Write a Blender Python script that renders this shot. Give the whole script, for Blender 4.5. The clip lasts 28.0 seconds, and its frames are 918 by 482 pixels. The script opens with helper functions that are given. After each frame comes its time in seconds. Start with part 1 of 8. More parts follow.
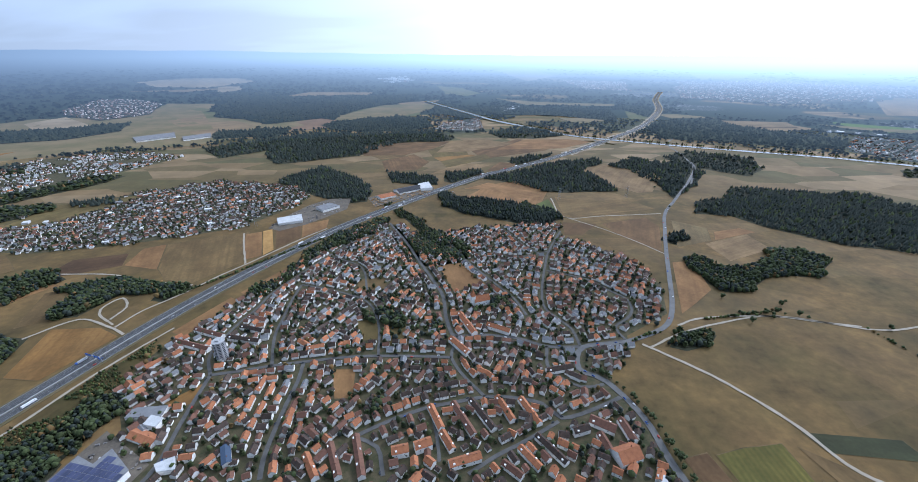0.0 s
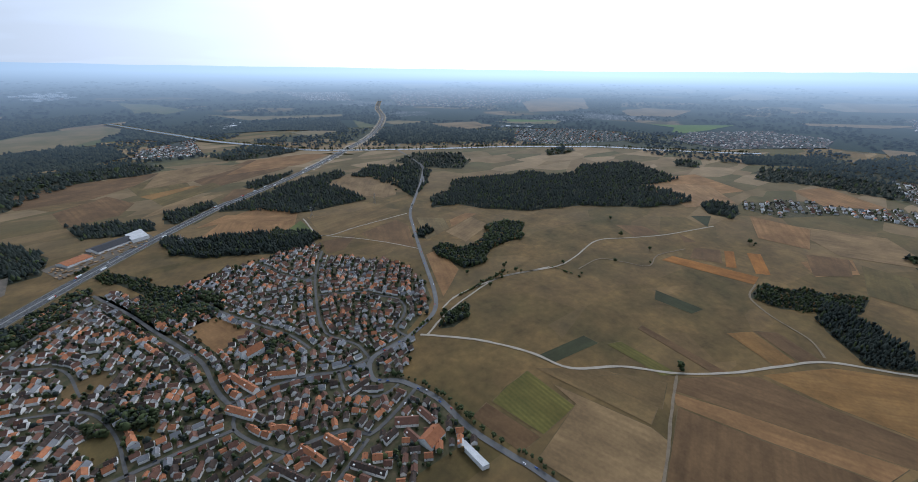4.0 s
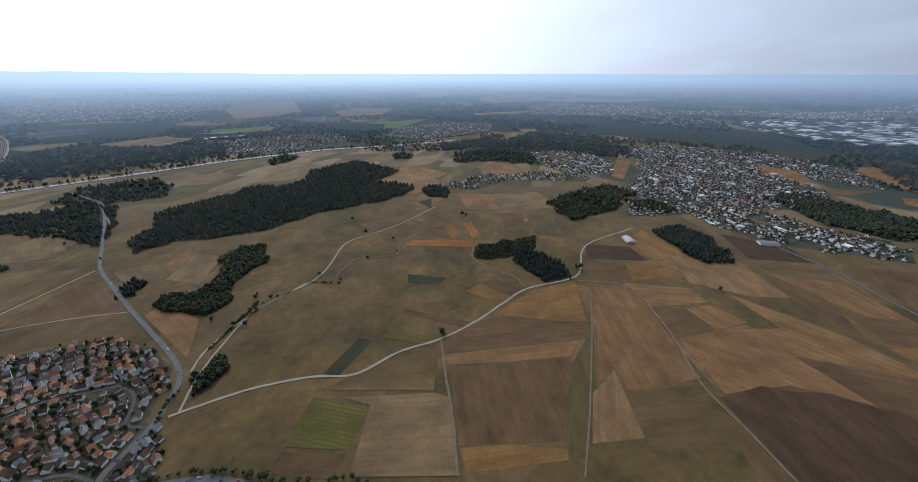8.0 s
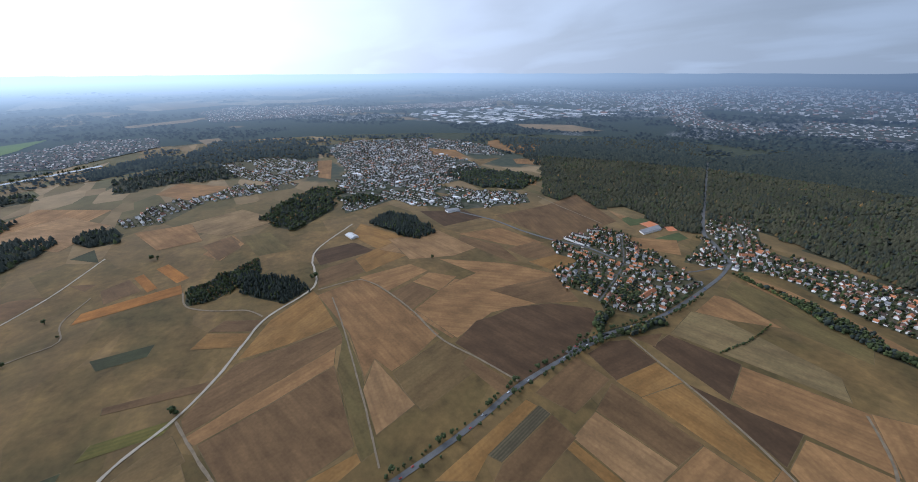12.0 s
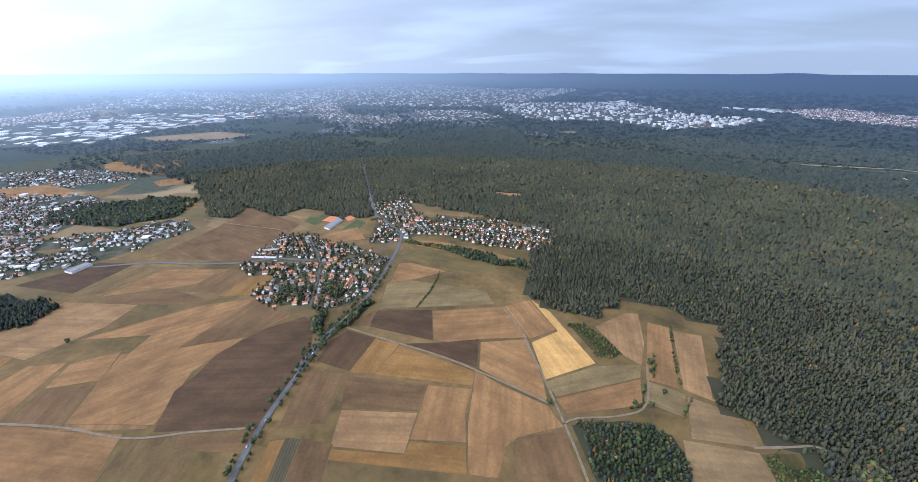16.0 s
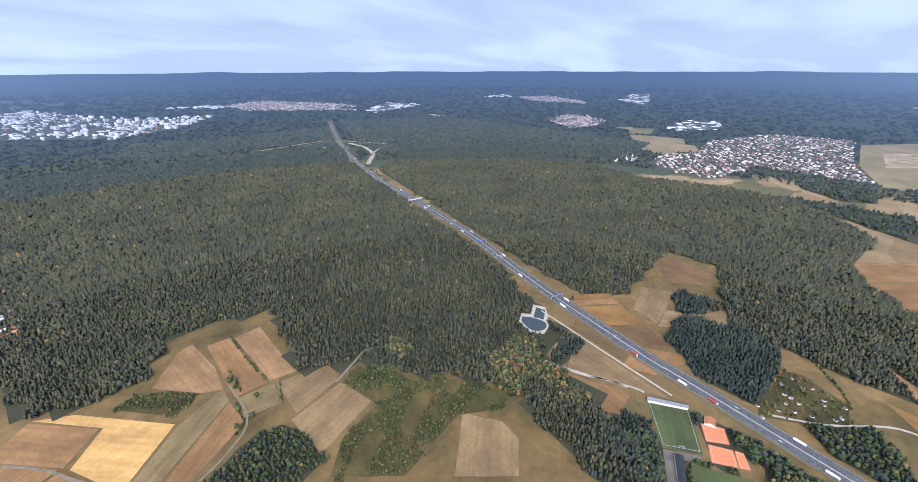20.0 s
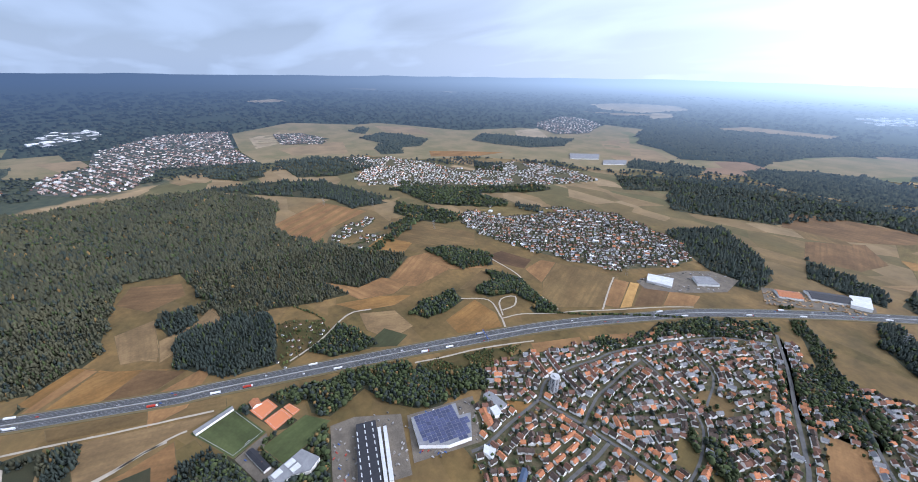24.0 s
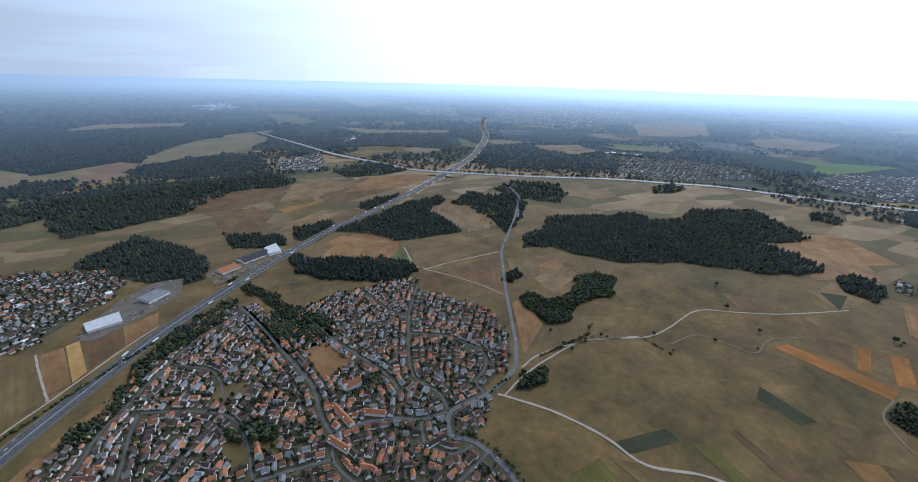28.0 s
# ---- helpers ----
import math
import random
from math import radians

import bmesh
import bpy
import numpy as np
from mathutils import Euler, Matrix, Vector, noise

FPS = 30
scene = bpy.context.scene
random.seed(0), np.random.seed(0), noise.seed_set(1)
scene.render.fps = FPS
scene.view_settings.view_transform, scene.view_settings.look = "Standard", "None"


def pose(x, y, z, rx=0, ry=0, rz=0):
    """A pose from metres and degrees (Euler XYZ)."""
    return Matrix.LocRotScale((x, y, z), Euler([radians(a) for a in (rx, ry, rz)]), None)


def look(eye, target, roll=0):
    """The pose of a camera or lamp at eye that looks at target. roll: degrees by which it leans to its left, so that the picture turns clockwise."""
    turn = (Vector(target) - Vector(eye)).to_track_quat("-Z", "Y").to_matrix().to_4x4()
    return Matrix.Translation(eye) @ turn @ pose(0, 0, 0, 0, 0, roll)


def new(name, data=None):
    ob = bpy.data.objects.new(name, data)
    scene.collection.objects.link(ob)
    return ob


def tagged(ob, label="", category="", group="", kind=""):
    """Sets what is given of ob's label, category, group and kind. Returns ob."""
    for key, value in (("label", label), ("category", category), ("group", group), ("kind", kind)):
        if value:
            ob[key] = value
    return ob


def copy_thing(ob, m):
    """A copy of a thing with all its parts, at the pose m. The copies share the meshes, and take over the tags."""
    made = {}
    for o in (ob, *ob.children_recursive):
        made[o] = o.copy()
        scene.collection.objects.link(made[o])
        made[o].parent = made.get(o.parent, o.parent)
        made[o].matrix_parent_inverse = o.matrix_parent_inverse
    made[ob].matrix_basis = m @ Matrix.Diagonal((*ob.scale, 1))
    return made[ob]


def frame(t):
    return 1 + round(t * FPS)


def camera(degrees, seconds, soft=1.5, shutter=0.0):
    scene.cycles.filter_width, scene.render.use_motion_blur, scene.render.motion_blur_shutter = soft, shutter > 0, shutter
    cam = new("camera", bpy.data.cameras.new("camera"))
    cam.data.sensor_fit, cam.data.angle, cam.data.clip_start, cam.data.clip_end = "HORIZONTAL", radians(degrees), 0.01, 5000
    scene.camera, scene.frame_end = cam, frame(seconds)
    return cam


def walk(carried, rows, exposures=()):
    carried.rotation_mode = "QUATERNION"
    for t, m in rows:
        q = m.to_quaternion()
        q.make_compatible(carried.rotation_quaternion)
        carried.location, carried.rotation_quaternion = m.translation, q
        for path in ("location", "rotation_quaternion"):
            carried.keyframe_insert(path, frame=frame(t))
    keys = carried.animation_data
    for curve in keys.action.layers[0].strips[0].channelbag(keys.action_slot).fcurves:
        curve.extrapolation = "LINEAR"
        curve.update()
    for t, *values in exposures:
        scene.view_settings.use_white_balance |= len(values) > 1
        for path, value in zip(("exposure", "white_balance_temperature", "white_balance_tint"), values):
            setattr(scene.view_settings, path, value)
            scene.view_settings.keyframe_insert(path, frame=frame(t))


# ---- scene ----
# ---- camera and its flight: seconds, x, y, z, bearing, dip, lean ----
FLIGHT = [
    (0.0, 0.1, -1.1, 420.2, 0.01, 24.90, -0.12),
    (0.5, 0.4, -1.4, 423.2, 0.00, 24.15, -0.14),
    (1.0, 0.8, -1.6, 426.3, -0.03, 23.78, -0.16),
    (1.5, 1.2, -1.6, 429.7, 1.41, 23.58, -0.12),
    (2.0, 1.7, -1.8, 433.3, 11.18, 23.69, 0.02),
    (2.5, 2.2, -2.2, 436.9, 18.20, 23.80, 0.15),
    (3.0, 2.6, -3.1, 440.2, 24.69, 23.79, 0.24),
    (3.5, 2.7, -5.0, 443.1, 30.83, 23.81, 0.34),
    (4.0, 2.5, -7.9, 445.3, 36.61, 23.71, 0.35),
    (4.5, 2.2, -11.0, 447.2, 42.07, 23.61, 0.31),
    (5.0, 1.8, -13.9, 449.1, 47.25, 23.51, 0.27),
    (5.5, 1.4, -16.1, 451.0, 52.05, 23.38, 0.24),
    (6.0, 1.4, -16.2, 452.9, 56.89, 23.36, 0.24),
    (6.5, 1.4, -15.1, 455.1, 61.55, 23.35, 0.27),
    (7.0, 1.1, -14.0, 458.1, 65.62, 23.36, 0.29),
    (7.5, 0.3, -13.1, 461.4, 70.35, 23.39, 0.31),
    (8.0, -0.7, -12.3, 464.6, 74.96, 23.43, 0.32),
    (8.5, -1.6, -11.7, 467.6, 79.77, 23.42, 0.31),
    (9.0, -2.5, -11.3, 470.5, 84.38, 23.44, 0.30),
    (9.5, -3.2, -11.3, 473.5, 89.94, 23.44, 0.28),
    (10.0, -3.8, -11.7, 476.7, 95.28, 23.44, 0.23),
    (10.5, -4.6, -12.5, 479.8, 100.61, 23.48, 0.17),
    (11.0, -5.4, -13.4, 482.7, 105.92, 23.52, 0.14),
    (11.5, -6.4, -14.2, 485.4, 111.28, 23.52, 0.12),
    (12.0, -7.4, -14.9, 487.9, 116.45, 23.53, 0.11),
    (12.5, -8.4, -15.2, 490.2, 121.42, 23.54, 0.13),
    (13.0, -9.2, -15.0, 492.5, 126.77, 23.54, 0.16),
    (13.5, -10.1, -14.4, 494.8, 132.09, 23.54, 0.20),
    (14.0, -10.9, -13.8, 496.9, 137.60, 23.54, 0.24),
    (14.5, -11.8, -13.2, 499.1, 143.54, 23.52, 0.27),
    (15.0, -12.6, -12.7, 501.4, 149.42, 23.57, 0.26),
    (15.5, -13.6, -12.4, 503.7, 155.68, 23.57, 0.26),
    (16.0, -15.1, -12.3, 505.6, 162.92, 23.59, 0.23),
    (16.5, -17.3, -12.3, 506.9, 170.42, 23.59, 0.18),
    (17.0, -20.0, -12.3, 508.0, 178.39, 23.55, 0.15),
    (17.5, -22.3, -11.6, 509.6, 186.74, 23.54, 0.13),
    (18.0, -24.0, -10.2, 512.1, 195.16, 23.59, 0.13),
    (18.5, -25.0, -8.2, 515.2, 204.27, 23.57, 0.09),
    (19.0, -25.5, -6.2, 518.6, 213.14, 23.67, 0.00),
    (19.5, -25.7, -4.5, 521.9, 221.63, 23.77, -0.04),
    (20.0, -25.7, -3.0, 524.6, 230.60, 23.78, -0.00),
    (20.5, -25.5, -1.0, 526.5, 239.37, 23.94, 0.10),
    (21.0, -24.9, 1.6, 527.4, 248.58, 23.80, 0.28),
    (21.5, -24.0, 4.0, 527.9, 257.95, 23.71, 0.48),
    (22.0, -22.7, 6.2, 528.4, 267.44, 23.60, 0.67),
    (22.5, -20.9, 7.5, 529.5, 276.43, 23.44, 0.83),
    (23.0, -18.4, 6.9, 531.8, 286.89, 23.35, 0.89),
    (23.5, -15.5, 5.3, 535.0, 296.81, 23.28, 0.87),
    (24.0, -12.5, 3.7, 538.9, 305.47, 23.17, 0.81),
    (24.5, -9.7, 2.3, 543.6, 314.11, 23.18, 0.72),
    (25.0, -7.7, 1.3, 548.7, 322.29, 23.27, 0.70),
    (25.5, -6.9, 0.7, 553.6, 331.26, 23.38, 0.78),
    (26.0, -6.9, 0.4, 557.8, 340.63, 23.48, 0.96),
    (26.5, -6.8, 0.2, 561.0, 350.39, 23.39, 1.15),
    (27.0, -5.5, 0.0, 563.2, 360.38, 23.34, 1.23),
    (27.5, -2.9, -0.3, 564.7, 371.21, 23.15, 1.22),
    (28.0, 0.3, -1.0, 565.9, 382.48, 23.03, 1.17),
]


def aim(x, y, z, bearing, dip, lean):
    b, d = radians(bearing), radians(dip)
    way = Vector((math.sin(b) * math.cos(d), math.cos(b) * math.cos(d), -math.sin(d)))
    return look((x, y, z), Vector((x, y, z)) + way * 100, lean)


cam = camera(98.97, 28.0, soft=0.9)
walk(cam, [(r[0], aim(*r[1:])) for r in FLIGHT], exposures=[
    (0.0, -1.38, 5400, 14), (1.2, -1.44, 5450, 14), (3.0, -1.82, 5600, 13), (5.5, -2.10, 5800, 13), (7.0, -2.20, 5850, 14), (9.0, -2.12, 5780, 14),
    (12.0, -1.72, 5650, 15), (14.5, -1.22, 5550, 16), (17.0, -0.84, 5680, 19), (20.0, -0.66, 5720, 21), (22.5, -0.82, 5700, 20),
    (25.0, -1.20, 5650, 17), (28.0, -1.84, 5450, 13)])

# ---- sky and sun ----
SUN_BEARING, SUN_HEIGHT = radians(50), radians(40)
world = bpy.data.worlds.new("sky")
scene.world = world
world.use_nodes = True
wn, wl = world.node_tree.nodes, world.node_tree.links
wn.clear()
sky = wn.new("ShaderNodeTexSky")
sky.sky_type, sky.sun_disc = "NISHITA", False
sky.sun_elevation, sky.sun_rotation = SUN_HEIGHT, SUN_BEARING
sky.altitude, sky.air_density, sky.dust_density, sky.ozone_density = 500, 1.0, 3.0, 1.0
geo = wn.new("ShaderNodeTexCoord")


def wmath(op, a, b=0.0, c=0.0):
    x = wn.new("ShaderNodeMath"); x.operation = op
    for k, v in enumerate((a, b, c)):
        if isinstance(v, (int, float)):
            x.inputs[k].default_value = v
        else:
            wl.new(v, x.inputs[k])
    return x.outputs[0]


# thin cloud: streaks of stratus, a white veil towards the horizon, and more glare on the sun's side
split = wn.new("ShaderNodeSeparateXYZ")
wl.new(geo.outputs["Generated"], split.inputs[0])
height = wmath("MAXIMUM", split.outputs["Z"], 0.0)
depth = wmath("ADD", height, 0.16)
join = wn.new("ShaderNodeCombineXYZ")
wl.new(wmath("MULTIPLY", wmath("DIVIDE", split.outputs["X"], depth), 0.55), join.inputs[0])
wl.new(wmath("DIVIDE", split.outputs["Y"], depth), join.inputs[1])
cn = wn.new("ShaderNodeTexNoise")
cn.inputs["Scale"].default_value, cn.inputs["Detail"].default_value, cn.inputs["Roughness"].default_value = 1.1, 4, 0.45
cn.inputs["Distortion"].default_value = 0.4
wl.new(join.outputs[0], cn.inputs["Vector"])
streak = wn.new("ShaderNodeMapRange"); streak.interpolation_type = "SMOOTHSTEP"
for k, v in (("From Min", 0.30), ("From Max", 0.72), ("To Min", 0.55), ("To Max", 0.97)):
    streak.inputs[k].default_value = v
wl.new(cn.outputs["Fac"], streak.inputs["Value"])
veil = wn.new("ShaderNodeMapRange"); veil.interpolation_type = "SMOOTHSTEP"
for k, v in (("From Min", 0.0), ("From Max", 0.30), ("To Min", 0.75), ("To Max", 0.0)):
    veil.inputs[k].default_value = v
wl.new(height, veil.inputs["Value"])
cover = wmath("MAXIMUM", streak.outputs[0], veil.outputs[0])
dot = wn.new("ShaderNodeVectorMath"); dot.operation = "DOT_PRODUCT"
dot.inputs[1].default_value = (math.sin(SUN_BEARING) * math.cos(0.5), math.cos(SUN_BEARING) * math.cos(0.5), math.sin(0.5))
wl.new(geo.outputs["Generated"], dot.inputs[0])
glare = wmath("POWER", wmath("MAXIMUM", dot.outputs["Value"], 0.0), 3.0)
shine = wn.new("ShaderNodeVectorMath"); shine.operation = "SCALE"
shine.inputs[0].default_value = (38.0, 39.5, 41.0)
broad = wmath("MULTIPLY", wmath("POWER", wmath("MAXIMUM", wmath("ADD", dot.outputs["Value"], 0.65), 0.0), 1.5), 0.26)
wl.new(wmath("ADD", glare, broad), shine.inputs["Scale"])
mixc = wn.new("ShaderNodeMix"); mixc.data_type = "RGBA"
mixc.inputs["B"].default_value = (11.3, 14.0, 17.0, 1)
wl.new(cover, mixc.inputs["Factor"])
wl.new(sky.outputs[0], mixc.inputs["A"])
white = wn.new("ShaderNodeVectorMath"); white.operation = "ADD"
wl.new(mixc.outputs["Result"], white.inputs[0])
wl.new(shine.outputs[0], white.inputs[1])
bg = wn.new("ShaderNodeBackground"); bg.inputs["Strength"].default_value = 0.10
wl.new(white.outputs[0], bg.inputs["Color"])
wo = wn.new("ShaderNodeOutputWorld")
wl.new(bg.outputs[0], wo.inputs["Surface"])

sun = new("sun", bpy.data.lights.new("sun", "SUN"))
sun.data.energy, sun.data.angle, sun.data.color = 3.3, radians(0.8), (1.0, 0.95, 0.87)
sun.matrix_world = look((math.sin(SUN_BEARING) * math.cos(SUN_HEIGHT) * 900, math.cos(SUN_BEARING) * math.cos(SUN_HEIGHT) * 900,
                         math.sin(SUN_HEIGHT) * 900), (0, 0, 0))

# ---- materials ----


def material(name, base, second, scale=0.05, rough=0.9, bump=0.0, fine=0.6, island=0.0, piece=0.0, metal=0.0, stripes=None, detail=5, third=None):
    """base and second mixed by broad noise; fine grain on top; stripes: (metres, amount, colour) along the thing's own length."""
    m = bpy.data.materials.new(name)
    m.use_nodes = True
    n, l = m.node_tree.nodes, m.node_tree.links
    b = n["Principled BSDF"]
    b.inputs["Roughness"].default_value, b.inputs["Metallic"].default_value = rough, metal
    b.inputs["Specular IOR Level"].default_value = 0.25
    co = n.new("ShaderNodeTexCoord")
    big = n.new("ShaderNodeTexNoise")
    big.inputs["Scale"].default_value, big.inputs["Detail"].default_value, big.inputs["Roughness"].default_value = scale, detail, 0.62
    l.new(co.outputs["Object"], big.inputs["Vector"])
    ramp = n.new("ShaderNodeValToRGB")
    ramp.color_ramp.elements[0].position, ramp.color_ramp.elements[1].position = 0.36, 0.66
    ramp.color_ramp.elements[0].color, ramp.color_ramp.elements[1].color = (*base, 1), (*second, 1)
    if third:
        e = ramp.color_ramp.elements.new(0.8)
        e.color = (*third, 1)
    l.new(big.outputs["Fac"], ramp.inputs[0])
    out = ramp.outputs["Color"]

    def times(src, fac, low, high):
        r = n.new("ShaderNodeMapRange")
        r.inputs["To Min"].default_value, r.inputs["To Max"].default_value = low, high
        l.new(fac, r.inputs["Value"])
        x = n.new("ShaderNodeVectorMath"); x.operation = "SCALE"
        l.new(src, x.inputs[0]); l.new(r.outputs[0], x.inputs["Scale"])
        return x.outputs[0]
    if stripes:
        # long streaks of tilling, broad drifts across, and tramlines, all along the thing's own length
        def drift(sx, sy, detail_, low, high, src):
            mp = n.new("ShaderNodeMapping"); mp.inputs["Scale"].default_value = (sx, sy, 1)
            l.new(co.outputs["Object"], mp.inputs["Vector"])
            t = n.new("ShaderNodeTexNoise"); t.inputs["Scale"].default_value, t.inputs["Detail"].default_value, t.inputs["Roughness"].default_value = 1.0, detail_, 0.6
            l.new(mp.outputs[0], t.inputs["Vector"])
            r = n.new("ShaderNodeMapRange")
            r.inputs["From Min"].default_value, r.inputs["From Max"].default_value = 0.3, 0.7
            r.inputs["To Min"].default_value, r.inputs["To Max"].default_value = low, high
            l.new(t.outputs["Fac"], r.inputs["Value"])
            x = n.new("ShaderNodeVectorMath"); x.operation = "SCALE"
            l.new(src, x.inputs[0]); l.new(r.outputs[0], x.inputs["Scale"])
            return x.outputs[0], t.outputs["Fac"]
        out, _ = drift(0.004, 0.09, 6, 0.85, 1.15, out)
        out, patch = drift(0.012, 0.022, 9, 0.62, 1.38, out)
        w = n.new("ShaderNodeTexWave")
        w.bands_direction, w.wave_profile = "Y", "SIN"
        w.inputs["Scale"].default_value, w.inputs["Distortion"].default_value = 0.314 / stripes[0], 1.6
        w.inputs["Detail"].default_value, w.inputs["Detail Scale"].default_value = 2, 0.3
        l.new(co.outputs["Object"], w.inputs["Vector"])
        thin = n.new("ShaderNodeMath"); thin.operation = "POWER"; thin.inputs[1].default_value = stripes[3]
        l.new(w.outputs["Fac"], thin.inputs[0])
        f = n.new("ShaderNodeMath"); f.operation = "MULTIPLY"; f.inputs[1].default_value = stripes[1]
        soft_ = n.new("ShaderNodeMath"); soft_.operation = "MULTIPLY"
        l.new(thin.outputs[0], soft_.inputs[0]); l.new(patch, soft_.inputs[1])
        l.new(soft_.outputs[0], f.inputs[0])
        mx = n.new("ShaderNodeMix"); mx.data_type = "RGBA"; mx.inputs["B"].default_value = (*stripes[2], 1)
        l.new(f.outputs[0], mx.inputs["Factor"]); l.new(out, mx.inputs["A"])
        out = mx.outputs["Result"]
    if fine:
        g = n.new("ShaderNodeTexNoise")
        g.inputs["Scale"].default_value, g.inputs["Detail"].default_value = scale * 14, 3
        l.new(co.outputs["Object"], g.inputs["Vector"])
        out = times(out, g.outputs["Fac"], 1 - fine / 2, 1 + fine / 2)
    if island:
        q = n.new("ShaderNodeNewGeometry")
        out = times(out, q.outputs["Random Per Island"], 1 - island, 1 + island)
    if piece:
        q = n.new("ShaderNodeObjectInfo")
        out = times(out, q.outputs["Random"], 1 - piece, 1 + piece)
    l.new(out, b.inputs["Base Color"])
    if bump:
        k = n.new("ShaderNodeBump"); k.inputs["Strength"].default_value, k.inputs["Distance"].default_value = 0.6, bump
        l.new(big.outputs["Fac"], k.inputs["Height"]); l.new(k.outputs[0], b.inputs["Normal"])
    return m


M = {}


def land_cover(n, l, vec, wooded, built):
    """Plots, woods and towns of the wide country: a colour socket. vec is in kilometres."""
    def noise_tex(scale, detail, rough=0.55):
        x = n.new("ShaderNodeTexNoise")
        x.inputs["Scale"].default_value, x.inputs["Detail"].default_value, x.inputs["Roughness"].default_value = scale, detail, rough
        l.new(vec, x.inputs["Vector"])
        return x.outputs["Fac"]

    def ramp(src, *stops):
        r = n.new("ShaderNodeValToRGB")
        for i, (p, c) in enumerate(stops):
            e = r.color_ramp.elements[i] if i < 2 else r.color_ramp.elements.new(p)
            e.position, e.color = p, (*c, 1)
        l.new(src, r.inputs[0])
        return r.outputs["Color"]

    def mixer(f, a, b):
        x = n.new("ShaderNodeMix"); x.data_type = "RGBA"
        l.new(f, x.inputs["Factor"]); l.new(a, x.inputs["A"]); l.new(b, x.inputs["B"])
        return x.outputs["Result"]

    def add(a, b):
        x = n.new("ShaderNodeMath"); x.operation = "ADD"
        l.new(a, x.inputs[0]); l.new(b, x.inputs[1])
        return x.outputs[0]
    vor = n.new("ShaderNodeTexVoronoi"); vor.inputs["Scale"].default_value = 7.0
    skew = n.new("ShaderNodeMapping"); skew.inputs["Rotation"].default_value, skew.inputs["Scale"].default_value = (0, 0, 0.6), (0.6, 1.5, 1)
    l.new(vec, skew.inputs["Vector"]); l.new(skew.outputs[0], vor.inputs["Vector"])
    tone = n.new("ShaderNodeSeparateColor"); l.new(vor.outputs["Color"], tone.inputs[0])
    plots = ramp(tone.outputs[0], (0.1, (0.085, 0.078, 0.034)), (0.9, (0.24, 0.17, 0.092)), (0.4, (0.125, 0.094, 0.043)), (0.65, (0.175, 0.12, 0.06)))
    woods = ramp(add(noise_tex(0.75, 6, 0.5), wooded), (0.485, (0, 0, 0)), (0.505, (1, 1, 1)))
    leaf = ramp(noise_tex(30, 3), (0.3, (0.030, 0.040, 0.030)), (0.7, (0.058, 0.066, 0.040)))
    worn = n.new("ShaderNodeMapRange")
    for k, v in (("From Min", 0.3), ("From Max", 0.7), ("To Min", 0.72), ("To Max", 1.28)):
        worn.inputs[k].default_value = v
    l.new(noise_tex(9, 8, 0.7), worn.inputs["Value"])
    mottle = n.new("ShaderNodeVectorMath"); mottle.operation = "SCALE"
    l.new(plots, mottle.inputs[0]); l.new(worn.outputs[0], mottle.inputs["Scale"])
    land = mixer(woods, mottle.outputs[0], leaf)
    towns = ramp(add(noise_tex(0.6, 3), built), (0.62, (0, 0, 0)), (0.66, (1, 1, 1)))
    specks = ramp(noise_tex(46, 2), (0.55, (0.06, 0.065, 0.06)), (0.63, (0.5, 0.48, 0.46)))
    return mixer(towns, land, specks), ramp


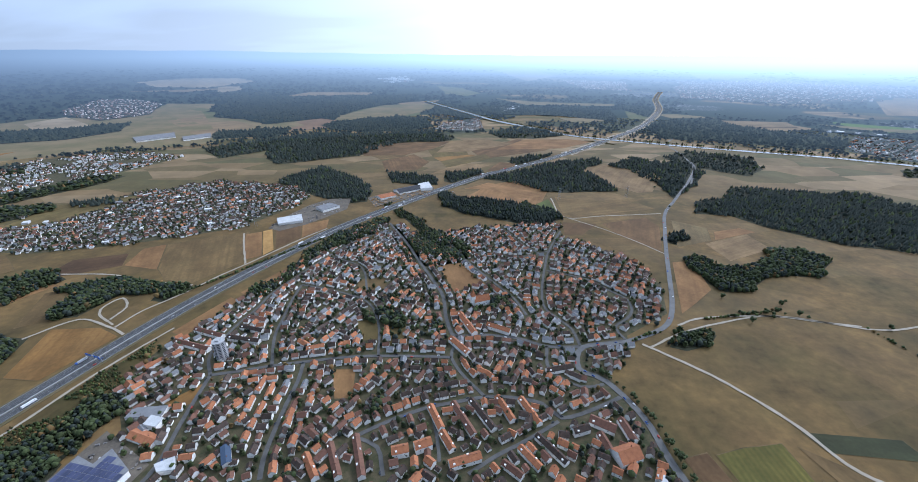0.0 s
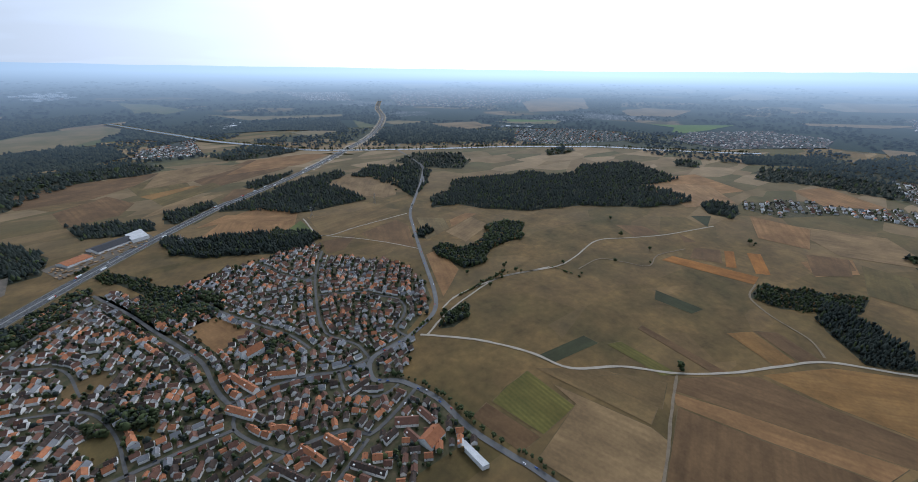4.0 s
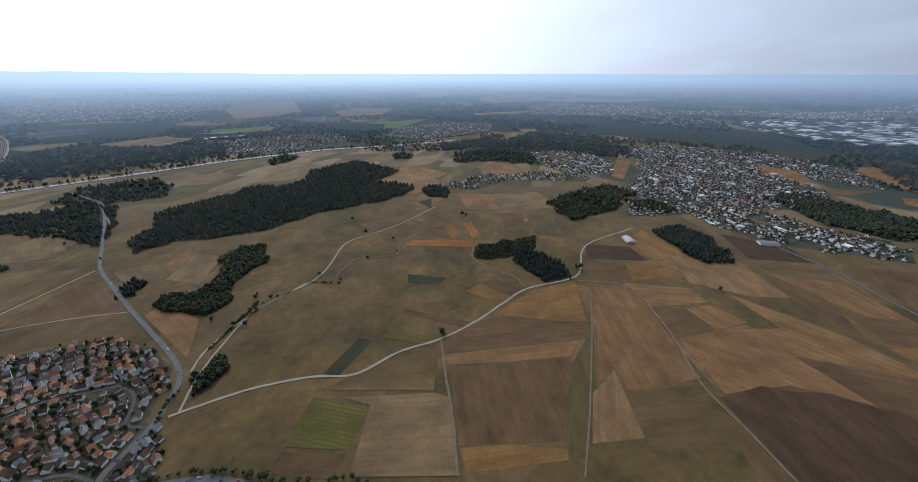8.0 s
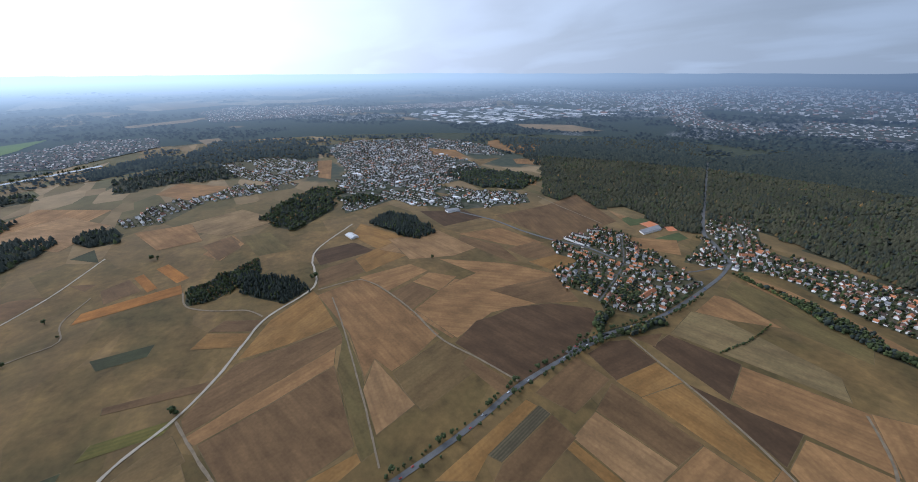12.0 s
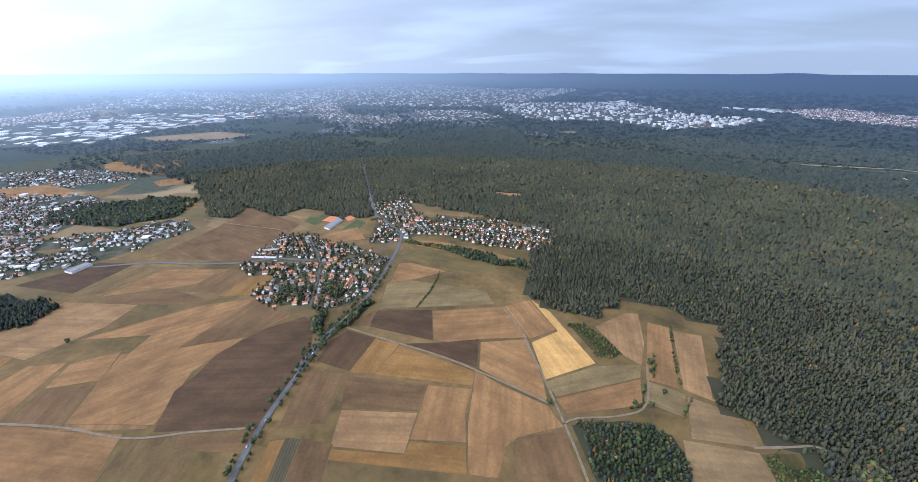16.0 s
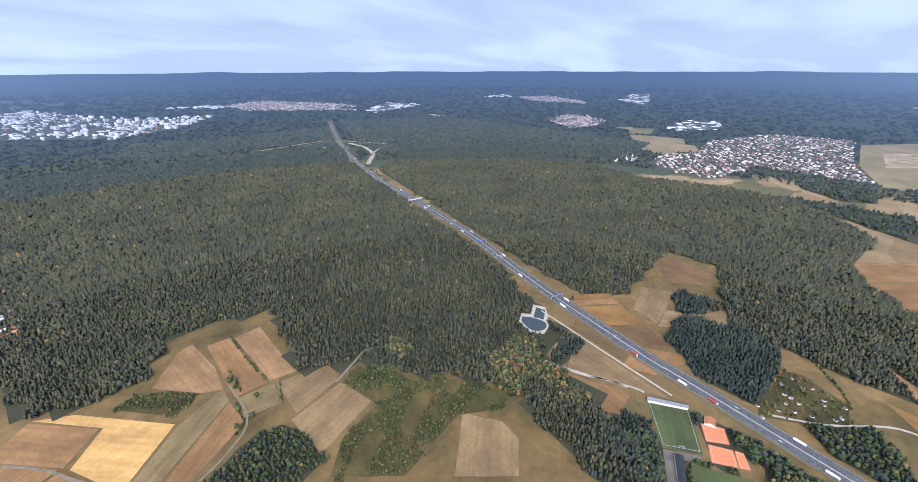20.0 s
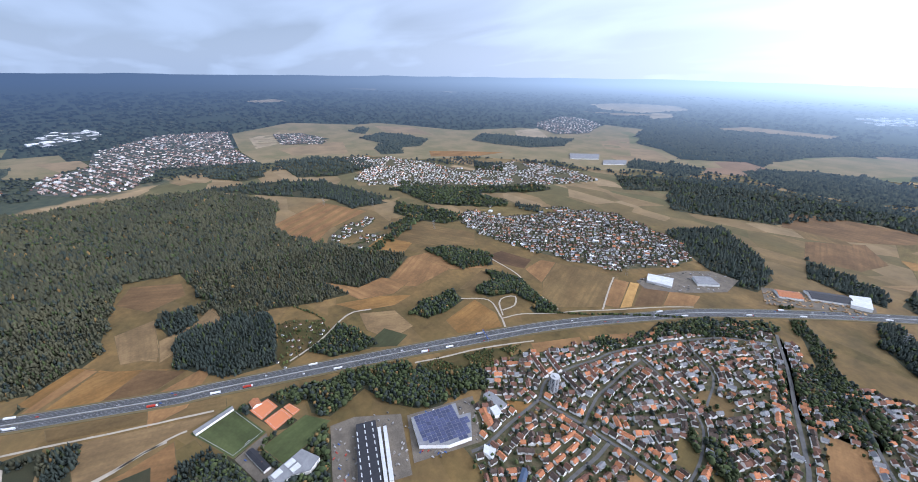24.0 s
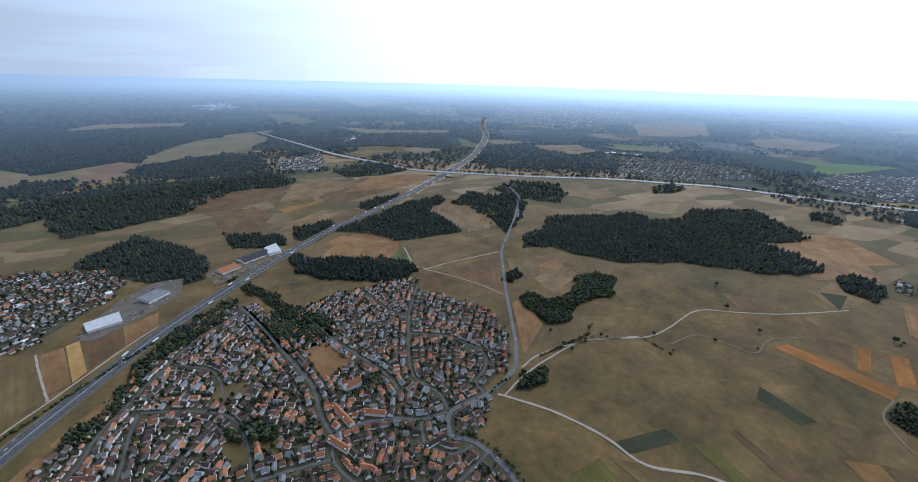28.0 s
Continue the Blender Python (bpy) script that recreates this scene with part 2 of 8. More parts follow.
def ground_material():
    """Dry grassland with faint plots near by, and woods past two kilometres."""
    m = material("dry_grassland", (0.066, 0.047, 0.014), (0.162, 0.096, 0.032), 0.005, fine=0.8, detail=10, third=(0.060, 0.060, 0.018))
    n, l = m.node_tree.nodes, m.node_tree.links
    b = n["Principled BSDF"]
    near = b.inputs["Base Color"].links[0].from_socket
    co = n.new("ShaderNodeTexCoord")
    km = n.new("ShaderNodeVectorMath"); km.operation = "SCALE"; km.inputs["Scale"].default_value = 0.001
    l.new(co.outputs["Object"], km.inputs[0])
    size = n.new("ShaderNodeVectorMath"); size.operation = "LENGTH"; l.new(km.outputs[0], size.inputs[0])
    wooded = n.new("ShaderNodeAttribute"); wooded.attribute_name = "wooded"
    none = n.new("ShaderNodeValue"); none.outputs[0].default_value = -0.5
    land, _ = land_cover(n, l, km.outputs[0], wooded.outputs["Fac"], none.outputs[0])
    share = n.new("ShaderNodeMapRange")
    for k, v in (("From Min", 1.2), ("From Max", 2.2), ("To Min", 0.15), ("To Max", 1.0)):
        share.inputs[k].default_value = v
    l.new(size.outputs["Value"], share.inputs["Value"])
    mott = n.new("ShaderNodeTexNoise"); mott.inputs["Scale"].default_value, mott.inputs["Detail"].default_value, mott.inputs["Roughness"].default_value = 14, 9, 0.72
    l.new(km.outputs[0], mott.inputs["Vector"])
    span = n.new("ShaderNodeMapRange")
    for k, v in (("From Min", 0.3), ("From Max", 0.7), ("To Min", 0.52), ("To Max", 1.48)):
        span.inputs[k].default_value = v
    l.new(mott.outputs["Fac"], span.inputs["Value"])
    patch = n.new("ShaderNodeVectorMath"); patch.operation = "SCALE"
    l.new(near, patch.inputs[0]); l.new(span.outputs[0], patch.inputs["Scale"])
    near = patch.outputs[0]
    mx = n.new("ShaderNodeMix"); mx.data_type = "RGBA"
    l.new(share.outputs[0], mx.inputs["Factor"]); l.new(near, mx.inputs["A"]); l.new(land, mx.inputs["B"])
    l.new(mx.outputs["Result"], b.inputs["Base Color"])
    return m


M["ground"] = ground_material()
FIELD = {  # colour, second colour, stripe spacing, stripe amount, stripe colour
    "tan": ((0.337, 0.199, 0.097), (0.268, 0.153, 0.074), 9, 0.5, (0.214, 0.126, 0.061)),
    "pale": ((0.369, 0.233, 0.127), (0.289, 0.177, 0.092), 8, 0.55, (0.235, 0.145, 0.078)),
    "rose": ((0.296, 0.184, 0.100), (0.240, 0.148, 0.082), 11, 0.4, (0.205, 0.125, 0.072)),
    "brown": ((0.198, 0.109, 0.055), (0.155, 0.085, 0.044), 9, 0.45, (0.123, 0.070, 0.037)),
    "darkbrown": ((0.112, 0.060, 0.033), (0.091, 0.050, 0.029), 10, 0.4, (0.073, 0.041, 0.024)),
    "ochre": ((0.330, 0.185, 0.066), (0.251, 0.150, 0.060), 7, 0.45, (0.203, 0.112, 0.035)),
    "orange": ((0.396, 0.179, 0.046), (0.332, 0.150, 0.041), 6, 0.4, (0.268, 0.116, 0.037)),
    "yellow": ((0.455, 0.285, 0.115), (0.385, 0.238, 0.095), 11, 0.35, (0.353, 0.199, 0.064)),
    "olive": ((0.205, 0.138, 0.066), (0.165, 0.118, 0.058), 9, 0.4, (0.134, 0.095, 0.039)),
    "grass": ((0.182, 0.138, 0.06), (0.140, 0.114, 0.048), 10, 0.35, (0.187, 0.131, 0.051)),
    "green": ((0.086, 0.102, 0.026), (0.070, 0.087, 0.024), 8, 0.3, (0.096, 0.097, 0.033)),
    "grey": ((0.241, 0.179, 0.097), (0.187, 0.147, 0.078), 9, 0.45, (0.257, 0.179, 0.092)),
    "turf": ((0.058, 0.072, 0.024), (0.068, 0.080, 0.028), 10, 0.4, (0.048, 0.062, 0.02)),
    "scrub": ((0.066, 0.066, 0.021), (0.125, 0.088, 0.038), 30, 0.1, (0.086, 0.087, 0.028)),
    "crops": ((0.135, 0.116, 0.030), (0.105, 0.098, 0.027), 7, 0.75, (0.059, 0.070, 0.018)),
    "hedge": ((0.037, 0.041, 0.017), (0.048, 0.049, 0.020), 6, 0.3, (0.032, 0.034, 0.015)),
    "vines": ((0.107, 0.082, 0.046), (0.096, 0.073, 0.041), 4.2, 0.95, (0.019, 0.029, 0.011)),
    "strips": ((0.300, 0.165, 0.083), (0.268, 0.150, 0.074), 45, 0.85, (0.139, 0.121, 0.046)),
}
for key, (a, b, gap, amount, line) in FIELD.items():
    dry = 0.92 if key in ("yellow", "turf", "green", "crops", "hedge", "vines") else 0.64
    a, b, line = (tuple(v * dry * w for v, w in zip(q, (1.0, 1.04, 0.86) if key in ("brown", "darkbrown", "rose") else (1.03, 0.955, 0.77) if key not in ("turf", "green", "vines", "hedge") else (1.0, 1.0, 1.0))) for q in (a, b, line))
    M[key] = material("field_" + key, a, b, 0.014, fine=0.5, stripes=(gap, amount, line, 1.0) if key in ("crops", "vines", "strips") else (gap * 1.9, amount * 1.1, line, 6.0), piece=0.10, detail=7)
M["floor_litter"] = material("forest_floor", (0.028, 0.032, 0.016), (0.045, 0.04, 0.02), 0.03)
M["asphalt"] = material("asphalt", (0.085, 0.083, 0.08), (0.115, 0.112, 0.107), 0.05, 0.62, fine=0.3)
M["motorway"] = material("motorway_asphalt", (0.052, 0.052, 0.052), (0.07, 0.07, 0.069), 0.05, 0.72, fine=0.25)
M["street"] = material("worn_street_asphalt", (0.082, 0.079, 0.075), (0.118, 0.113, 0.106), 0.06, 0.95, fine=0.4)
M["dirt"] = material("earth_track", (0.20, 0.155, 0.10), (0.14, 0.108, 0.07), 0.08, fine=0.5)
M["gravel"] = material("pale_gravel", (0.36, 0.31, 0.24), (0.29, 0.25, 0.19), 0.08, fine=0.4)
M["white_line"] = material("road_paint", (0.42, 0.42, 0.42), (0.34, 0.34, 0.34), 0.5, 0.8)
M["verge"] = material("dry_verge", (0.10, 0.083, 0.038), (0.135, 0.10, 0.05), 0.03)
M["margin"] = material("grassy_field_margin", (0.055, 0.045, 0.018), (0.15, 0.098, 0.045), 0.02, fine=0.6)
M["fir"] = material("conifer_needles", (0.025, 0.034, 0.028), (0.036, 0.044, 0.034), 0.02, island=0.22, bump=0.2)
M["mixleaf"] = material("broadleaf_foliage", (0.036, 0.05, 0.018), (0.055, 0.066, 0.024), 0.02, island=0.4, bump=0.4)
M["pineleaf"] = material("pine_foliage", (0.045, 0.0465, 0.028), (0.073, 0.069, 0.037), 0.004, island=0.16, bump=0.2, third=(0.103, 0.090, 0.042))
M["autumn"] = material("turning_foliage", (0.17, 0.10, 0.036), (0.125, 0.092, 0.034), 0.02, island=0.4)
M["scrubleaf"] = material("scrub_leaves", (0.075, 0.10, 0.028), (0.10, 0.115, 0.035), 0.02, island=0.35)
M["bark"] = material("bark", (0.06, 0.045, 0.032), (0.08, 0.06, 0.045), 2.0)
M["plaster"] = material("white_plaster", (0.88, 0.865, 0.83), (0.78, 0.75, 0.70), 0.3, island=0.14, piece=0.12)
M["tile_orange"] = material("orange_roof_tiles", (0.42, 0.172, 0.078), (0.30, 0.118, 0.058), 0.25, 0.9, island=0.28, piece=0.18)
M["tile_red"] = material("red_brown_roof_tiles", (0.19, 0.095, 0.062), (0.13, 0.068, 0.048), 0.25, 0.92, island=0.28, piece=0.18)
M["tile_dark"] = material("dark_roof_tiles", (0.048, 0.036, 0.030), (0.098, 0.070, 0.053), 0.25, 0.95, island=0.35, piece=0.25)
M["brick"] = material("chimney_brick", (0.25, 0.12, 0.08), (0.2, 0.1, 0.07), 1.0)
M["concrete"] = material("grey_concrete", (0.42, 0.42, 0.42), (0.36, 0.36, 0.35), 0.2)
M["sheet"] = material("white_sheet_roof", (0.54, 0.54, 0.53), (0.42, 0.42, 0.41), 0.1, 0.6)
M["glass"] = material("window_glass", (0.03, 0.035, 0.045), (0.04, 0.045, 0.055), 0.5, 0.12)
M["clay"] = material("orange_clay", (0.50, 0.175, 0.075), (0.46, 0.16, 0.07), 0.1, fine=0.2)
M["gardens"] = material("gardens_and_yards", (0.040, 0.044, 0.018), (0.098, 0.076, 0.042), 0.09, fine=1.0, detail=8, third=(0.145, 0.125, 0.108))
M["yard"] = material("paved_yard", (0.10, 0.085, 0.066), (0.15, 0.125, 0.095), 0.05, fine=0.8)
M["solar"] = material("blue_solar_panels", (0.045, 0.052, 0.10), (0.065, 0.072, 0.13), 0.2, 0.3, piece=0.25)
M["bitumen"] = material("black_roof", (0.022, 0.022, 0.026), (0.03, 0.03, 0.033), 0.2, 0.6)
M["grey_roof"] = material("grey_flat_roof", (0.17, 0.17, 0.175), (0.22, 0.22, 0.22), 0.1, 0.8)
M["blue_roof"] = material("blue_grey_sheet_roof", (0.05, 0.075, 0.12), (0.06, 0.085, 0.13), 0.1, 0.5)
M["median"] = material("median_strip", (0.13, 0.125, 0.11), (0.18, 0.17, 0.15), 0.1)
M["steel"] = material("galvanised_steel", (0.35, 0.36, 0.37), (0.3, 0.31, 0.32), 0.5, 0.5, metal=0.6)
M["sign_blue"] = material("blue_sign", (0.02, 0.12, 0.5), (0.02, 0.11, 0.46), 0.5, 0.5)
M["rubber"] = material("tyre_rubber", (0.02, 0.02, 0.02), (0.025, 0.025, 0.025), 1.0)
M["paint_white"] = material("white_vehicle_paint", (0.75, 0.75, 0.75), (0.7, 0.7, 0.7), 0.5, 0.35)
M["paint_red"] = material("red_vehicle_paint", (0.42, 0.05, 0.03), (0.4, 0.05, 0.03), 0.5, 0.35)
M["paint_dark"] = material("dark_vehicle_paint", (0.03, 0.035, 0.045), (0.035, 0.04, 0.05), 0.5, 0.3)
M["paint_silver"] = material("silver_vehicle_paint", (0.4, 0.41, 0.42), (0.38, 0.39, 0.4), 0.5, 0.3)
M["paint_blue"] = material("blue_vehicle_paint", (0.04, 0.10, 0.32), (0.04, 0.10, 0.3), 0.5, 0.35)
M["basin"] = material("basin_water", (0.03, 0.045, 0.05), (0.04, 0.055, 0.06), 0.02, 0.15)
M["water"] = material("canal_water", (0.09, 0.11, 0.12), (0.11, 0.13, 0.14), 0.02, 0.22)

# ---- helpers for building ----


def sheet_object(name, verts, faces, mats, parent=None, smooth=False, index=None):
    me = bpy.data.meshes.new(name)
    me.from_pydata(verts, [], faces)
    for m in (mats if isinstance(mats, (list, tuple)) else [mats]):
        me.materials.append(m)
    if index is not None:
        me.polygons.foreach_set("material_index", index)
    if smooth:
        me.polygons.foreach_set("use_smooth", [True] * len(me.polygons))
    me.update()
    ob = new(name, me)
    if parent:
        ob.parent = parent
    return ob


def part(name, bm, mat, parent, label=""):
    me = bpy.data.meshes.new(name)
    bm.to_mesh(me)
    bm.free()
    me.materials.append(mat)
    ob = new(name, me)
    ob.parent = parent
    return tagged(ob, label) if label else ob


def tri_mesh(name, v, f, mats, smooth=True, index=None):
    """A mesh of triangles from arrays."""
    me = bpy.data.meshes.new(name)
    me.vertices.add(len(v)); me.vertices.foreach_set("co", np.ascontiguousarray(v, np.float32).ravel())
    me.loops.add(f.size); me.loops.foreach_set("vertex_index", np.ascontiguousarray(f, np.int32).ravel())
    me.polygons.add(len(f)); me.polygons.foreach_set("loop_start", np.arange(0, f.size, 3, dtype=np.int32))
    for m in mats:
        me.materials.append(m)
    if index is not None:
        me.polygons.foreach_set("material_index", np.ascontiguousarray(index, np.int32))
    me.polygons.foreach_set("use_smooth", np.full(len(f), smooth))
    me.update(calc_edges=True)
    return new(name, me)


def box(bm, x0, y0, z0, x1, y1, z1):
    v = [bm.verts.new(p) for p in ((x0, y0, z0), (x1, y0, z0), (x1, y1, z0), (x0, y1, z0), (x0, y0, z1), (x1, y0, z1), (x1, y1, z1), (x0, y1, z1))]
    for q in ((0, 3, 2, 1), (4, 5, 6, 7), (0, 1, 5, 4), (1, 2, 6, 5), (2, 3, 7, 6), (3, 0, 4, 7)):
        bm.faces.new([v[i] for i in q])


R0, R1 = 3400.0, 5250.0
RIM = ((0, 492), (25, 474), (45, 456), (60, 450), (90, 465), (120, 480), (180, 500), (240, 518), (290, 524), (330, 533), (345, 515), (360, 492))


def rim_height(x, y):
    b = np.degrees(np.arctan2(x, y)) % 360
    return np.interp(b, [r[0] for r in RIM], [r[1] for r in RIM])


def far(x, y, z=0.0):
    """Where a point of the wide land stands: past 3.4 km it lies on the rising rim of the backdrop, drawn in and smaller in proportion."""
    d = np.hypot(x, y)
    r = np.where(d > R0, R1 - (R1 - R0) * np.exp(-(np.maximum(d, R0) - R0) / (R1 - R0)), d)
    k = np.where(d > 1e-6, r / np.maximum(d, 1e-6), 1.0)
    return x * k, y * k, rim_height(x, y) * (1 - k) + z * k, k


def inside(px, py, poly):
    hit = np.zeros(px.shape, bool)
    for (x0, y0), (x1, y1) in zip(poly, poly[1:] + poly[:1]):
        c = ((y0 > py) != (y1 > py))
        with np.errstate(divide="ignore", invalid="ignore"):
            hit ^= c & (px < (x1 - x0) * (py - y0) / (y1 - y0 + 1e-12) + x0)
    return hit


def near_line(px, py, pts, w):
    hit = np.zeros(px.shape, bool)
    for (x0, y0), (x1, y1) in zip(pts, pts[1:]):
        dx, dy = x1 - x0, y1 - y0
        u = np.clip(((px - x0) * dx + (py - y0) * dy) / (dx * dx + dy * dy + 1e-9), 0, 1)
        hit |= np.hypot(px - x0 - u * dx, py - y0 - u * dy) < w
    return hit


def glide(pts, step=12.0):
    """A smooth line through the points."""
    p = np.array(pts, float)
    p = np.vstack([2 * p[0] - p[1], p, 2 * p[-1] - p[-2]])
    out = []
    for i in range(1, len(p) - 2):
        n = max(2, int(np.hypot(*(p[i + 1] - p[i])) / step))
        for u in np.linspace(0, 1, n, endpoint=False):
            a, b, c, d = p[i - 1], p[i], p[i + 1], p[i + 2]
            out.append(0.5 * (2 * b + (c - a) * u + (2 * a - 5 * b + 4 * c - d) * u * u + (3 * b - a - 3 * c + d) * u ** 3))
    out.append(p[-2])
    return np.array(out)


def ribbon(name, pts, width, z, mat, shift=0.0, parent=None, deep=0.3, ragged=0.0):
    """A slab of road that follows the points."""
    c = glide(pts)
    t = np.gradient(c, axis=0)
    t /= np.linalg.norm(t, axis=1)[:, None] + 1e-9
    s = np.stack([-t[:, 1], t[:, 0]], 1)
    rng = np.random.default_rng(len(pts) * 7 + int(abs(c[0, 0])))
    wob = 1 + ragged * (rng.random((len(c), 2)) - 0.5)
    a, b = c + s * (shift + width / 2 * wob[:, :1]), c + s * (shift - width / 2 * wob[:, 1:])
    n = len(c)
    verts, faces = [], []
    for k in range(n):
        verts += [(*a[k], z), (*b[k], z), (*a[k], z - deep), (*b[k], z - deep)]
    for k in range(n - 1):
        i, j = 4 * k, 4 * k + 4
        faces += [(i, i + 1, j + 1, j), (i, j, j + 2, i + 2), (i + 1, i + 3, j + 3, j + 1)]
    v = np.array(verts)
    fx, fy, fz, kk = far(v[:, 0], v[:, 1], v[:, 2] + np.clip((np.hypot(v[:, 0], v[:, 1]) - 2800) / 600, 0, 1) * 10)
    return sheet_object(name, np.stack([fx, fy, fz], 1).tolist(), faces, mat, parent)

# ---- the land ----
rings = [0, 400, 800, 1200, 1600, 2000, 2400, 2800, 3200, 3420]
verts, faces, SEG = [(0, 0, 0)], [], 96
for r in rings[1:]:
    verts += [(r * math.sin(2 * math.pi * k / SEG), r * math.cos(2 * math.pi * k / SEG), 0) for k in range(SEG)]
faces = [(0, 1 + (k + 1) % SEG, 1 + k) for k in range(SEG)]
for i in range(len(rings) - 2):
    a = 1 + i * SEG
    faces += [(a + k, a + (k + 1) % SEG, a + SEG + (k + 1) % SEG, a + SEG + k) for k in range(SEG)]
ground = tagged(sheet_object("ground", verts, faces, M["ground"]), "dry olive and tan late summer grassland", "ground", kind="structure")
gx, gy = np.array([v[0] for v in verts]), np.array([v[1] for v in verts])
g_bear, g_dist = np.degrees(np.arctan2(gx, gy)) % 360, np.hypot(gx, gy)
FOREST = ((0, 20, 60, 100, 130, 160, 180, 262, 275, 315, 345, 360), (0.0, 0.06, 0.05, 0.03, 0.06, 0.12, 0.20, 0.20, -0.05, -0.02, 0.0, 0.0))
woodiness = np.interp(g_dist, (1700, 2700), (-0.3, 0.0)) + np.interp(g_bear, *FOREST) * np.interp(g_dist, (1700, 2500), (0, 1))
att = ground.data.attributes.new("wooded", "FLOAT", "POINT")
att.data.foreach_set("value", woodiness.astype(np.float32))

# the far country: rises to the horizon, with haze painted in as glow
def hazy_material(name, leaf=None, tone=None, speck=None):
    m = bpy.data.materials.new(name)
    m.use_nodes = True
    n, l = m.node_tree.nodes, m.node_tree.links
    n.remove(n["Principled BSDF"])

    def attribute(key):
        x = n.new("ShaderNodeAttribute"); x.attribute_name = key
        return x.outputs["Fac"]
    dif = n.new("ShaderNodeBsdfDiffuse")
    if leaf:
        q = n.new("ShaderNodeNewGeometry")
        r = n.new("ShaderNodeValToRGB")
        r.color_ramp.elements[0].color, r.color_ramp.elements[1].color = (*leaf[0], 1), (*leaf[1], 1)
        if len(leaf) > 2:
            r.color_ramp.elements.new(0.4).color = (*leaf[2], 1)
        l.new(q.outputs["Random Per Island"], r.inputs[0]); l.new(r.outputs["Color"], dif.inputs["Color"])
    elif tone:
        co = n.new("ShaderNodeTexCoord")
        q = n.new("ShaderNodeTexNoise")
        q.inputs["Scale"].default_value, q.inputs["Detail"].default_value, q.inputs["Roughness"].default_value = speck or 0.006, 5, 0.65
        l.new(co.outputs["Object"], q.inputs["Vector"])
        r = n.new("ShaderNodeValToRGB")
        r.color_ramp.elements[0].position, r.color_ramp.elements[1].position = 0.4, 0.6
        r.color_ramp.elements[0].color, r.color_ramp.elements[1].color = (*tone[0], 1), (*tone[1], 1)
        l.new(q.outputs["Fac"], r.inputs[0]); l.new(r.outputs["Color"], dif.inputs["Color"])
    else:
        uv = n.new("ShaderNodeUVMap"); uv.uv_map = "land"
        land, _ = land_cover(n, l, uv.outputs[0], attribute("wooded"), attribute("built"))
        l.new(land, dif.inputs["Color"])
    # painted haze: a surface glow, blue, and much brighter and whiter under the sun
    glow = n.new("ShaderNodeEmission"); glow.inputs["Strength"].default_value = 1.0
    lit = n.new("ShaderNodeVectorMath"); lit.operation = "SCALE"; lit.inputs[0].default_value = HAZE_GLOW_SUNWARD
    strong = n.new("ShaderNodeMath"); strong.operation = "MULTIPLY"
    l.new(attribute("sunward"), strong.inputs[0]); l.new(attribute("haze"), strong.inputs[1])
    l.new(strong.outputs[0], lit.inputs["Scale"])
    both = n.new("ShaderNodeVectorMath"); both.operation = "ADD"; both.inputs[0].default_value = HAZE_GLOW
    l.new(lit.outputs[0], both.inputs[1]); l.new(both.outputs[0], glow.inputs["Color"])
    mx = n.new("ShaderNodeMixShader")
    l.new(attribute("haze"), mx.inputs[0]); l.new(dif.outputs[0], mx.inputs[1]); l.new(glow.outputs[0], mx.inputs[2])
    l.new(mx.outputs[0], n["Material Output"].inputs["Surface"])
    return m


HAZE_GLOW, HAZE_GLOW_SUNWARD = (0.19, 0.31, 0.52), (2.9, 3.7, 4.4)


# how much haze is painted on at a place, by true distance and bearing
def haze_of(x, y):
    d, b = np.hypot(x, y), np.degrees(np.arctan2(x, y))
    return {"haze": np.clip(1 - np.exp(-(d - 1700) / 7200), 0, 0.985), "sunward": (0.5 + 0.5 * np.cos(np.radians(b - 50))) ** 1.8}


def set_layers(ob, layers):
    for key, values in layers.items():
        a = ob.data.attributes.new(key, "FLOAT", "POINT")
        a.data.foreach_set("value", np.asarray(values, np.float32))


dist = [R0 - 10 if k == 0 else R0 * 1.041 ** k for k in range(82)]
SEG = 480
bx, by = [], []
for d in dist:
    a = np.arange(SEG) * 2 * math.pi / SEG
    bx.append(d * np.sin(a)); by.append(d * np.cos(a))
bx, by = np.concatenate(bx), np.concatenate(by)
fx, fy, fz, fk = far(bx, by, 0.0)
# low wooded hills along the skyline
skyline = np.array([noise.noise(Vector((x / 9000, y / 9000, 3.0))) + 0.5 * noise.noise(Vector((x / 3200, y / 3200, 1.0))) for x, y in zip(bx, by)])
fz = fz + np.maximum(skyline, -0.1) * 12 * np.clip((np.hypot(bx, by) - 15000) / 9000, 0, 1)
faces = []
for i in range(len(dist) - 1):
    a = i * SEG
    faces += [(a + k, a + (k + 1) % SEG, a + SEG + (k + 1) % SEG, a + SEG + k) for k in range(SEG)]
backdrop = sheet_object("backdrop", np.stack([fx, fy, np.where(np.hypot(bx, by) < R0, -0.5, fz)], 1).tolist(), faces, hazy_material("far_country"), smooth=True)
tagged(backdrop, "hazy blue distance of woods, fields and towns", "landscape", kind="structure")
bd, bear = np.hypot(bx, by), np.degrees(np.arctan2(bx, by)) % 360
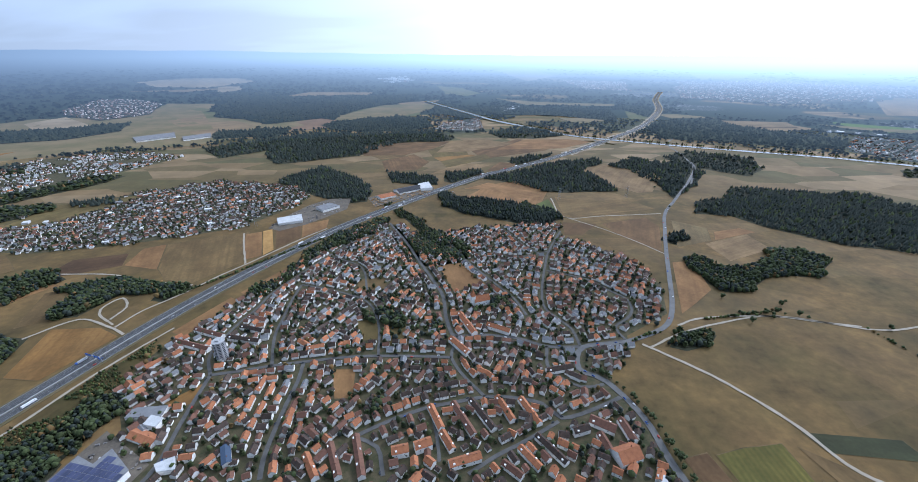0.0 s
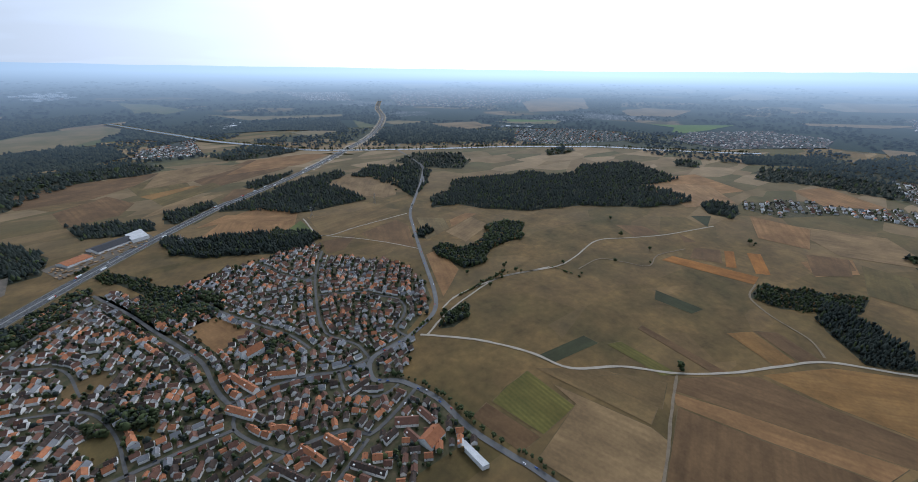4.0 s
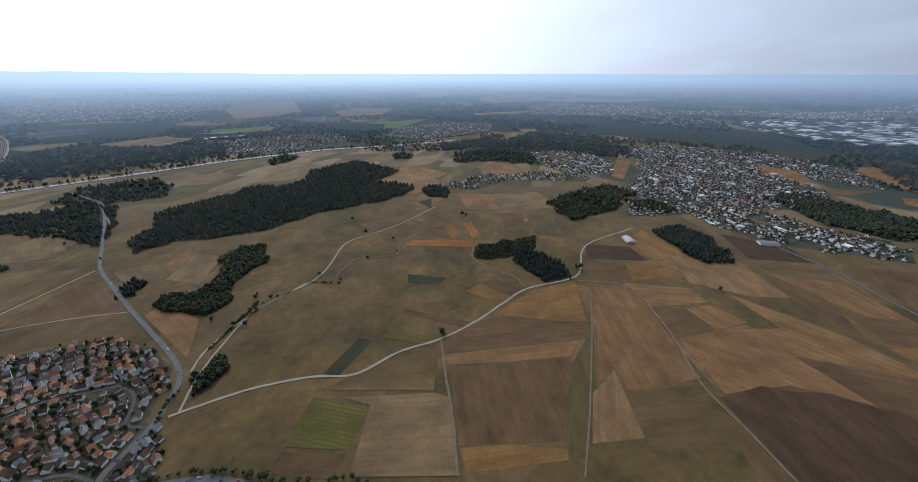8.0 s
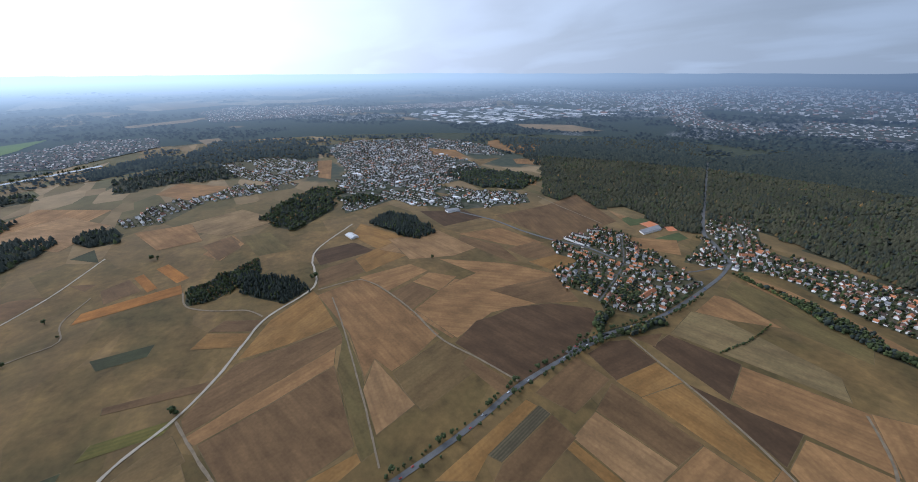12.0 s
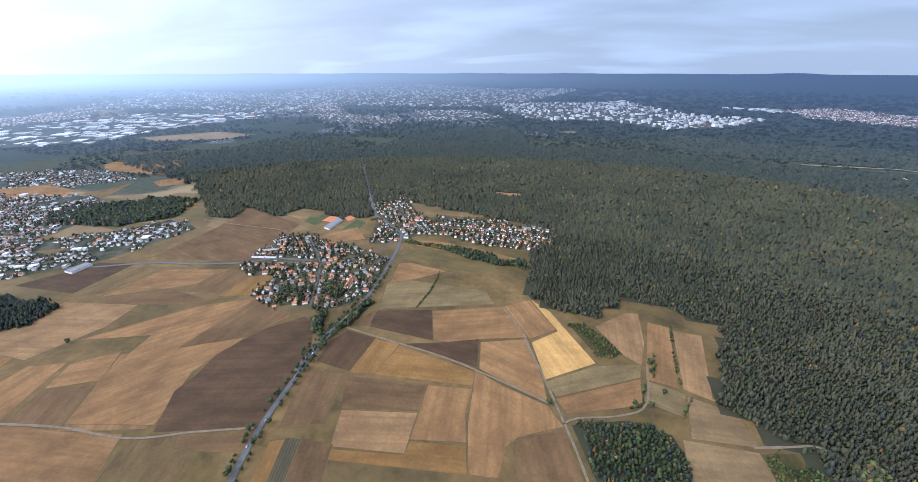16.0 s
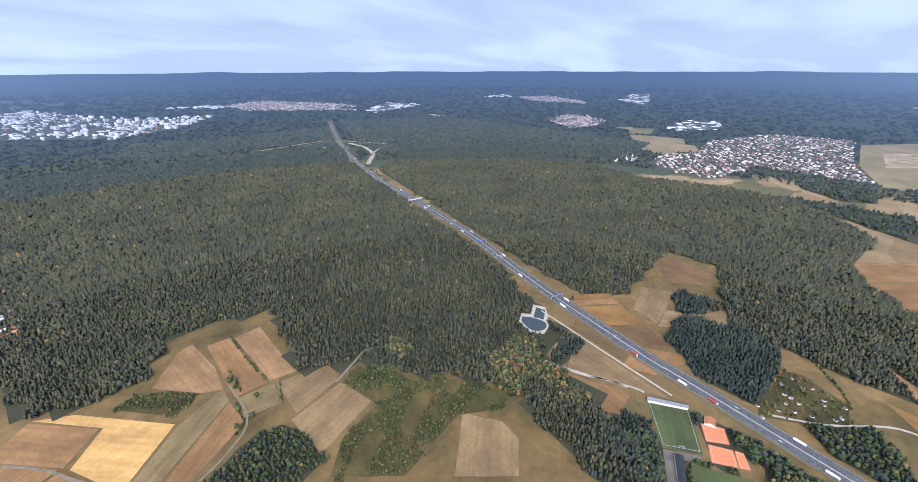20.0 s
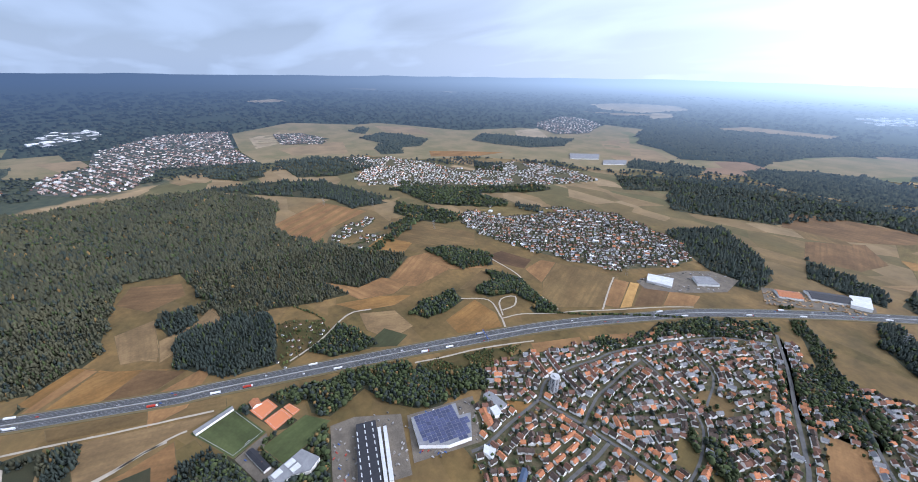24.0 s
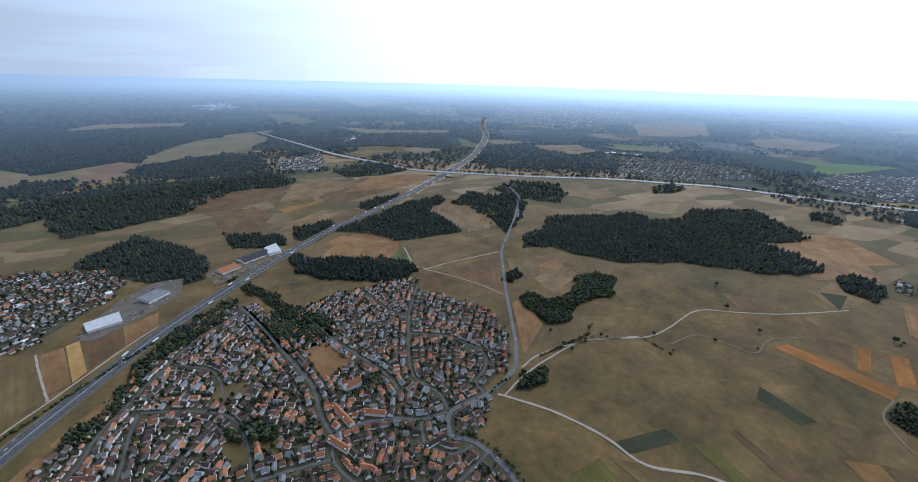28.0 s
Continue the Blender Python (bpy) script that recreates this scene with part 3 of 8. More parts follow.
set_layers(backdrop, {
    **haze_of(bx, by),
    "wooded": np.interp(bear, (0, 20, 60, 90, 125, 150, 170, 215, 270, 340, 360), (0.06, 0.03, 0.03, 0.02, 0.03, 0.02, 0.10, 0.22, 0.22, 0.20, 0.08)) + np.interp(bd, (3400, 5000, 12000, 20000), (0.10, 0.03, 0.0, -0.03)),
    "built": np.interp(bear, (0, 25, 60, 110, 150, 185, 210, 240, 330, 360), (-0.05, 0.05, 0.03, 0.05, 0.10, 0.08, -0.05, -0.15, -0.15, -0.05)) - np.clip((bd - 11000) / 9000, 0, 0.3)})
uvl = backdrop.data.uv_layers.new(name="land")
li = np.empty(len(backdrop.data.loops), np.int32)
backdrop.data.loops.foreach_get("vertex_index", li)
uvl.data.foreach_set("uv", (np.stack([bx, by], 1)[li] / 1000).astype(np.float32).ravel())

FIELD_WORDS = {
    "tan": "harvested tan stubble field with tramlines", "pale": "pale dry stubble field with tramlines", "rose": "bare light brown harrowed field",
    "brown": "bare brown tilled field", "darkbrown": "freshly ploughed dark brown field", "ochre": "ochre field of ripening crop",
    "orange": "narrow orange-brown field of ripe crop", "yellow": "bright yellow cut grain field", "olive": "dry olive-tan meadow", "grass": "dull green grass strip",
    "green": "dark green clover field", "grey": "grey-green stubble field with regrowth", "turf": "mown green football turf", "scrub": "rough green scrub clearing with bare patches",
    "crops": "green crop field in dark rows", "hedge": "dark green field of dense crop", "vines": "dark nursery plot planted in close rows", "strips": "striped field of narrow tan and green strips",
}
level = [0.05]
PLOTS, PLOT_KINDS = [], []


def field(kind, *pts):
    PLOTS.append(list(pts)); PLOT_KINDS.append(kind)
    p = np.array(pts, float)
    c = p.mean(0)
    e = np.roll(p, -1, 0) - p
    k = int(np.argmax(np.hypot(e[:, 0], e[:, 1])))
    a = math.atan2(e[k, 1], e[k, 0])
    rot = np.array([[math.cos(a), math.sin(a)], [-math.sin(a), math.cos(a)]])
    q = (p - c) @ rot.T
    n = len(q)
    level[0] += 0.003
    bm = bmesh.new()
    top = [bm.verts.new((x, y, level[0])) for x, y in q]
    low = [bm.verts.new((x, y, -0.2)) for x, y in q]
    bm.faces.new(top)
    for i in range(n):
        bm.faces.new((top[i], low[i], low[(i + 1) % n], top[(i + 1) % n]))
    bmesh.ops.recalc_face_normals(bm, faces=bm.faces)
    me = bpy.data.meshes.new("field")
    bm.to_mesh(me); bm.free()
    me.materials.append(M[kind])
    ob = new("field", me)
    ob.matrix_world = pose(c[0], c[1], 0, 0, 0, math.degrees(a))
    bm = bmesh.new()
    mid = q.mean(0)
    wide = [z + (z - mid) / (np.hypot(*(z - mid)) + 1e-6) * 1.3 for z in q]
    bm.faces.new([bm.verts.new((x, y, level[0] - 0.0015)) for x, y in wide])
    bmesh.ops.recalc_face_normals(bm, faces=bm.faces)
    edge = part("field_margin", bm, M["margin"], ob)
    if edge.data.polygons[0].normal.z < 0:
        edge.data.flip_normals()
    return tagged(ob, FIELD_WORDS[kind], "field", group="fields of the plain")


field("brown", (509, 141), (543, 48), (591, -62), (508, -59), (410, -57), (363, 85))
field("tan", (532, 159), (580, 65), (641, -74), (594, -62), (546, 48), (511, 146))
field("brown", (572, 168), (627, 131), (673, 97), (685, 11), (710, -92), (652, -91), (600, 19), (537, 161))
field("ochre", (685, 94), (796, 32), (880, -65), (811, -84), (716, -91), (691, 12))
field("ochre", (360, 80), (385, 14), (397, -58), (381, -60), (327, 65))
field("grass", (869, -71), (692, -102), (552, -103), (453, -89), (393, -88), (382, -62), (412, -60), (578, -66), (671, -94))
field("tan", (856, -72), (892, -184), (841, -208), (733, -240), (594, -269), (555, -208), (532, -151), (578, -133), (540, -105), (676, -108))
field("pale", (511, -95), (575, -132), (499, -149), (443, -161), (415, -91))
field("olive", (526, -152), (576, -267), (506, -302), (477, -308), (425, -167), (471, -157))
field("tan", (899, -181), (914, -323), (857, -351), (800, -225))
field("brown", (789, -228), (816, -294), (747, -328), (696, -244))
field("tan", (817, -296), (846, -351), (794, -406), (748, -339))
field("tan", (688, -245), (784, -398), (748, -428), (789, -527), (643, -467), (618, -378), (569, -287), (638, -263))
field("darkbrown", (1111, -94), (1128, -217), (1042, -261), (1014, -101))
field("brown", (984, -95), (1012, -194), (923, -199), (888, -77))
field("ochre", (1013, -196), (1085, -319), (971, -334), (919, -203))
field("ochre", (1190, -222), (1282, -277), (1099, -373), (1052, -269))
field("pale", (1045, -274), (1115, -402), (1015, -438), (965, -345))
field("darkbrown", (1314, -507), (1250, -662), (1148, -688), (1131, -525))
field("olive", (1131, -505), (1113, -691), (1046, -696), (1057, -551))
field("tan", (1049, -537), (1038, -690), (867, -743), (873, -666), (926, -619))
field("brown", (1028, -536), (916, -612), (799, -603), (803, -577), (1005, -514))
field("brown", (881, -614), (887, -718), (800, -747), (768, -689), (801, -634))
field("ochre", (782, -624), (786, -725), (726, -758), (710, -651))
field("brown", (1161, -982), (1223, -1186), (907, -1091), (879, -925), (861, -787), (1007, -761), (1145, -739))
field("pale", (1105, -322), (1104, -492), (928, -536), (909, -456), (941, -333))
field("tan", (911, -405), (794, -571), (693, -643), (561, -605), (598, -517), (613, -404), (565, -296), (698, -257), (755, -349), (788, -461))
field("darkbrown", (553, -286), (599, -359), (598, -399), (609, -454), (584, -544), (528, -613), (494, -600), (438, -506), (421, -425), (399, -354), (409, -337))
field("brown", (506, -293), (400, -333), (388, -299), (495, -273))
field("brown", (416, -469), (346, -481), (335, -443), (316, -378), (378, -349))
field("darkbrown", (414, -496), (424, -555), (410, -597), (341, -592), (340, -490))
field("ochre", (339, -488), (340, -589), (286, -590), (294, -497))
field("ochre", (293, -497), (284, -584), (120, -558), (117, -523))
field("brown", (338, -478), (192, -502), (186, -442), (306, -411))
field("pale", (304, -408), (185, -439), (175, -366), (283, -345))
field("tan", (190, -501), (115, -515), (112, -461), (95, -410), (176, -391))
field("ochre", (292, -338), (174, -364), (175, -387), (94, -404), (80, -362), (283, -323))
field("vines", (314, -220), (296, -232), (332, -343), (354, -337))
field("ochre", (312, -139), (289, -185), (314, -220), (355, -334), (373, -326))
field("brown", (294, -233), (277, -208), (252, -259), (281, -348), (330, -344))
field("darkbrown", (386, -683), (268, -723), (226, -619), (375, -623))
field("brown", (412, -610), (395, -675), (373, -627))
field("tan", (264, -719), (106, -789), (44, -687), (141, -651), (182, -625), (225, -621))
field("darkbrown", (219, -613), (138, -651), (120, -570), (281, -591))
field("tan", (131, -643), (43, -681), (0, -572), (-13, -522), (115, -568))
field("grey", (420, -801), (375, -835), (171, -843), (135, -789), (386, -690))
field("tan", (440, -914), (410, -929), (295, -913), (363, -843), (415, -807))
field("grass", (440, -993), (408, -1047), (196, -1036), (160, -937), (281, -922))
field("tan", (121, -562), (65, -537), (-15, -516), (-41, -482), (23, -443), (37, -420), (38, -370), (78, -363), (101, -441))
field("brown", (29, -432), (-40, -478), (-76, -388), (13, -374))
field("yellow", (55, -833), (8, -796), (-90, -647), (-4, -576), (33, -673), (-15, -727))
field("tan", (111, -788), (60, -832), (-10, -730), (39, -684))
field("scrub", (-32, -764), (-76, -771), (-140, -690), (-96, -664))
field("pale", (-90, -767), (-156, -843), (-183, -847), (-185, -740), (-172, -667), (-144, -686))
field("grey", (-5, -570), (-89, -639), (-172, -669), (-166, -631), (-26, -541))
field("tan", (-26, -536), (-166, -628), (-163, -570), (-139, -553), (-44, -508))
field("tan", (-200, -819), (-241, -811), (-228, -623), (-176, -631))
field("pale", (-247, -801), (-301, -800), (-277, -615), (-294, -603), (-235, -624))
field("grey", (-180, -625), (-236, -612), (-224, -558), (-165, -573))
field("rose", (-238, -608), (-309, -588), (-317, -529), (-226, -517))
field("rose", (-213, -511), (-314, -519), (-329, -443), (-210, -419))
field("scrub", (-317, -519), (-379, -538), (-403, -481), (-394, -427), (-324, -420))
field("rose", (-401, -304), (-429, -244), (-418, -206), (-366, -173), (-309, -243))
field("scrub", (-385, -551), (-404, -441), (-453, -359), (-487, -273), (-456, -253), (-392, -309), (-265, -297), (-197, -377), (-245, -416), (-325, -429))
field("ochre", (-866, -324), (-932, -254), (-911, -221), (-874, -247), (-837, -289))
field("ochre", (-827, -282), (-900, -214), (-861, -168), (-812, -223))
field("brown", (-807, -218), (-857, -147), (-806, -88), (-764, -143))
field("rose", (-994, -195), (-1045, -130), (-924, -121), (-870, -125), (-911, -177))
field("rose", (-937, -116), (-963, -48), (-1034, -11), (-965, -2), (-887, -81), (-862, -120))
field("brown", (-1171, -207), (-1264, -181), (-1214, -70), (-1137, -65), (-1095, -142))
field("rose", (-707, -220), (-653, -37), (-637, -102), (-609, -217), (-662, -228))
field("tan", (-601, -234), (-606, -164), (-628, -102), (-545, -100))
field("rose", (-658, -302), (-698, -305), (-703, -268), (-622, -257))
field("olive", (-770, -271), (-684, -24), (-658, -26), (-738, -264))
field("turf", (-631, -80), (-661, -20), (-567, 20), (-543, -30))
field("grass", (-606, -101), (-615, -75), (-564, -58), (-569, -99))
field("turf", (-540, 9), (-566, 82), (-531, 113), (-505, 67), (-491, 30))
field("tan", (-836, -313), (-917, -237), (-900, -218), (-831, -292))
field("ochre", (-826, -281), (-895, -217), (-859, -153), (-829, -104), (-798, -208))
field("brown", (-795, -205), (-853, -145), (-805, -80), (-778, -123))
field("rose", (-1019, -200), (-1044, -130), (-883, -121), (-898, -183))
field("rose", (-944, -120), (-979, -50), (-1026, -21), (-975, -3), (-893, -90), (-870, -119))
field("strips", (-1550, 237), (-1739, 469), (-1512, 593), (-1403, 405), (-1295, 315), (-1423, 259))
field("grass", (-1256, 530), (-1307, 647), (-1174, 794), (-1099, 769), (-1122, 644), (-1147, 590))
field("ochre", (-1154, 435), (-1222, 526), (-1117, 596), (-1054, 523))
field("tan", (-903, 387), (-1020, 526), (-1016, 648), (-931, 679), (-884, 606), (-844, 454), (-875, 417))
field("darkbrown", (-889, 713), (-892, 803), (-788, 837), (-757, 776), (-819, 744))
field("tan", (-753, 777), (-772, 863), (-732, 886), (-667, 758))
field("olive", (-728, 886), (-564, 968), (-488, 799), (-553, 698), (-618, 714), (-665, 760))
field("tan", (-496, 803), (-564, 948), (-529, 965), (-465, 823))
field("yellow", (-463, 826), (-527, 969), (-508, 982), (-451, 856))
field("brown", (-448, 862), (-499, 987), (-442, 1017), (-410, 926))
field("tan", (-408, 929), (-437, 1014), (-376, 1055), (-363, 991))
field("ochre", (-664, 433), (-700, 546), (-620, 551), (-570, 527), (-607, 428))
field("olive", (-767, 548), (-819, 661), (-771, 684), (-738, 574))
field("tan", (-488, 539), (-443, 646), (-423, 632), (-460, 525))
field("tan", (-434, 663), (-361, 804), (-350, 806), (-407, 645))
field("scrub", (-576, 300), (-536, 423), (-493, 521), (-478, 409), (-505, 336))
field("tan", (18, 1245), (108, 1392), (216, 1445), (327, 1363), (259, 1177), (186, 1146))
field("green", (186, 1115), (294, 1230), (298, 1120), (267, 1064))
field("olive", (320, 1253), (502, 1181), (573, 1187), (604, 1135), (339, 1066), (311, 1105))
field("brown", (295, 1028), (386, 1014), (325, 940), (278, 941))
field("brown", (400, 1017), (542, 1060), (551, 993), (485, 836), (424, 926))
field("olive", (309, 918), (434, 920), (456, 872), (395, 841))
field("grey", (608, 1041), (676, 984), (641, 904), (537, 865))
field("tan", (681, 958), (765, 983), (790, 955), (653, 906))
field("rose", (616, 885), (756, 942), (758, 853), (620, 791))
field("tan", (485, 786), (530, 793), (505, 669), (440, 615), (405, 589))
field("rose", (510, 1626), (643, 1692), (808, 1524), (673, 1306), (616, 1294), (540, 1410))
field("tan", (16, 1344), (127, 1343), (205, 1241), (290, 1260), (262, 1323), (110, 1421))
field("brown", (-349, 1767), (-218, 1906), (-133, 1749), (-170, 1618), (-298, 1573))
field("olive", (-524, 2004), (-416, 2079), (-240, 1860), (-354, 1793))
field("grass", (-157, 2006), (15, 2244), (47, 1884), (-111, 1798))
field("ochre", (-119, 1833), (60, 1897), (125, 1813), (-54, 1709))
field("brown", (61, 1988), (334, 2294), (596, 2210), (436, 1986), (112, 1810))
field("rose", (-115, 1544), (-4, 1722), (145, 1695), (70, 1617))
field("brown", (116, 1600), (184, 1744), (255, 1706), (194, 1564))
field("crops", (337, 317), (387, 323), (390, 231), (318, 225), (300, 308))
field("brown", (291, 311), (311, 225), (275, 223), (260, 304))
field("olive", (403, 319), (449, 149), (534, 173), (488, 252))
field("hedge", (424, 339), (536, 327), (540, 298), (434, 311))
field("crops", (550, 287), (576, 277), (577, 174), (552, 189))
field("brown", (653, 281), (644, 130), (624, 139), (636, 279))
field("hedge", (799, 335), (805, 238), (769, 244), (761, 316))
field("orange", (957, 406), (1002, 401), (1054, 223), (1005, 216))
field("orange", (1148, 336), (1163, 318), (1062, 273), (1048, 291))
field("orange", (1182, 294), (1202, 269), (1088, 210), (1069, 234))
field("brown", (1103, 392), (1142, 344), (1062, 306), (1027, 369))
field("ochre", (757, 175), (800, 149), (763, 73), (724, 90))
field("brown", (804, 148), (834, 120), (804, 49), (769, 69))
field("rose", (398, 279), (444, 146), (442, 120), (321, 76), (284, 204), (395, 232))
field("olive", (455, 256), (504, 228), (543, 176), (487, 154))
field("brown", (1081, 621), (1138, 567), (1125, 498), (1039, 533))
field("hedge", (1357, 521), (1409, 480), (1298, 443))
field("brown", (1169, 469), (1149, 411), (1118, 426))
field("tan", (1234, 192), (1355, 116), (1264, 85), (1165, 144))
field("brown", (1256, 180), (1349, 123), (1283, 96), (1200, 151))
field("tan", (1696, 872), (1963, 785), (1838, 535), (1655, 598), (1502, 711))
field("tan", (2004, 425), (2171, 358), (1996, 130), (1856, 291))
field("tan", (-46, 771), (4, 787), (55, 692), (-10, 666))
field("olive", (-208, 710), (-159, 724), (-145, 675), (-205, 664))
field("grass", (-179, 567), (-144, 573), (-130, 522), (-165, 515))
field("grass", (-122, 560), (-93, 567), (-92, 522), (-117, 501))
field("ochre", (-397, 387), (-366, 421), (-360, 388), (-374, 377))
field("tan", (-189, 449), (-155, 449), (-146, 395), (-170, 394))
field("grass", (-1274, 1176), (-1039, 1304), (-1139, 1032), (-1265, 965))
field("olive", (-1383, 646), (-1252, 720), (-1072, 827), (-977, 755), (-1071, 615), (-1208, 536))
field("tan", (-1015, 616), (-878, 713), (-822, 690), (-876, 590), (-971, 565))
field("grass", (-82, 1761), (128, 1905), (151, 1820), (-51, 1647))
field("tan", (-759, -136), (-806, -25), (-697, -82), (-683, -137))
field("tan", (-1010, 250), (-924, 321), (-943, 396), (-879, 454), (-843, 386), (-867, 300))
field("ochre", (-878, 242), (-850, 356), (-811, 420), (-792, 362), (-816, 281))
field("rose", (-804, 276), (-769, 352), (-688, 357), (-671, 293), (-732, 264))
field("hedge", (-716, 299), (-665, 331), (-644, 294), (-679, 230))
field("pale", (1009, -1156), (991, -1217), (883, -1207), (902, -1125))
field("turf", (910, -1118), (886, -1205), (841, -1188), (853, -1098))
field("turf", (739, -1082), (740, -1192), (692, -1175), (691, -1064))
field("tan", (785, -1012), (698, -1127), (620, -1042), (708, -975))
field("tan", (476, -1082), (368, -1094), (259, -1079), (111, -1042), (130, -999), (273, -1023), (437, -1041))
field("grass", (464, -1021), (379, -1035), (298, -1004), (328, -920), (435, -946))
field("brown", (697, -447), (686, -641), (567, -610), (596, -515))
field("pale", (1646, 824), (1807, 659), (1637, 491), (1435, 572))
field("rose", (1513, 311), (1626, 93), (1450, -30), (1358, 140))
field("tan", (1517, 406), (1530, 247), (1346, 201), (1325, 315))
field("brown", (1299, 198), (1349, 124), (1237, 93), (1168, 149))
field("grass", (1330, 93), (1332, 12), (1159, -38), (1150, 51))
field("pale", (1015, -1156), (989, -1188), (920, -1181), (915, -1121))
field("turf", (917, -1128), (925, -1194), (870, -1195), (861, -1124))
field("brown", (-519, 2089), (-356, 2187), (-45, 2231), (-135, 2027), (-256, 1899), (-454, 1873))
field("rose", (-45, 2252), (161, 2282), (304, 2162), (45, 1964), (-110, 1942))
field("tan", (375, 2281), (626, 2289), (747, 2219), (535, 2038), (187, 2006))
field("tan", (-2678, 1595), (-2535, 1971), (-2229, 2064), (-2216, 1715), (-2376, 1438))
field("grey", (-2134, 1649), (-2009, 1856), (-1924, 1775), (-2036, 1606))
field("pale", (357, -1697), (207, -1703), (210, -1649), (310, -1658))
field("tan", (2578, -1544), (2641, -1729), (2250, -2035), (2260, -1793), (2152, -1668), (2043, -1480), (2188, -1454), (2430, -1451))
field("tan", (1959, -1355), (1895, -1513), (1755, -1398), (1844, -1301))
field("olive", (2047, -1105), (2020, -1308), (1899, -1093))
field("tan", (2512, -1035), (2408, -1116), (2066, -1090), (2270, -973))
field("tan", (1586, -1111), (1492, -1183), (1413, -1117), (1485, -1061))
field("grey", (1036, -1155), (1009, -1237), (890, -1236), (892, -1164))
field("tan", (2465, -1064), (2370, -1167), (2113, -1134), (2203, -1058))
field("tan", (2411, -292), (2390, -371), (1946, -289), (2008, -240))


# ---- fields and town ground of the far country, on the rising rim ----
FAR_TONES = {
    "tan": ((0.27, 0.19, 0.105), (0.20, 0.145, 0.08)), "pale": ((0.36, 0.28, 0.18), (0.27, 0.21, 0.13)), "rose": ((0.24, 0.155, 0.095), (0.19, 0.125, 0.075)),
    "olive": ((0.165, 0.14, 0.068), (0.235, 0.178, 0.095)), "grass": ((0.115, 0.12, 0.05), (0.165, 0.145, 0.07)), "green": ((0.14, 0.19, 0.045), (0.12, 0.165, 0.04)),
    "grey": ((0.2, 0.165, 0.1), (0.17, 0.14, 0.085)), "town": ((0.04, 0.048, 0.03), (0.10, 0.095, 0.075)), "brown": ((0.16, 0.10, 0.06), (0.13, 0.08, 0.05)),
}
# each field tone has the haze glow mixed into it
FAR_MATS = {k: hazy_material("far_" + k, tone=v, speck=0.02 if k == "town" else 0.006) for k, v in FAR_TONES.items()}
FAR_WORDS = {"tan": "distant tan stubble field", "pale": "distant pale dry field", "rose": "distant bare brown field", "olive": "distant dry meadow land", "grass": "distant dull green meadow",
             "green": "distant bright green field", "grey": "distant grey-green field", "town": "gardens and streets of a distant town", "brown": "distant brown tilled field"}
FAR_PLOTS = []
far_level = [1.0]


def far_sheet(pts, lift, ragged=0.0):
    """A plot of far land, in pieces small enough to follow the rising rim."""
    bm = bmesh.new()
    bm.faces.new([bm.verts.new((x, y, 0)) for x, y in pts])
    for _ in range(8):
        bmesh.ops.triangulate(bm, faces=[f for f in bm.faces if len(f.verts) > 3])
        long_ = [e for e in bm.edges if e.calc_length() > 0.05 * max(2500.0, min(e.verts[0].co.length, e.verts[1].co.length))]
        if not long_:
            break
        bmesh.ops.subdivide_edges(bm, edges=long_, cuts=1)
    bmesh.ops.triangulate(bm, faces=bm.faces)
    bmesh.ops.recalc_face_normals(bm, faces=bm.faces)
    true = [(v.co.x, v.co.y) for v in bm.verts]
    for v in bm.verts:
        if ragged:
            v.co.x += ragged * noise.noise(Vector((v.co.x / 90, v.co.y / 90, 5.0)))
            v.co.y += ragged * noise.noise(Vector((v.co.x / 90, v.co.y / 90, 9.0)))
        x, y, z, k = far(v.co.x, v.co.y, lift * (min(max((math.hypot(v.co.x, v.co.y) - 2800) / 600, 0.08), 1.0) if lift > 0.9 else 1.0))
        v.co = (float(x), float(y), float(z))
    me = bpy.data.meshes.new("far_sheet")
    bm.to_mesh(me)
    bm.free()
    if me.polygons[0].normal.z < 0:
        me.flip_normals()
    return me, np.array(true)


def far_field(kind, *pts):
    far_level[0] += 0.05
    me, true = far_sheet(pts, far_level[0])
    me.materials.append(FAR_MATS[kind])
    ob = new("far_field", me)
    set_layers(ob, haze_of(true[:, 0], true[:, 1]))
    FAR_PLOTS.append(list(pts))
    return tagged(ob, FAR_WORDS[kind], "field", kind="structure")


far_field("olive", (-1929, 3238), (-1665, 3130), (-1514, 2845), (-1557, 2554))
far_field("pale", (-3579, 6261), (-3373, 6483), (-3001, 5837), (-3058, 5305))
far_field("pale", (-1998, 4726), (-1839, 5301), (-1103, 5149), (-1060, 4700), (-1561, 4451), (-1787, 4293))
far_field("grass", (-964, 3564), (-794, 3996), (-373, 4066), (-313, 3300), (-690, 3229), (-868, 2933))
far_field("tan", (-635, 4309), (-200, 4599), (-309, 4063), (-562, 4075))
far_field("rose", (-1254, 3062), (-903, 3066), (-828, 2780), (-1078, 2584))
far_field("grass", (-272, 6701), (72, 6312), (112, 5316), (-169, 5312))
far_field("pale", (1149, 13140), (2400, 15752), (2239, 9702), (1301, 7950), (1198, 10014))
far_field("pale", (5895, 10864), (7041, 10253), (5997, 8886), (4706, 8247))
far_field("tan", (4475, 4458), (5464, 4296), (3959, 3062), (3413, 3252))
far_field("pale", (8401, 10748), (9681, 10824), (8129, 8634), (6839, 8269))
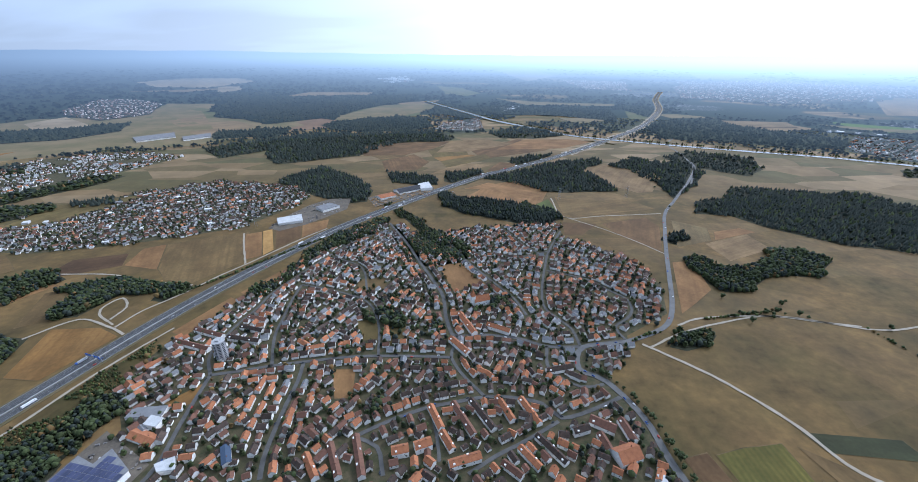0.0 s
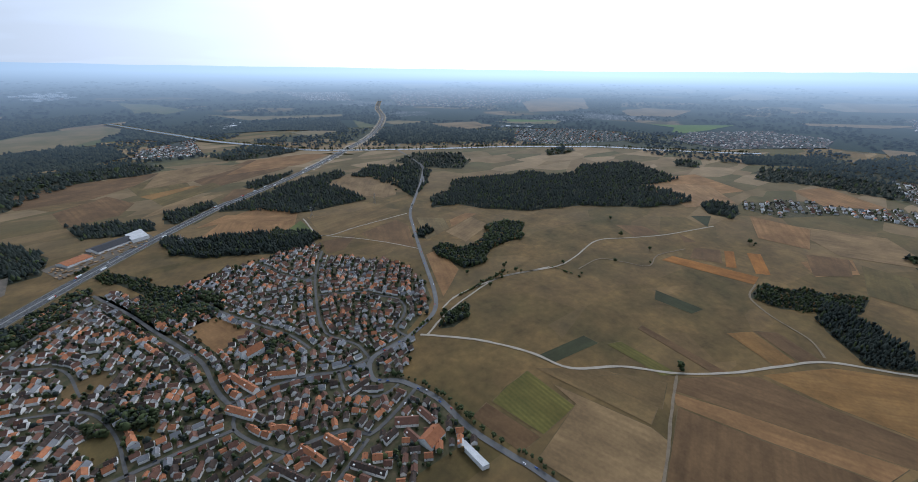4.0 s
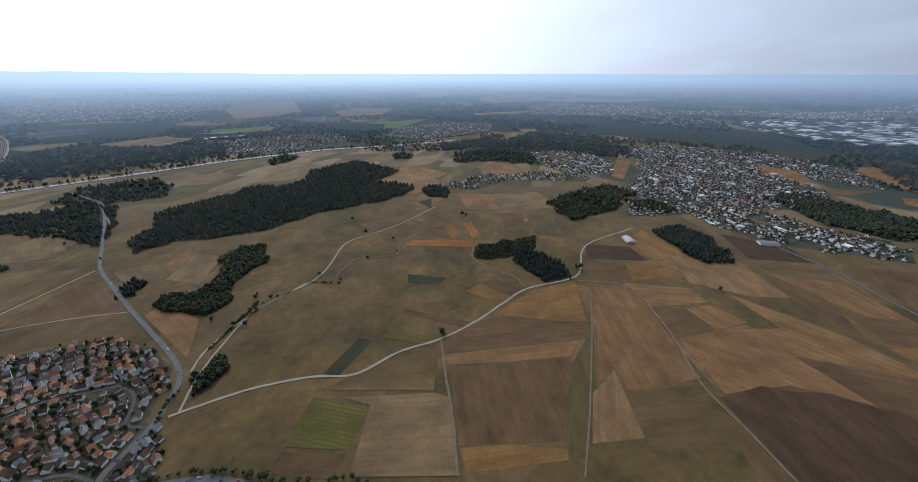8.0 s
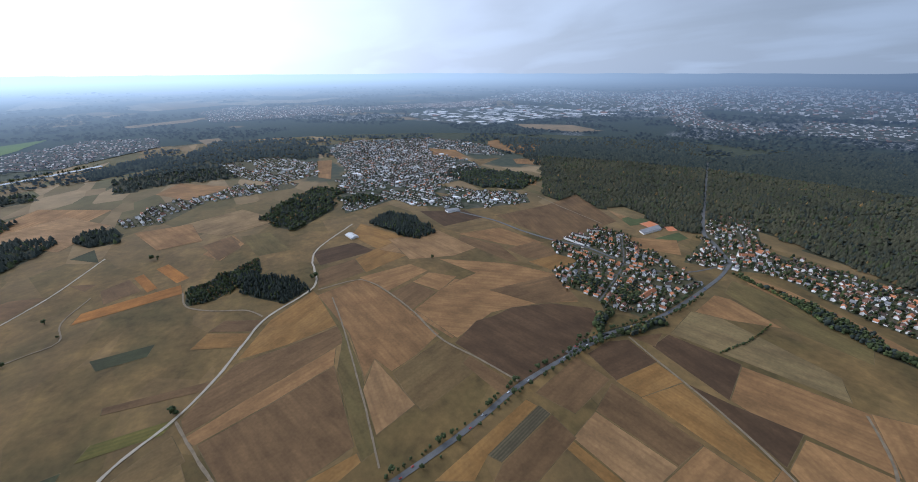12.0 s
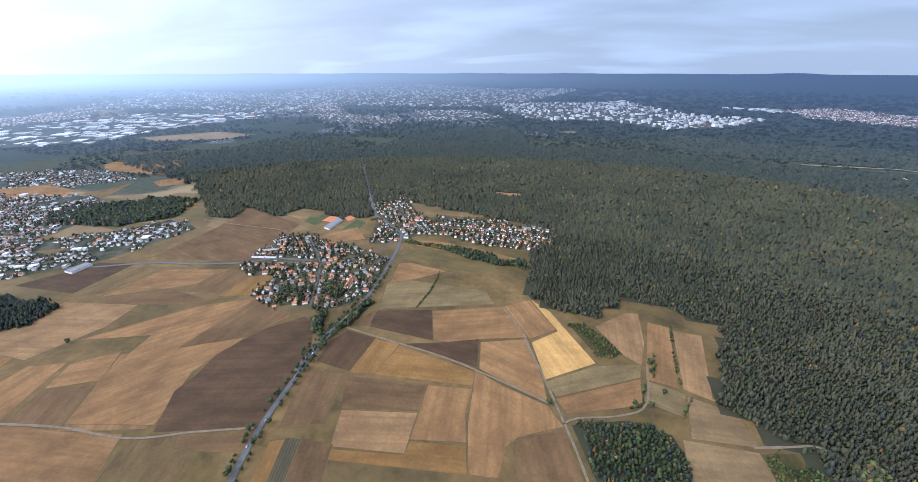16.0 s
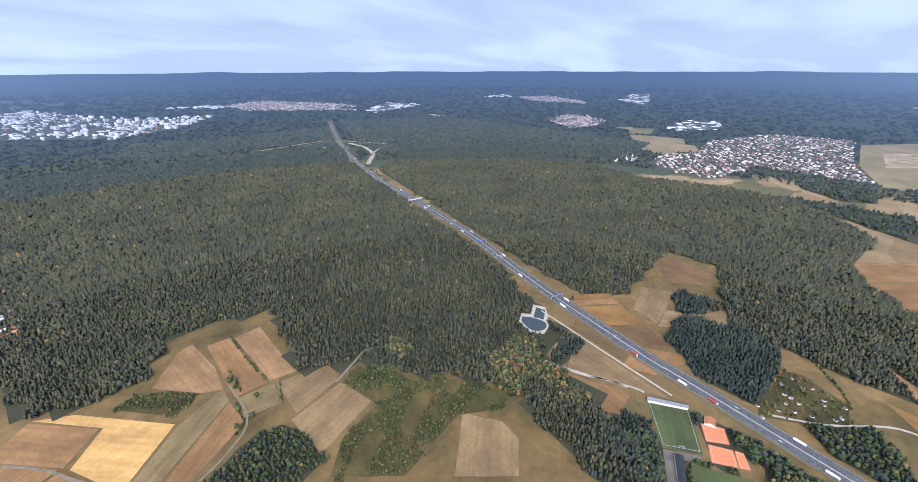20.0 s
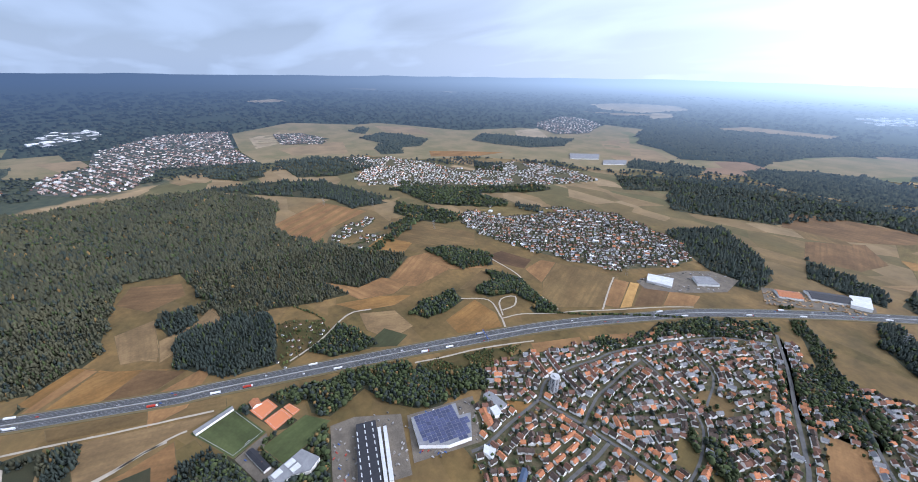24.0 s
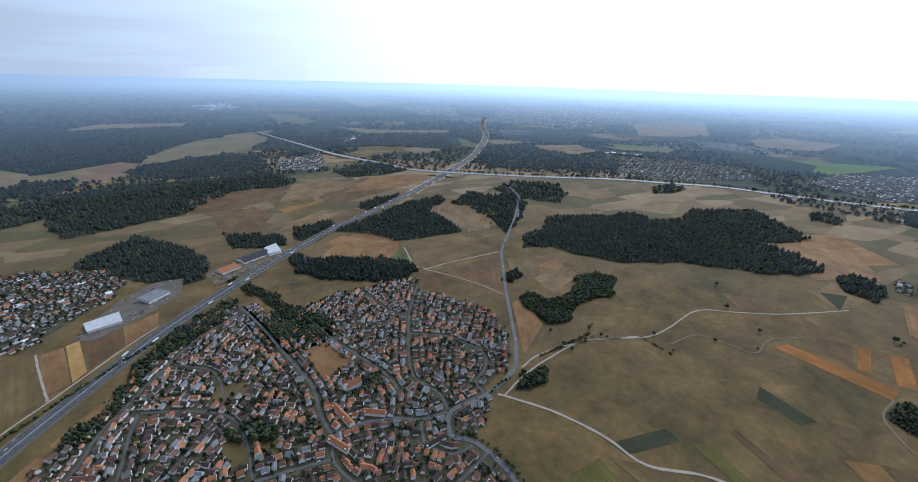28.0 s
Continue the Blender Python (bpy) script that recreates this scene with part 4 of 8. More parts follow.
far_field("grass", (1461, 3619), (1591, 3398), (1442, 3064), (1306, 3116))
far_field("olive", (412, 4806), (867, 4373), (1572, 4168), (1507, 3991), (676, 4120))
far_field("tan", (1926, 2829), (2265, 2881), (2338, 2614), (1961, 2518))
far_field("green", (2653, 2940), (3058, 2561), (2888, 2372), (2596, 2508))
far_field("olive", (778, 3157), (1158, 3258), (1143, 3047), (852, 2883))
far_field("olive", (1634, 3395), (1805, 3386), (2013, 3132), (1636, 3135))
far_field("olive", (-4456, 853), (-4288, 1483), (-4379, 1941), (-3853, 2183), (-3358, 2413), (-3247, 3094), (-2585, 3356), (-2938, 4181), (-2455, 4185), (-2179, 3501), (-1725, 3317), (-1362, 3100), (-945, 3388), (-757, 4098), (-254, 4326), (-160, 3956), (-445, 3332), (-905, 3042), (-1199, 2670), (-1380, 2741), (-1271, 2402), (-1445, 2119), (-1779, 2058), (-2192, 1696), (-2362, 1271), (-2649, 1073), (-2735, 712), (-2896, 503))
far_field("tan", (-3997, 949), (-4047, 1392), (-3572, 1416), (-3303, 1113), (-3645, 908))
far_field("pale", (-3095, 2883), (-3105, 3227), (-2511, 2784), (-2725, 2589))
far_field("tan", (-1989, 2905), (-1662, 3039), (-1406, 2792), (-1403, 2386), (-1662, 2492))
far_field("rose", (-1195, 2980), (-1057, 3287), (-905, 3042), (-1051, 2800))
far_field("grass", (-2481, 3222), (-2415, 3875), (-1855, 3383), (-2061, 3011))
far_field("tan", (-4140, 1785), (-3794, 2101), (-3208, 1972), (-3596, 1690))
far_field("tan", (-4456, 853), (-4302, 1163), (-3852, 881), (-3929, 735))
far_field("pale", (-5327, 6985), (-5256, 7991), (-4250, 8243), (-3550, 7460), (-3633, 6087), (-4418, 6133))
far_field("tan", (-4276, 5426), (-3537, 5928), (-3190, 6057), (-3561, 5427))
far_field("pale", (-15220, 5442), (-14373, 6471), (-13086, 5751))
far_field("pale", (-11988, 7603), (-10957, 7788), (-10651, 7184))
far_field("tan", (-2069, 5045), (-1962, 5550), (-1111, 5537), (-1121, 5142), (-1792, 4652))
far_field("grass", (-372, 6879), (36, 6233), (298, 5443), (56, 4992), (-200, 5684))
far_field("olive", (-4205, 428), (-4850, 1088), (-4297, 1685), (-3075, 1175), (-2641, 945), (-2760, 552), (-2677, 412), (-3242, 359))
far_field("pale", (-3858, 516), (-4133, 832), (-3417, 647), (-3285, 473))
far_field("tan", (-3192, 603), (-3319, 1141), (-2771, 990), (-2881, 644))
far_field("olive", (-3644, -1072), (-3676, -656), (-3127, -512), (-2903, -616), (-3027, -829))
far_field("olive", (-2891, 4023), (-2251, 3603), (-1629, 2677), (-1782, 2527), (-2285, 2996))
far_field("tan", (-2183, 3047), (-2108, 3391), (-1765, 2879), (-1900, 2760))
far_field("grass", (-4043, -1212), (-4142, -989), (-3732, -933), (-3692, -1084))
far_field("pale", (-8946, 1230), (-9406, 1907), (-8459, 1903), (-8358, 1327))
far_field("pale", (-14734, 9099), (-12702, 11771), (-12793, 11672), (-14637, 9254))
far_field("pale", (-16213, 6086), (-15725, 7254), (-15723, 7258))
far_field("pale", (-16670, 4692), (-15093, 8491), (-15175, 8344), (-16513, 5217))
far_field("pale", (-3755, -3604), (-3739, -3218), (-3566, -3207))
far_field("olive", (-3621, -949), (-3693, -862), (-2958, -571), (-2914, -672))
far_field("tan", (-3380, -732), (-3384, -518), (-3158, -448), (-3043, -563))
far_field("olive", (-4016, -1334), (-4127, -1200), (-3837, -1089))
far_field("tan", (225, -3682), (63, -3778), (20, -3635))
far_field("tan", (3351, -2284), (3030, -2751), (2695, -2722), (2622, -2481), (3036, -2225))
far_field("tan", (3548, 406), (3590, 269), (3254, 201), (3218, 311))
far_field("green", (3499, 1655), (3717, 1482), (3579, 1402), (3196, 1447), (3200, 1525))
far_field("pale", (7033, 1573), (7933, 1047), (8395, 387), (6952, 665), (6484, 1167))
far_field("pale", (13534, 2703), (14840, 1062), (11492, 1055), (10591, 1853))
far_field("pale", (8321, 140), (8032, -848), (8573, -1647), (7131, -901), (7340, -164))
far_field("pale", (7445, 2906), (10198, 3526), (9044, 2464), (7803, 2468))
far_field("pale", (15877, -3065), (16207, -6101), (13929, -4258))
far_field("tan", (4732, 1130), (5380, 427), (4893, 582), (4577, 1014))
far_field("tan", (3290, -2430), (2948, -2551), (2585, -2724), (2642, -2513), (2952, -2325))
far_field("green", (3505, 1876), (3731, 1664), (4066, 1413), (3444, 1411))
far_field("olive", (2488, 2806), (2764, 2599), (3056, 2488), (2816, 2361), (2529, 2617))
far_field("tan", (3892, 3776), (5497, 3979), (4307, 3110), (3458, 3219))
far_field("tan", (4396, 2735), (5004, 2781), (5119, 2268), (4287, 2065), (3980, 2379))
far_field("pale", (7724, 1685), (9058, 784), (7250, 938), (6902, 1428))
far_field("pale", (9807, 5022), (10411, 4692), (8889, 4013))
far_field("pale", (16703, 4574), (17029, 3147), (17234, 1696), (15989, 3307))
far_field("pale", (12389, 39), (11357, -1686), (9107, -912), (9841, -79))
far_field("pale", (7546, 730), (8219, -412), (6931, -68))
far_field("tan", (5160, 4925), (5954, 4286), (4644, 3344), (3812, 3072), (3688, 3531))
far_field("tan", (4602, 2808), (5000, 2486), (4308, 2196), (4126, 2454))
far_field("pale", (10458, 5800), (11036, 4956), (9257, 4269))
far_field("tan", (8287, 1691), (7998, 614), (7271, 309), (6584, 1013))
far_field("pale", (17014, 3228), (17159, 2337), (14676, 1331))
far_field("tan", (1933, 2998), (2343, 2895), (2253, 2676), (1866, 2674))
far_field("pale", (5371, 9285), (6170, 9472), (5070, 7962))

# ---- roads and tracks ----
ROADS = {}


def road(name, width, *pts):
    ROADS[name] = (width, list(pts))
    ob = ribbon("road", pts, width, 0.85, M["asphalt"])
    return tagged(ob, "grey asphalt country road between the fields", "road", kind="structure")


def track(name, width, *pts):
    ROADS[name] = (width, list(pts))
    ob = ribbon("track", pts, width, 0.70, M["gravel" if name in ("white_path", "wood_path", "field_track", "strip_track", "service_track", "pitch_track", "allot_track") or name.startswith(("inter", "loop", "motorway", "north")) else "dirt"], ragged=0.5)
    return tagged(ob, "pale gravel farm track between the fields", "track", kind="structure")


def street(name, width, *pts):
    ROADS["street " + name] = (width, list(pts))
    ob = ribbon("street", pts, width * 0.82, 0.62, M["street"])
    return tagged(ob, "grey asphalt village street between gardens", "street", kind="structure")


def motorway(name, width, *pts):
    ROADS[name] = (width + 16, list(pts))
    base = ribbon("motorway", pts, 44, 0.74, M["verge"], deep=0.6)
    tagged(base, "six-lane asphalt motorway with dry grass verges", "motorway", kind="structure")
    for side in (-1, 1):
        tagged(ribbon("carriageway", pts, 13.6, 0.88, M["motorway"], side * 8.6, base), "dark asphalt carriageway")
        for shift in (1.9, 5.4, 8.9, 12.4):
            ribbon("lane_line", pts, 0.16 if shift in (5.4, 8.9) else 0.22, 0.90, M["white_line"], side * (shift + 0.6), base, 0.01)
        ribbon("guard_rail", pts, 0.3, 1.6, M["steel"], side * 16.2, base, 0.7)
    tagged(ribbon("median", pts, 2.4, 1.0, M["median"], 0, base), "pale concrete median")
    ribbon("barrier", pts, 0.5, 1.9, M["concrete"], 0, base, 0.9)
    return base


def hedge(name, height, *pts):
    """A broken row of bushes along a field's edge."""
    HEDGES.append((height, list(pts)))


HEDGES = []


def canal(name, width, *pts):
    ROADS[name] = (width, list(pts))
    ribbon("canal_bank", pts, width + 12, 0.9, M["verge"], deep=0.6)["kind"] = "structure"
    return tagged(ribbon("water", pts, width * 0.66, 1.1, M["water"], deep=0.05), "wide canal with a bright reflecting surface", "canal", kind="structure")


motorway("motorway", 31, (-2549, -3896), (-1870, -2763), (-1501, -2065), (-1287, -1568), (-1154, -1159), (-1021, -780), (-902, -522), (-826, -343), (-770, -194), (-731, -88), (-721, -45), (-656, 173), (-585, 399), (-504, 635), (-395, 863), (-320, 998), (-116, 1271), (121, 1542), (191, 1596), (521, 1904), (898, 2323), (1296, 2811), (1767, 3621), (2136, 4500), (2631, 5457))
road("north_road", 9, (265, 507), (329, 534), (369, 564), (404, 624), (449, 728), (494, 834), (553, 965), (617, 1097), (709, 1222), (864, 1431), (993, 1626), (1036, 1733))
road("edge_road", 9, (265, 507), (198, 497), (179, 450), (211, 424), (238, 361), (244, 291), (262, 226), (279, 166), (355, -180), (404, -337), (431, -505), (438, -576))
road("long_road", 9, (433, -461), (444, -543), (437, -729), (482, -982), (524, -1116))
road("forest_road", 12, (524, -1116), (626, -1204), (720, -1289), (981, -1690), (1391, -2330))
road("town_road", 9, (689, -855), (796, -834), (861, -787), (978, -740), (1103, -708), (1233, -641), (1306, -607))
road("canal_bridge_road", 7, (848, 1384), (997, 1641), (1074, 1902), (1139, 2167), (1356, 2421))
track("white_path", 5, (297, 505), (360, 445), (397, 397), (427, 344), (448, 286), (519, 239), (579, 175), (654, 123), (735, 82), (810, 38), (897, -67), (988, -83), (1054, -86), (1140, -119), (1288, -248))
track("south_path", 4, (572, 175), (488, 141), (411, 107), (321, 74))
track("wood_path", 4, (308, 497), (365, 528), (446, 557), (567, 580), (705, 541), (791, 548), (927, 579), (1023, 535), (1131, 486), (1319, 434))
track("farm_path", 4, (816, 47), (858, 79), (889, 147), (935, 200), (1008, 215))
track("meadow_path", 3, (742, 499), (832, 503), (868, 453), (897, 407), (975, 426), (1075, 403))
track("south_track", 4, (881, -77), (889, -167), (860, -200), (800, -224), (689, -251), (579, -266), (493, -305), (413, -338))
track("south_track_two", 4, (417, -605), (343, -596), (190, -578), (66, -547), (-20, -521))
track("south_track_three", 4, (112, -778), (62, -710), (32, -648), (-4, -573), (-35, -504), (-62, -442), (-82, -389))
track("yard_track", 3, (-40, -487), (-62, -505), (-128, -531), (-170, -571), (-183, -683))
track("north_track", 4, (305, 1241), (308, 1069), (421, 1075), (603, 1094))
track("north_track_two", 3, (308, 1069), (382, 990), (443, 907), (488, 828))
track("north_track_three", 4, (379, 553), (421, 572), (485, 580), (567, 579), (631, 563), (694, 549))
track("motorway_track", 4, (-753, -349), (-729, -267), (-699, -170), (-663, -44))
track("motorway_track_two", 4, (-605, -238), (-622, -165), (-639, -107), (-640, -84))
track("loop_track", 4, (-724, 520), (-678, 574), (-607, 553), (-558, 529))
track("loop_track_two", 4, (-595, 551), (-583, 601), (-548, 656), (-512, 729), (-478, 786), (-405, 919), (-360, 986))
track("loop_track_three", 4, (-604, 559), (-655, 591), (-665, 618), (-653, 644), (-622, 613), (-622, 574))
track("field_track", 4, (-864, 737), (-747, 735), (-659, 706), (-602, 700), (-546, 691))
track("strip_track", 4, (-484, 784), (-539, 888), (-571, 954))
track("service_track", 4, (-576, 300), (-558, 356), (-540, 426), (-515, 494), (-491, 550))
track("allot_track", 4, (-721, 94), (-754, 164), (-816, 251), (-807, 307))
track("forest_track", 4, (-309, -526), (-361, -544), (-402, -556), (-436, -529))
track("pitch_track", 4, (-602, -267), (-612, -189), (-631, -142), (-633, -111))
track("south_field_track", 3, (830, -101), (718, -101), (603, -96), (511, -91), (471, -89), (361, -80))
track("town_track", 4, (1271, -1023), (1138, -1020), (982, -1024), (913, -1025))
street("west", 7, (-365, 438), (-355, 359), (-345, 299), (-349, 273))
street("cross", 7, (-365, 438), (-327, 446), (-283, 457), (-229, 467), (-161, 477), (-82, 478), (-12, 475))
street("tower", 6, (-365, 438), (-390, 482), (-388, 549), (-375, 610), (-367, 669), (-315, 798), (-262, 906), (-188, 977))
street("mill", 6, (-283, 457), (-308, 527), (-315, 584), (-321, 639), (-323, 692))
street("slope", 7, (-237, 463), (-232, 425), (-232, 383), (-230, 337), (-227, 305), (-220, 280))
street("lower", 7, (-129, 334), (-90, 357), (-48, 376), (-11, 386), (51, 397), (111, 385), (132, 361), (185, 378), (228, 399))
street("rows", 6, (127, 356), (79, 327), (43, 308), (10, 286))
street("short", 5, (-37, 374), (-27, 332), (-23, 301))
street("south", 6, (-129, 334), (-98, 320), (-85, 284))
street("main", 8, (-195, 1025), (-132, 895), (-95, 804), (-57, 715), (-32, 650), (-24, 585), (-15, 542), (-4, 527), (43, 529), (98, 520), (141, 500), (195, 499), (245, 509), (280, 514))
street("middle", 6, (-4, 527), (-8, 501), (-12, 475), (5, 438), (35, 397))
street("north", 6, (272, 964), (217, 846), (190, 762), (166, 669), (159, 611), (176, 575), (193, 543), (195, 499))
street("loop", 6, (191, 749), (267, 712), (299, 668), (322, 637), (318, 599), (298, 573), (269, 549), (275, 514))
street("diagonal", 6, (-19, 878), (21, 789), (76, 692), (108, 634), (122, 584))
street("east", 6, (141, 500), (135, 449), (172, 414), (206, 419))
street("gardens", 5, (-323, 692), (-252, 670), (-176, 630), (-141, 560), (-126, 478))
street("upper", 5, (-295, 818), (-216, 764), (-184, 671))
street("field_lane", 5, (-91, 912), (-5, 847), (74, 832), (152, 817), (217, 846))
street("top", 5, (129, 964), (161, 877), (204, 816))
street("south_main", 6, (524, -1116), (546, -958), (625, -864), (764, -819), (873, -780))
street("south_side", 5, (801, -1001), (656, -850), (576, -713), (542, -650))
street("south_lane", 5, (686, -712), (610, -791), (512, -843), (499, -944))
street("row_main", 5, (535, -1138), (458, -1216), (328, -1235), (185, -1232), (53, -1209))
street("row_top", 5, (750, -1354), (661, -1378), (549, -1227))
canal("canal", 46, (-340, 4404), (15, 3570), (242, 3070), (503, 2684), (694, 2387), (1145, 2103), (1417, 1962), (1724, 1814), (1991, 1628), (2219, 1460), (2406, 1209), (2579, 1002), (2783, 789))
track("interchange_one", 10, (-1256, -2780), (-1573, -2785), (-1775, -2751), (-1929, -2495), (-2016, -2234))
track("interchange_two", 9, (-1494, -1928), (-1702, -2129), (-1857, -2228), (-2016, -2234))
track("interchange_three", 9, (-1613, -2575), (-1586, -2349), (-1435, -1979))
track("bridge_road", 8, (-1167, -1321), (-1177, -1195), (-1208, -1097))
track("motorway_works", 62, (521, 1904), (898, 2323), (1296, 2811), (1767, 3621), (2136, 4500), (2631, 5457))
track("forest_ride", 5, (817, -1478), (544, -1900), (503, -2091), (361, -2601), (178, -3168))
track("forest_ride_two", 5, (752, -1450), (616, -1682))
hedge("edge", 4, (-244, -814), (-235, -719), (-231, -633))
hedge("edge", 5, (-198, -712), (-193, -676), (-188, -636))
hedge("edge", 5, (-170, -612), (-167, -587), (-162, -566), (-143, -550))
hedge("edge", 4, (-244, -606), (-230, -575), (-215, -544))
hedge("edge", 4, (-923, 153), (-862, 185), (-819, 197))
hedge("edge", 5, (-555, 653), (-487, 738), (-428, 821), (-350, 917))
hedge("edge", 4, (-456, 508), (-433, 556), (-394, 628), (-346, 738))
hedge("edge", 5, (283, 511), (308, 525), (343, 536))
hedge("edge", 4, (512, 594), (539, 584), (589, 604))
hedge("edge", 4, (436, 571), (526, 587), (591, 599))
hedge("edge", 4, (699, 543), (706, 509), (713, 467))
hedge("edge", 7, (484, -1058), (420, -1051), (306, -1040), (232, -1034), (137, -1005), (91, -982))
hedge("edge", 4, (312, -905), (302, -808), (305, -719))
hedge("edge", 4, (-1264, 302), (-1215, 416), (-1205, 503))
road("inter_side", 8, (-681, -2980), (-1013, -2768), (-1357, -2688), (-1701, -2709), (-1826, -2554), (-1996, -2271))
track("inter_loop", 24, (-1826, -2554), (-1800, -2335), (-1702, -2129), (-1478, -1900))
track("inter_yard", 20, (-1611, -2707), (-1596, -2485), (-1718, -2410))
hedge("edge", 7, (475, -1071), (388, -1048), (309, -1028), (249, -1000))
hedge("edge", 7, (519, -618), (472, -579), (429, -544))

# ---- woods ----
def crown(kind, sides, rings_, seed):
    """One low crown: rings of an uneven outline, closed at the tip and foot."""
    rng = np.random.default_rng(seed)
    v, f = [], []
    for z, r in rings_:
        a0 = rng.random() * 6.28
        for k in range(sides):
            a = a0 + 2 * math.pi * k / sides
            q = r * (0.72 + 0.56 * rng.random())
            v.append((q * math.cos(a), q * math.sin(a), z + (rng.random() - 0.5) * 0.1))
    m = len(rings_)
    v.append((0, 0, 1.0))
    for i in range(m - 1):
        for k in range(sides):
            a, b = i * sides + k, i * sides + (k + 1) % sides
            f += [(a, b, b + sides), (a, b + sides, a + sides)]
    for k in range(sides):
        f.append(((m - 1) * sides + k, (m - 1) * sides + (k + 1) % sides, m * sides))
    return np.array(v), np.array(f)


CROWNS = {
    "fir": [crown("fir", 5, ((0.12, 0.25), (0.45, 0.18)), s) for s in range(6)],
    "round": [crown("round", 6, ((0.12, 0.22), (0.45, 0.40), (0.82, 0.27)), s + 9) for s in range(6)],
    "fir_far": [crown("fir", 4, ((0.2, 0.27),), s + 20) for s in range(4)],
    "round_far": [crown("round", 5, ((0.3, 0.38), (0.75, 0.30)), s + 30) for s in range(4)],
}


def scatter(poly, gap, rng, avoid=()):
    p = np.array(poly)
    lo, hi = p.min(0), p.max(0)
    gx, gy = np.meshgrid(np.arange(lo[0], hi[0], gap), np.arange(lo[1], hi[1], gap))
    gx, gy = gx.ravel() + (rng.random(gx.size) - 0.5) * gap * 0.9, gy.ravel() + (rng.random(gy.size) - 0.5) * gap * 0.9
    keep = inside(gx + 6 * np.sin(gy / 13) + 5 * np.sin(gx / 9 + gy / 31), gy + 6 * np.sin(gx / 15) + 5 * np.sin(gy / 8), list(poly))
    for w, line in avoid:
        keep &= ~near_line(gx, gy, line, w)
    return gx[keep], gy[keep]


def grow(name, x, y, size, shapes, mats, rng, label, category="trees", picks=None, base=0.0, wide=None):
    """Joins one crown a place into one mesh."""
    vs, fs, ix, off = [], [], [], 0
    which = rng.integers(0, len(shapes), len(x))
    colour = rng.choice(len(mats), len(x), p=picks) if picks else np.zeros(len(x), int)
    fx, fy, fz, fk = far(x, y, base)
    for s, (v, f) in enumerate(shapes):
        m = which == s
        n = m.sum()
        if not n:
            continue
        a = rng.random(n) * 6.28
        h = size[m] * fk[m]
        ca, sa = np.cos(a), np.sin(a)
        w = h * (0.85 + 0.3 * rng.random(n)) * (1.0 if wide is None else wide[m])
        px = (v[None, :, 0] * ca[:, None] - v[None, :, 1] * sa[:, None]) * w[:, None] + fx[m][:, None]
        py = (v[None, :, 0] * sa[:, None] + v[None, :, 1] * ca[:, None]) * w[:, None] + fy[m][:, None]
        pz = v[None, :, 2] * h[:, None] + fz[m][:, None]
        vs.append(np.stack([px, py, pz], 2).reshape(-1, 3))
        fs.append((f[None] + (np.arange(n) * len(v))[:, None, None] + off).reshape(-1, 3))
        ix.append(np.repeat(colour[m], len(f)))
        off += n * len(v)
    if not vs:
        return None
    ob = tri_mesh(name, np.concatenate(vs), np.concatenate(fs), mats, True, np.concatenate(ix))
    return tagged(ob, label, category, kind="stuff")


WOODS = {
    "fir": ("fir", (M["fir"], M["mixleaf"]), (0.9, 0.1), "dense dark conifer wood among the fields"),
    "dark": ("fir", (M["fir"], M["mixleaf"]), (0.85, 0.15), "dark spruce and pine wood among the fields"),
    "mix": ("round", (M["mixleaf"], M["fir"], M["autumn"]), (0.66, 0.3, 0.04), "mixed green copse of broadleaf trees"),
    "garden": ("round", (M["mixleaf"], M["fir"], M["autumn"]), (0.7, 0.22, 0.08), "overgrown orchard copse beside the farm track"),
    "autumn": ("round", (M["autumn"], M["scrubleaf"], M["mixleaf"]), (0.5, 0.3, 0.2), "young trees turning orange and yellow at the forest edge"),
    "big": ("fir", (M["pineleaf"], M["fir"], M["mixleaf"], M["autumn"]), (0.74, 0.15, 0.10, 0.01), "wide green pine forest with mixed tops"),
}
AVOID = [(w / 2 + (1 if k == "forest_road" else 3), pts) for k, (w, pts) in ROADS.items()]

AREA = {}


def area(name, *pts):
    AREA[name] = list(pts)


area("village", (-428, 266), (-423, 345), (-488, 421), (-475, 523), (-427, 648), (-343, 804), (-231, 1047), (-161, 1004), (-91, 912), (25, 991), (278, 1023), (271, 927), (390, 815), (413, 687), (378, 589), (280, 526), (278, 497), (220, 435), (225, 382), (244, 335), (253, 277))
area("west_village", (-1263, 852), (-1274, 1065), (-1139, 1279), (-924, 1458), (-582, 1374), (-497, 1263), (-519, 1150), (-602, 997), (-700, 945), (-843, 885), (-1015, 838))
area("south_village", (863, -771), (904, -970), (818, -1022), (679, -997), (546, -958), (476, -938), (449, -773), (455, -682), (536, -654), (671, -622))
area("row_village", (588, -1008), (655, -1181), (805, -1461), (676, -1509), (537, -1295), (229, -1341), (36, -1293), (36, -1144), (96, -1112), (251, -1107), (432, -1156), (509, -1068))
area("hall_black", (-488, 142), (-479, 172), (-376, 137), (-385, 105))
area("hall_white_one", (-465, 169), (-464, 174), (-374, 144), (-375, 139))
area("hall_white_two", (-463, 178), (-461, 183), (-371, 152), (-373, 146))
area("hall_solar", (-451, 224), (-435, 302), (-410, 292), (-404, 311), (-365, 285), (-373, 248), (-399, 209))
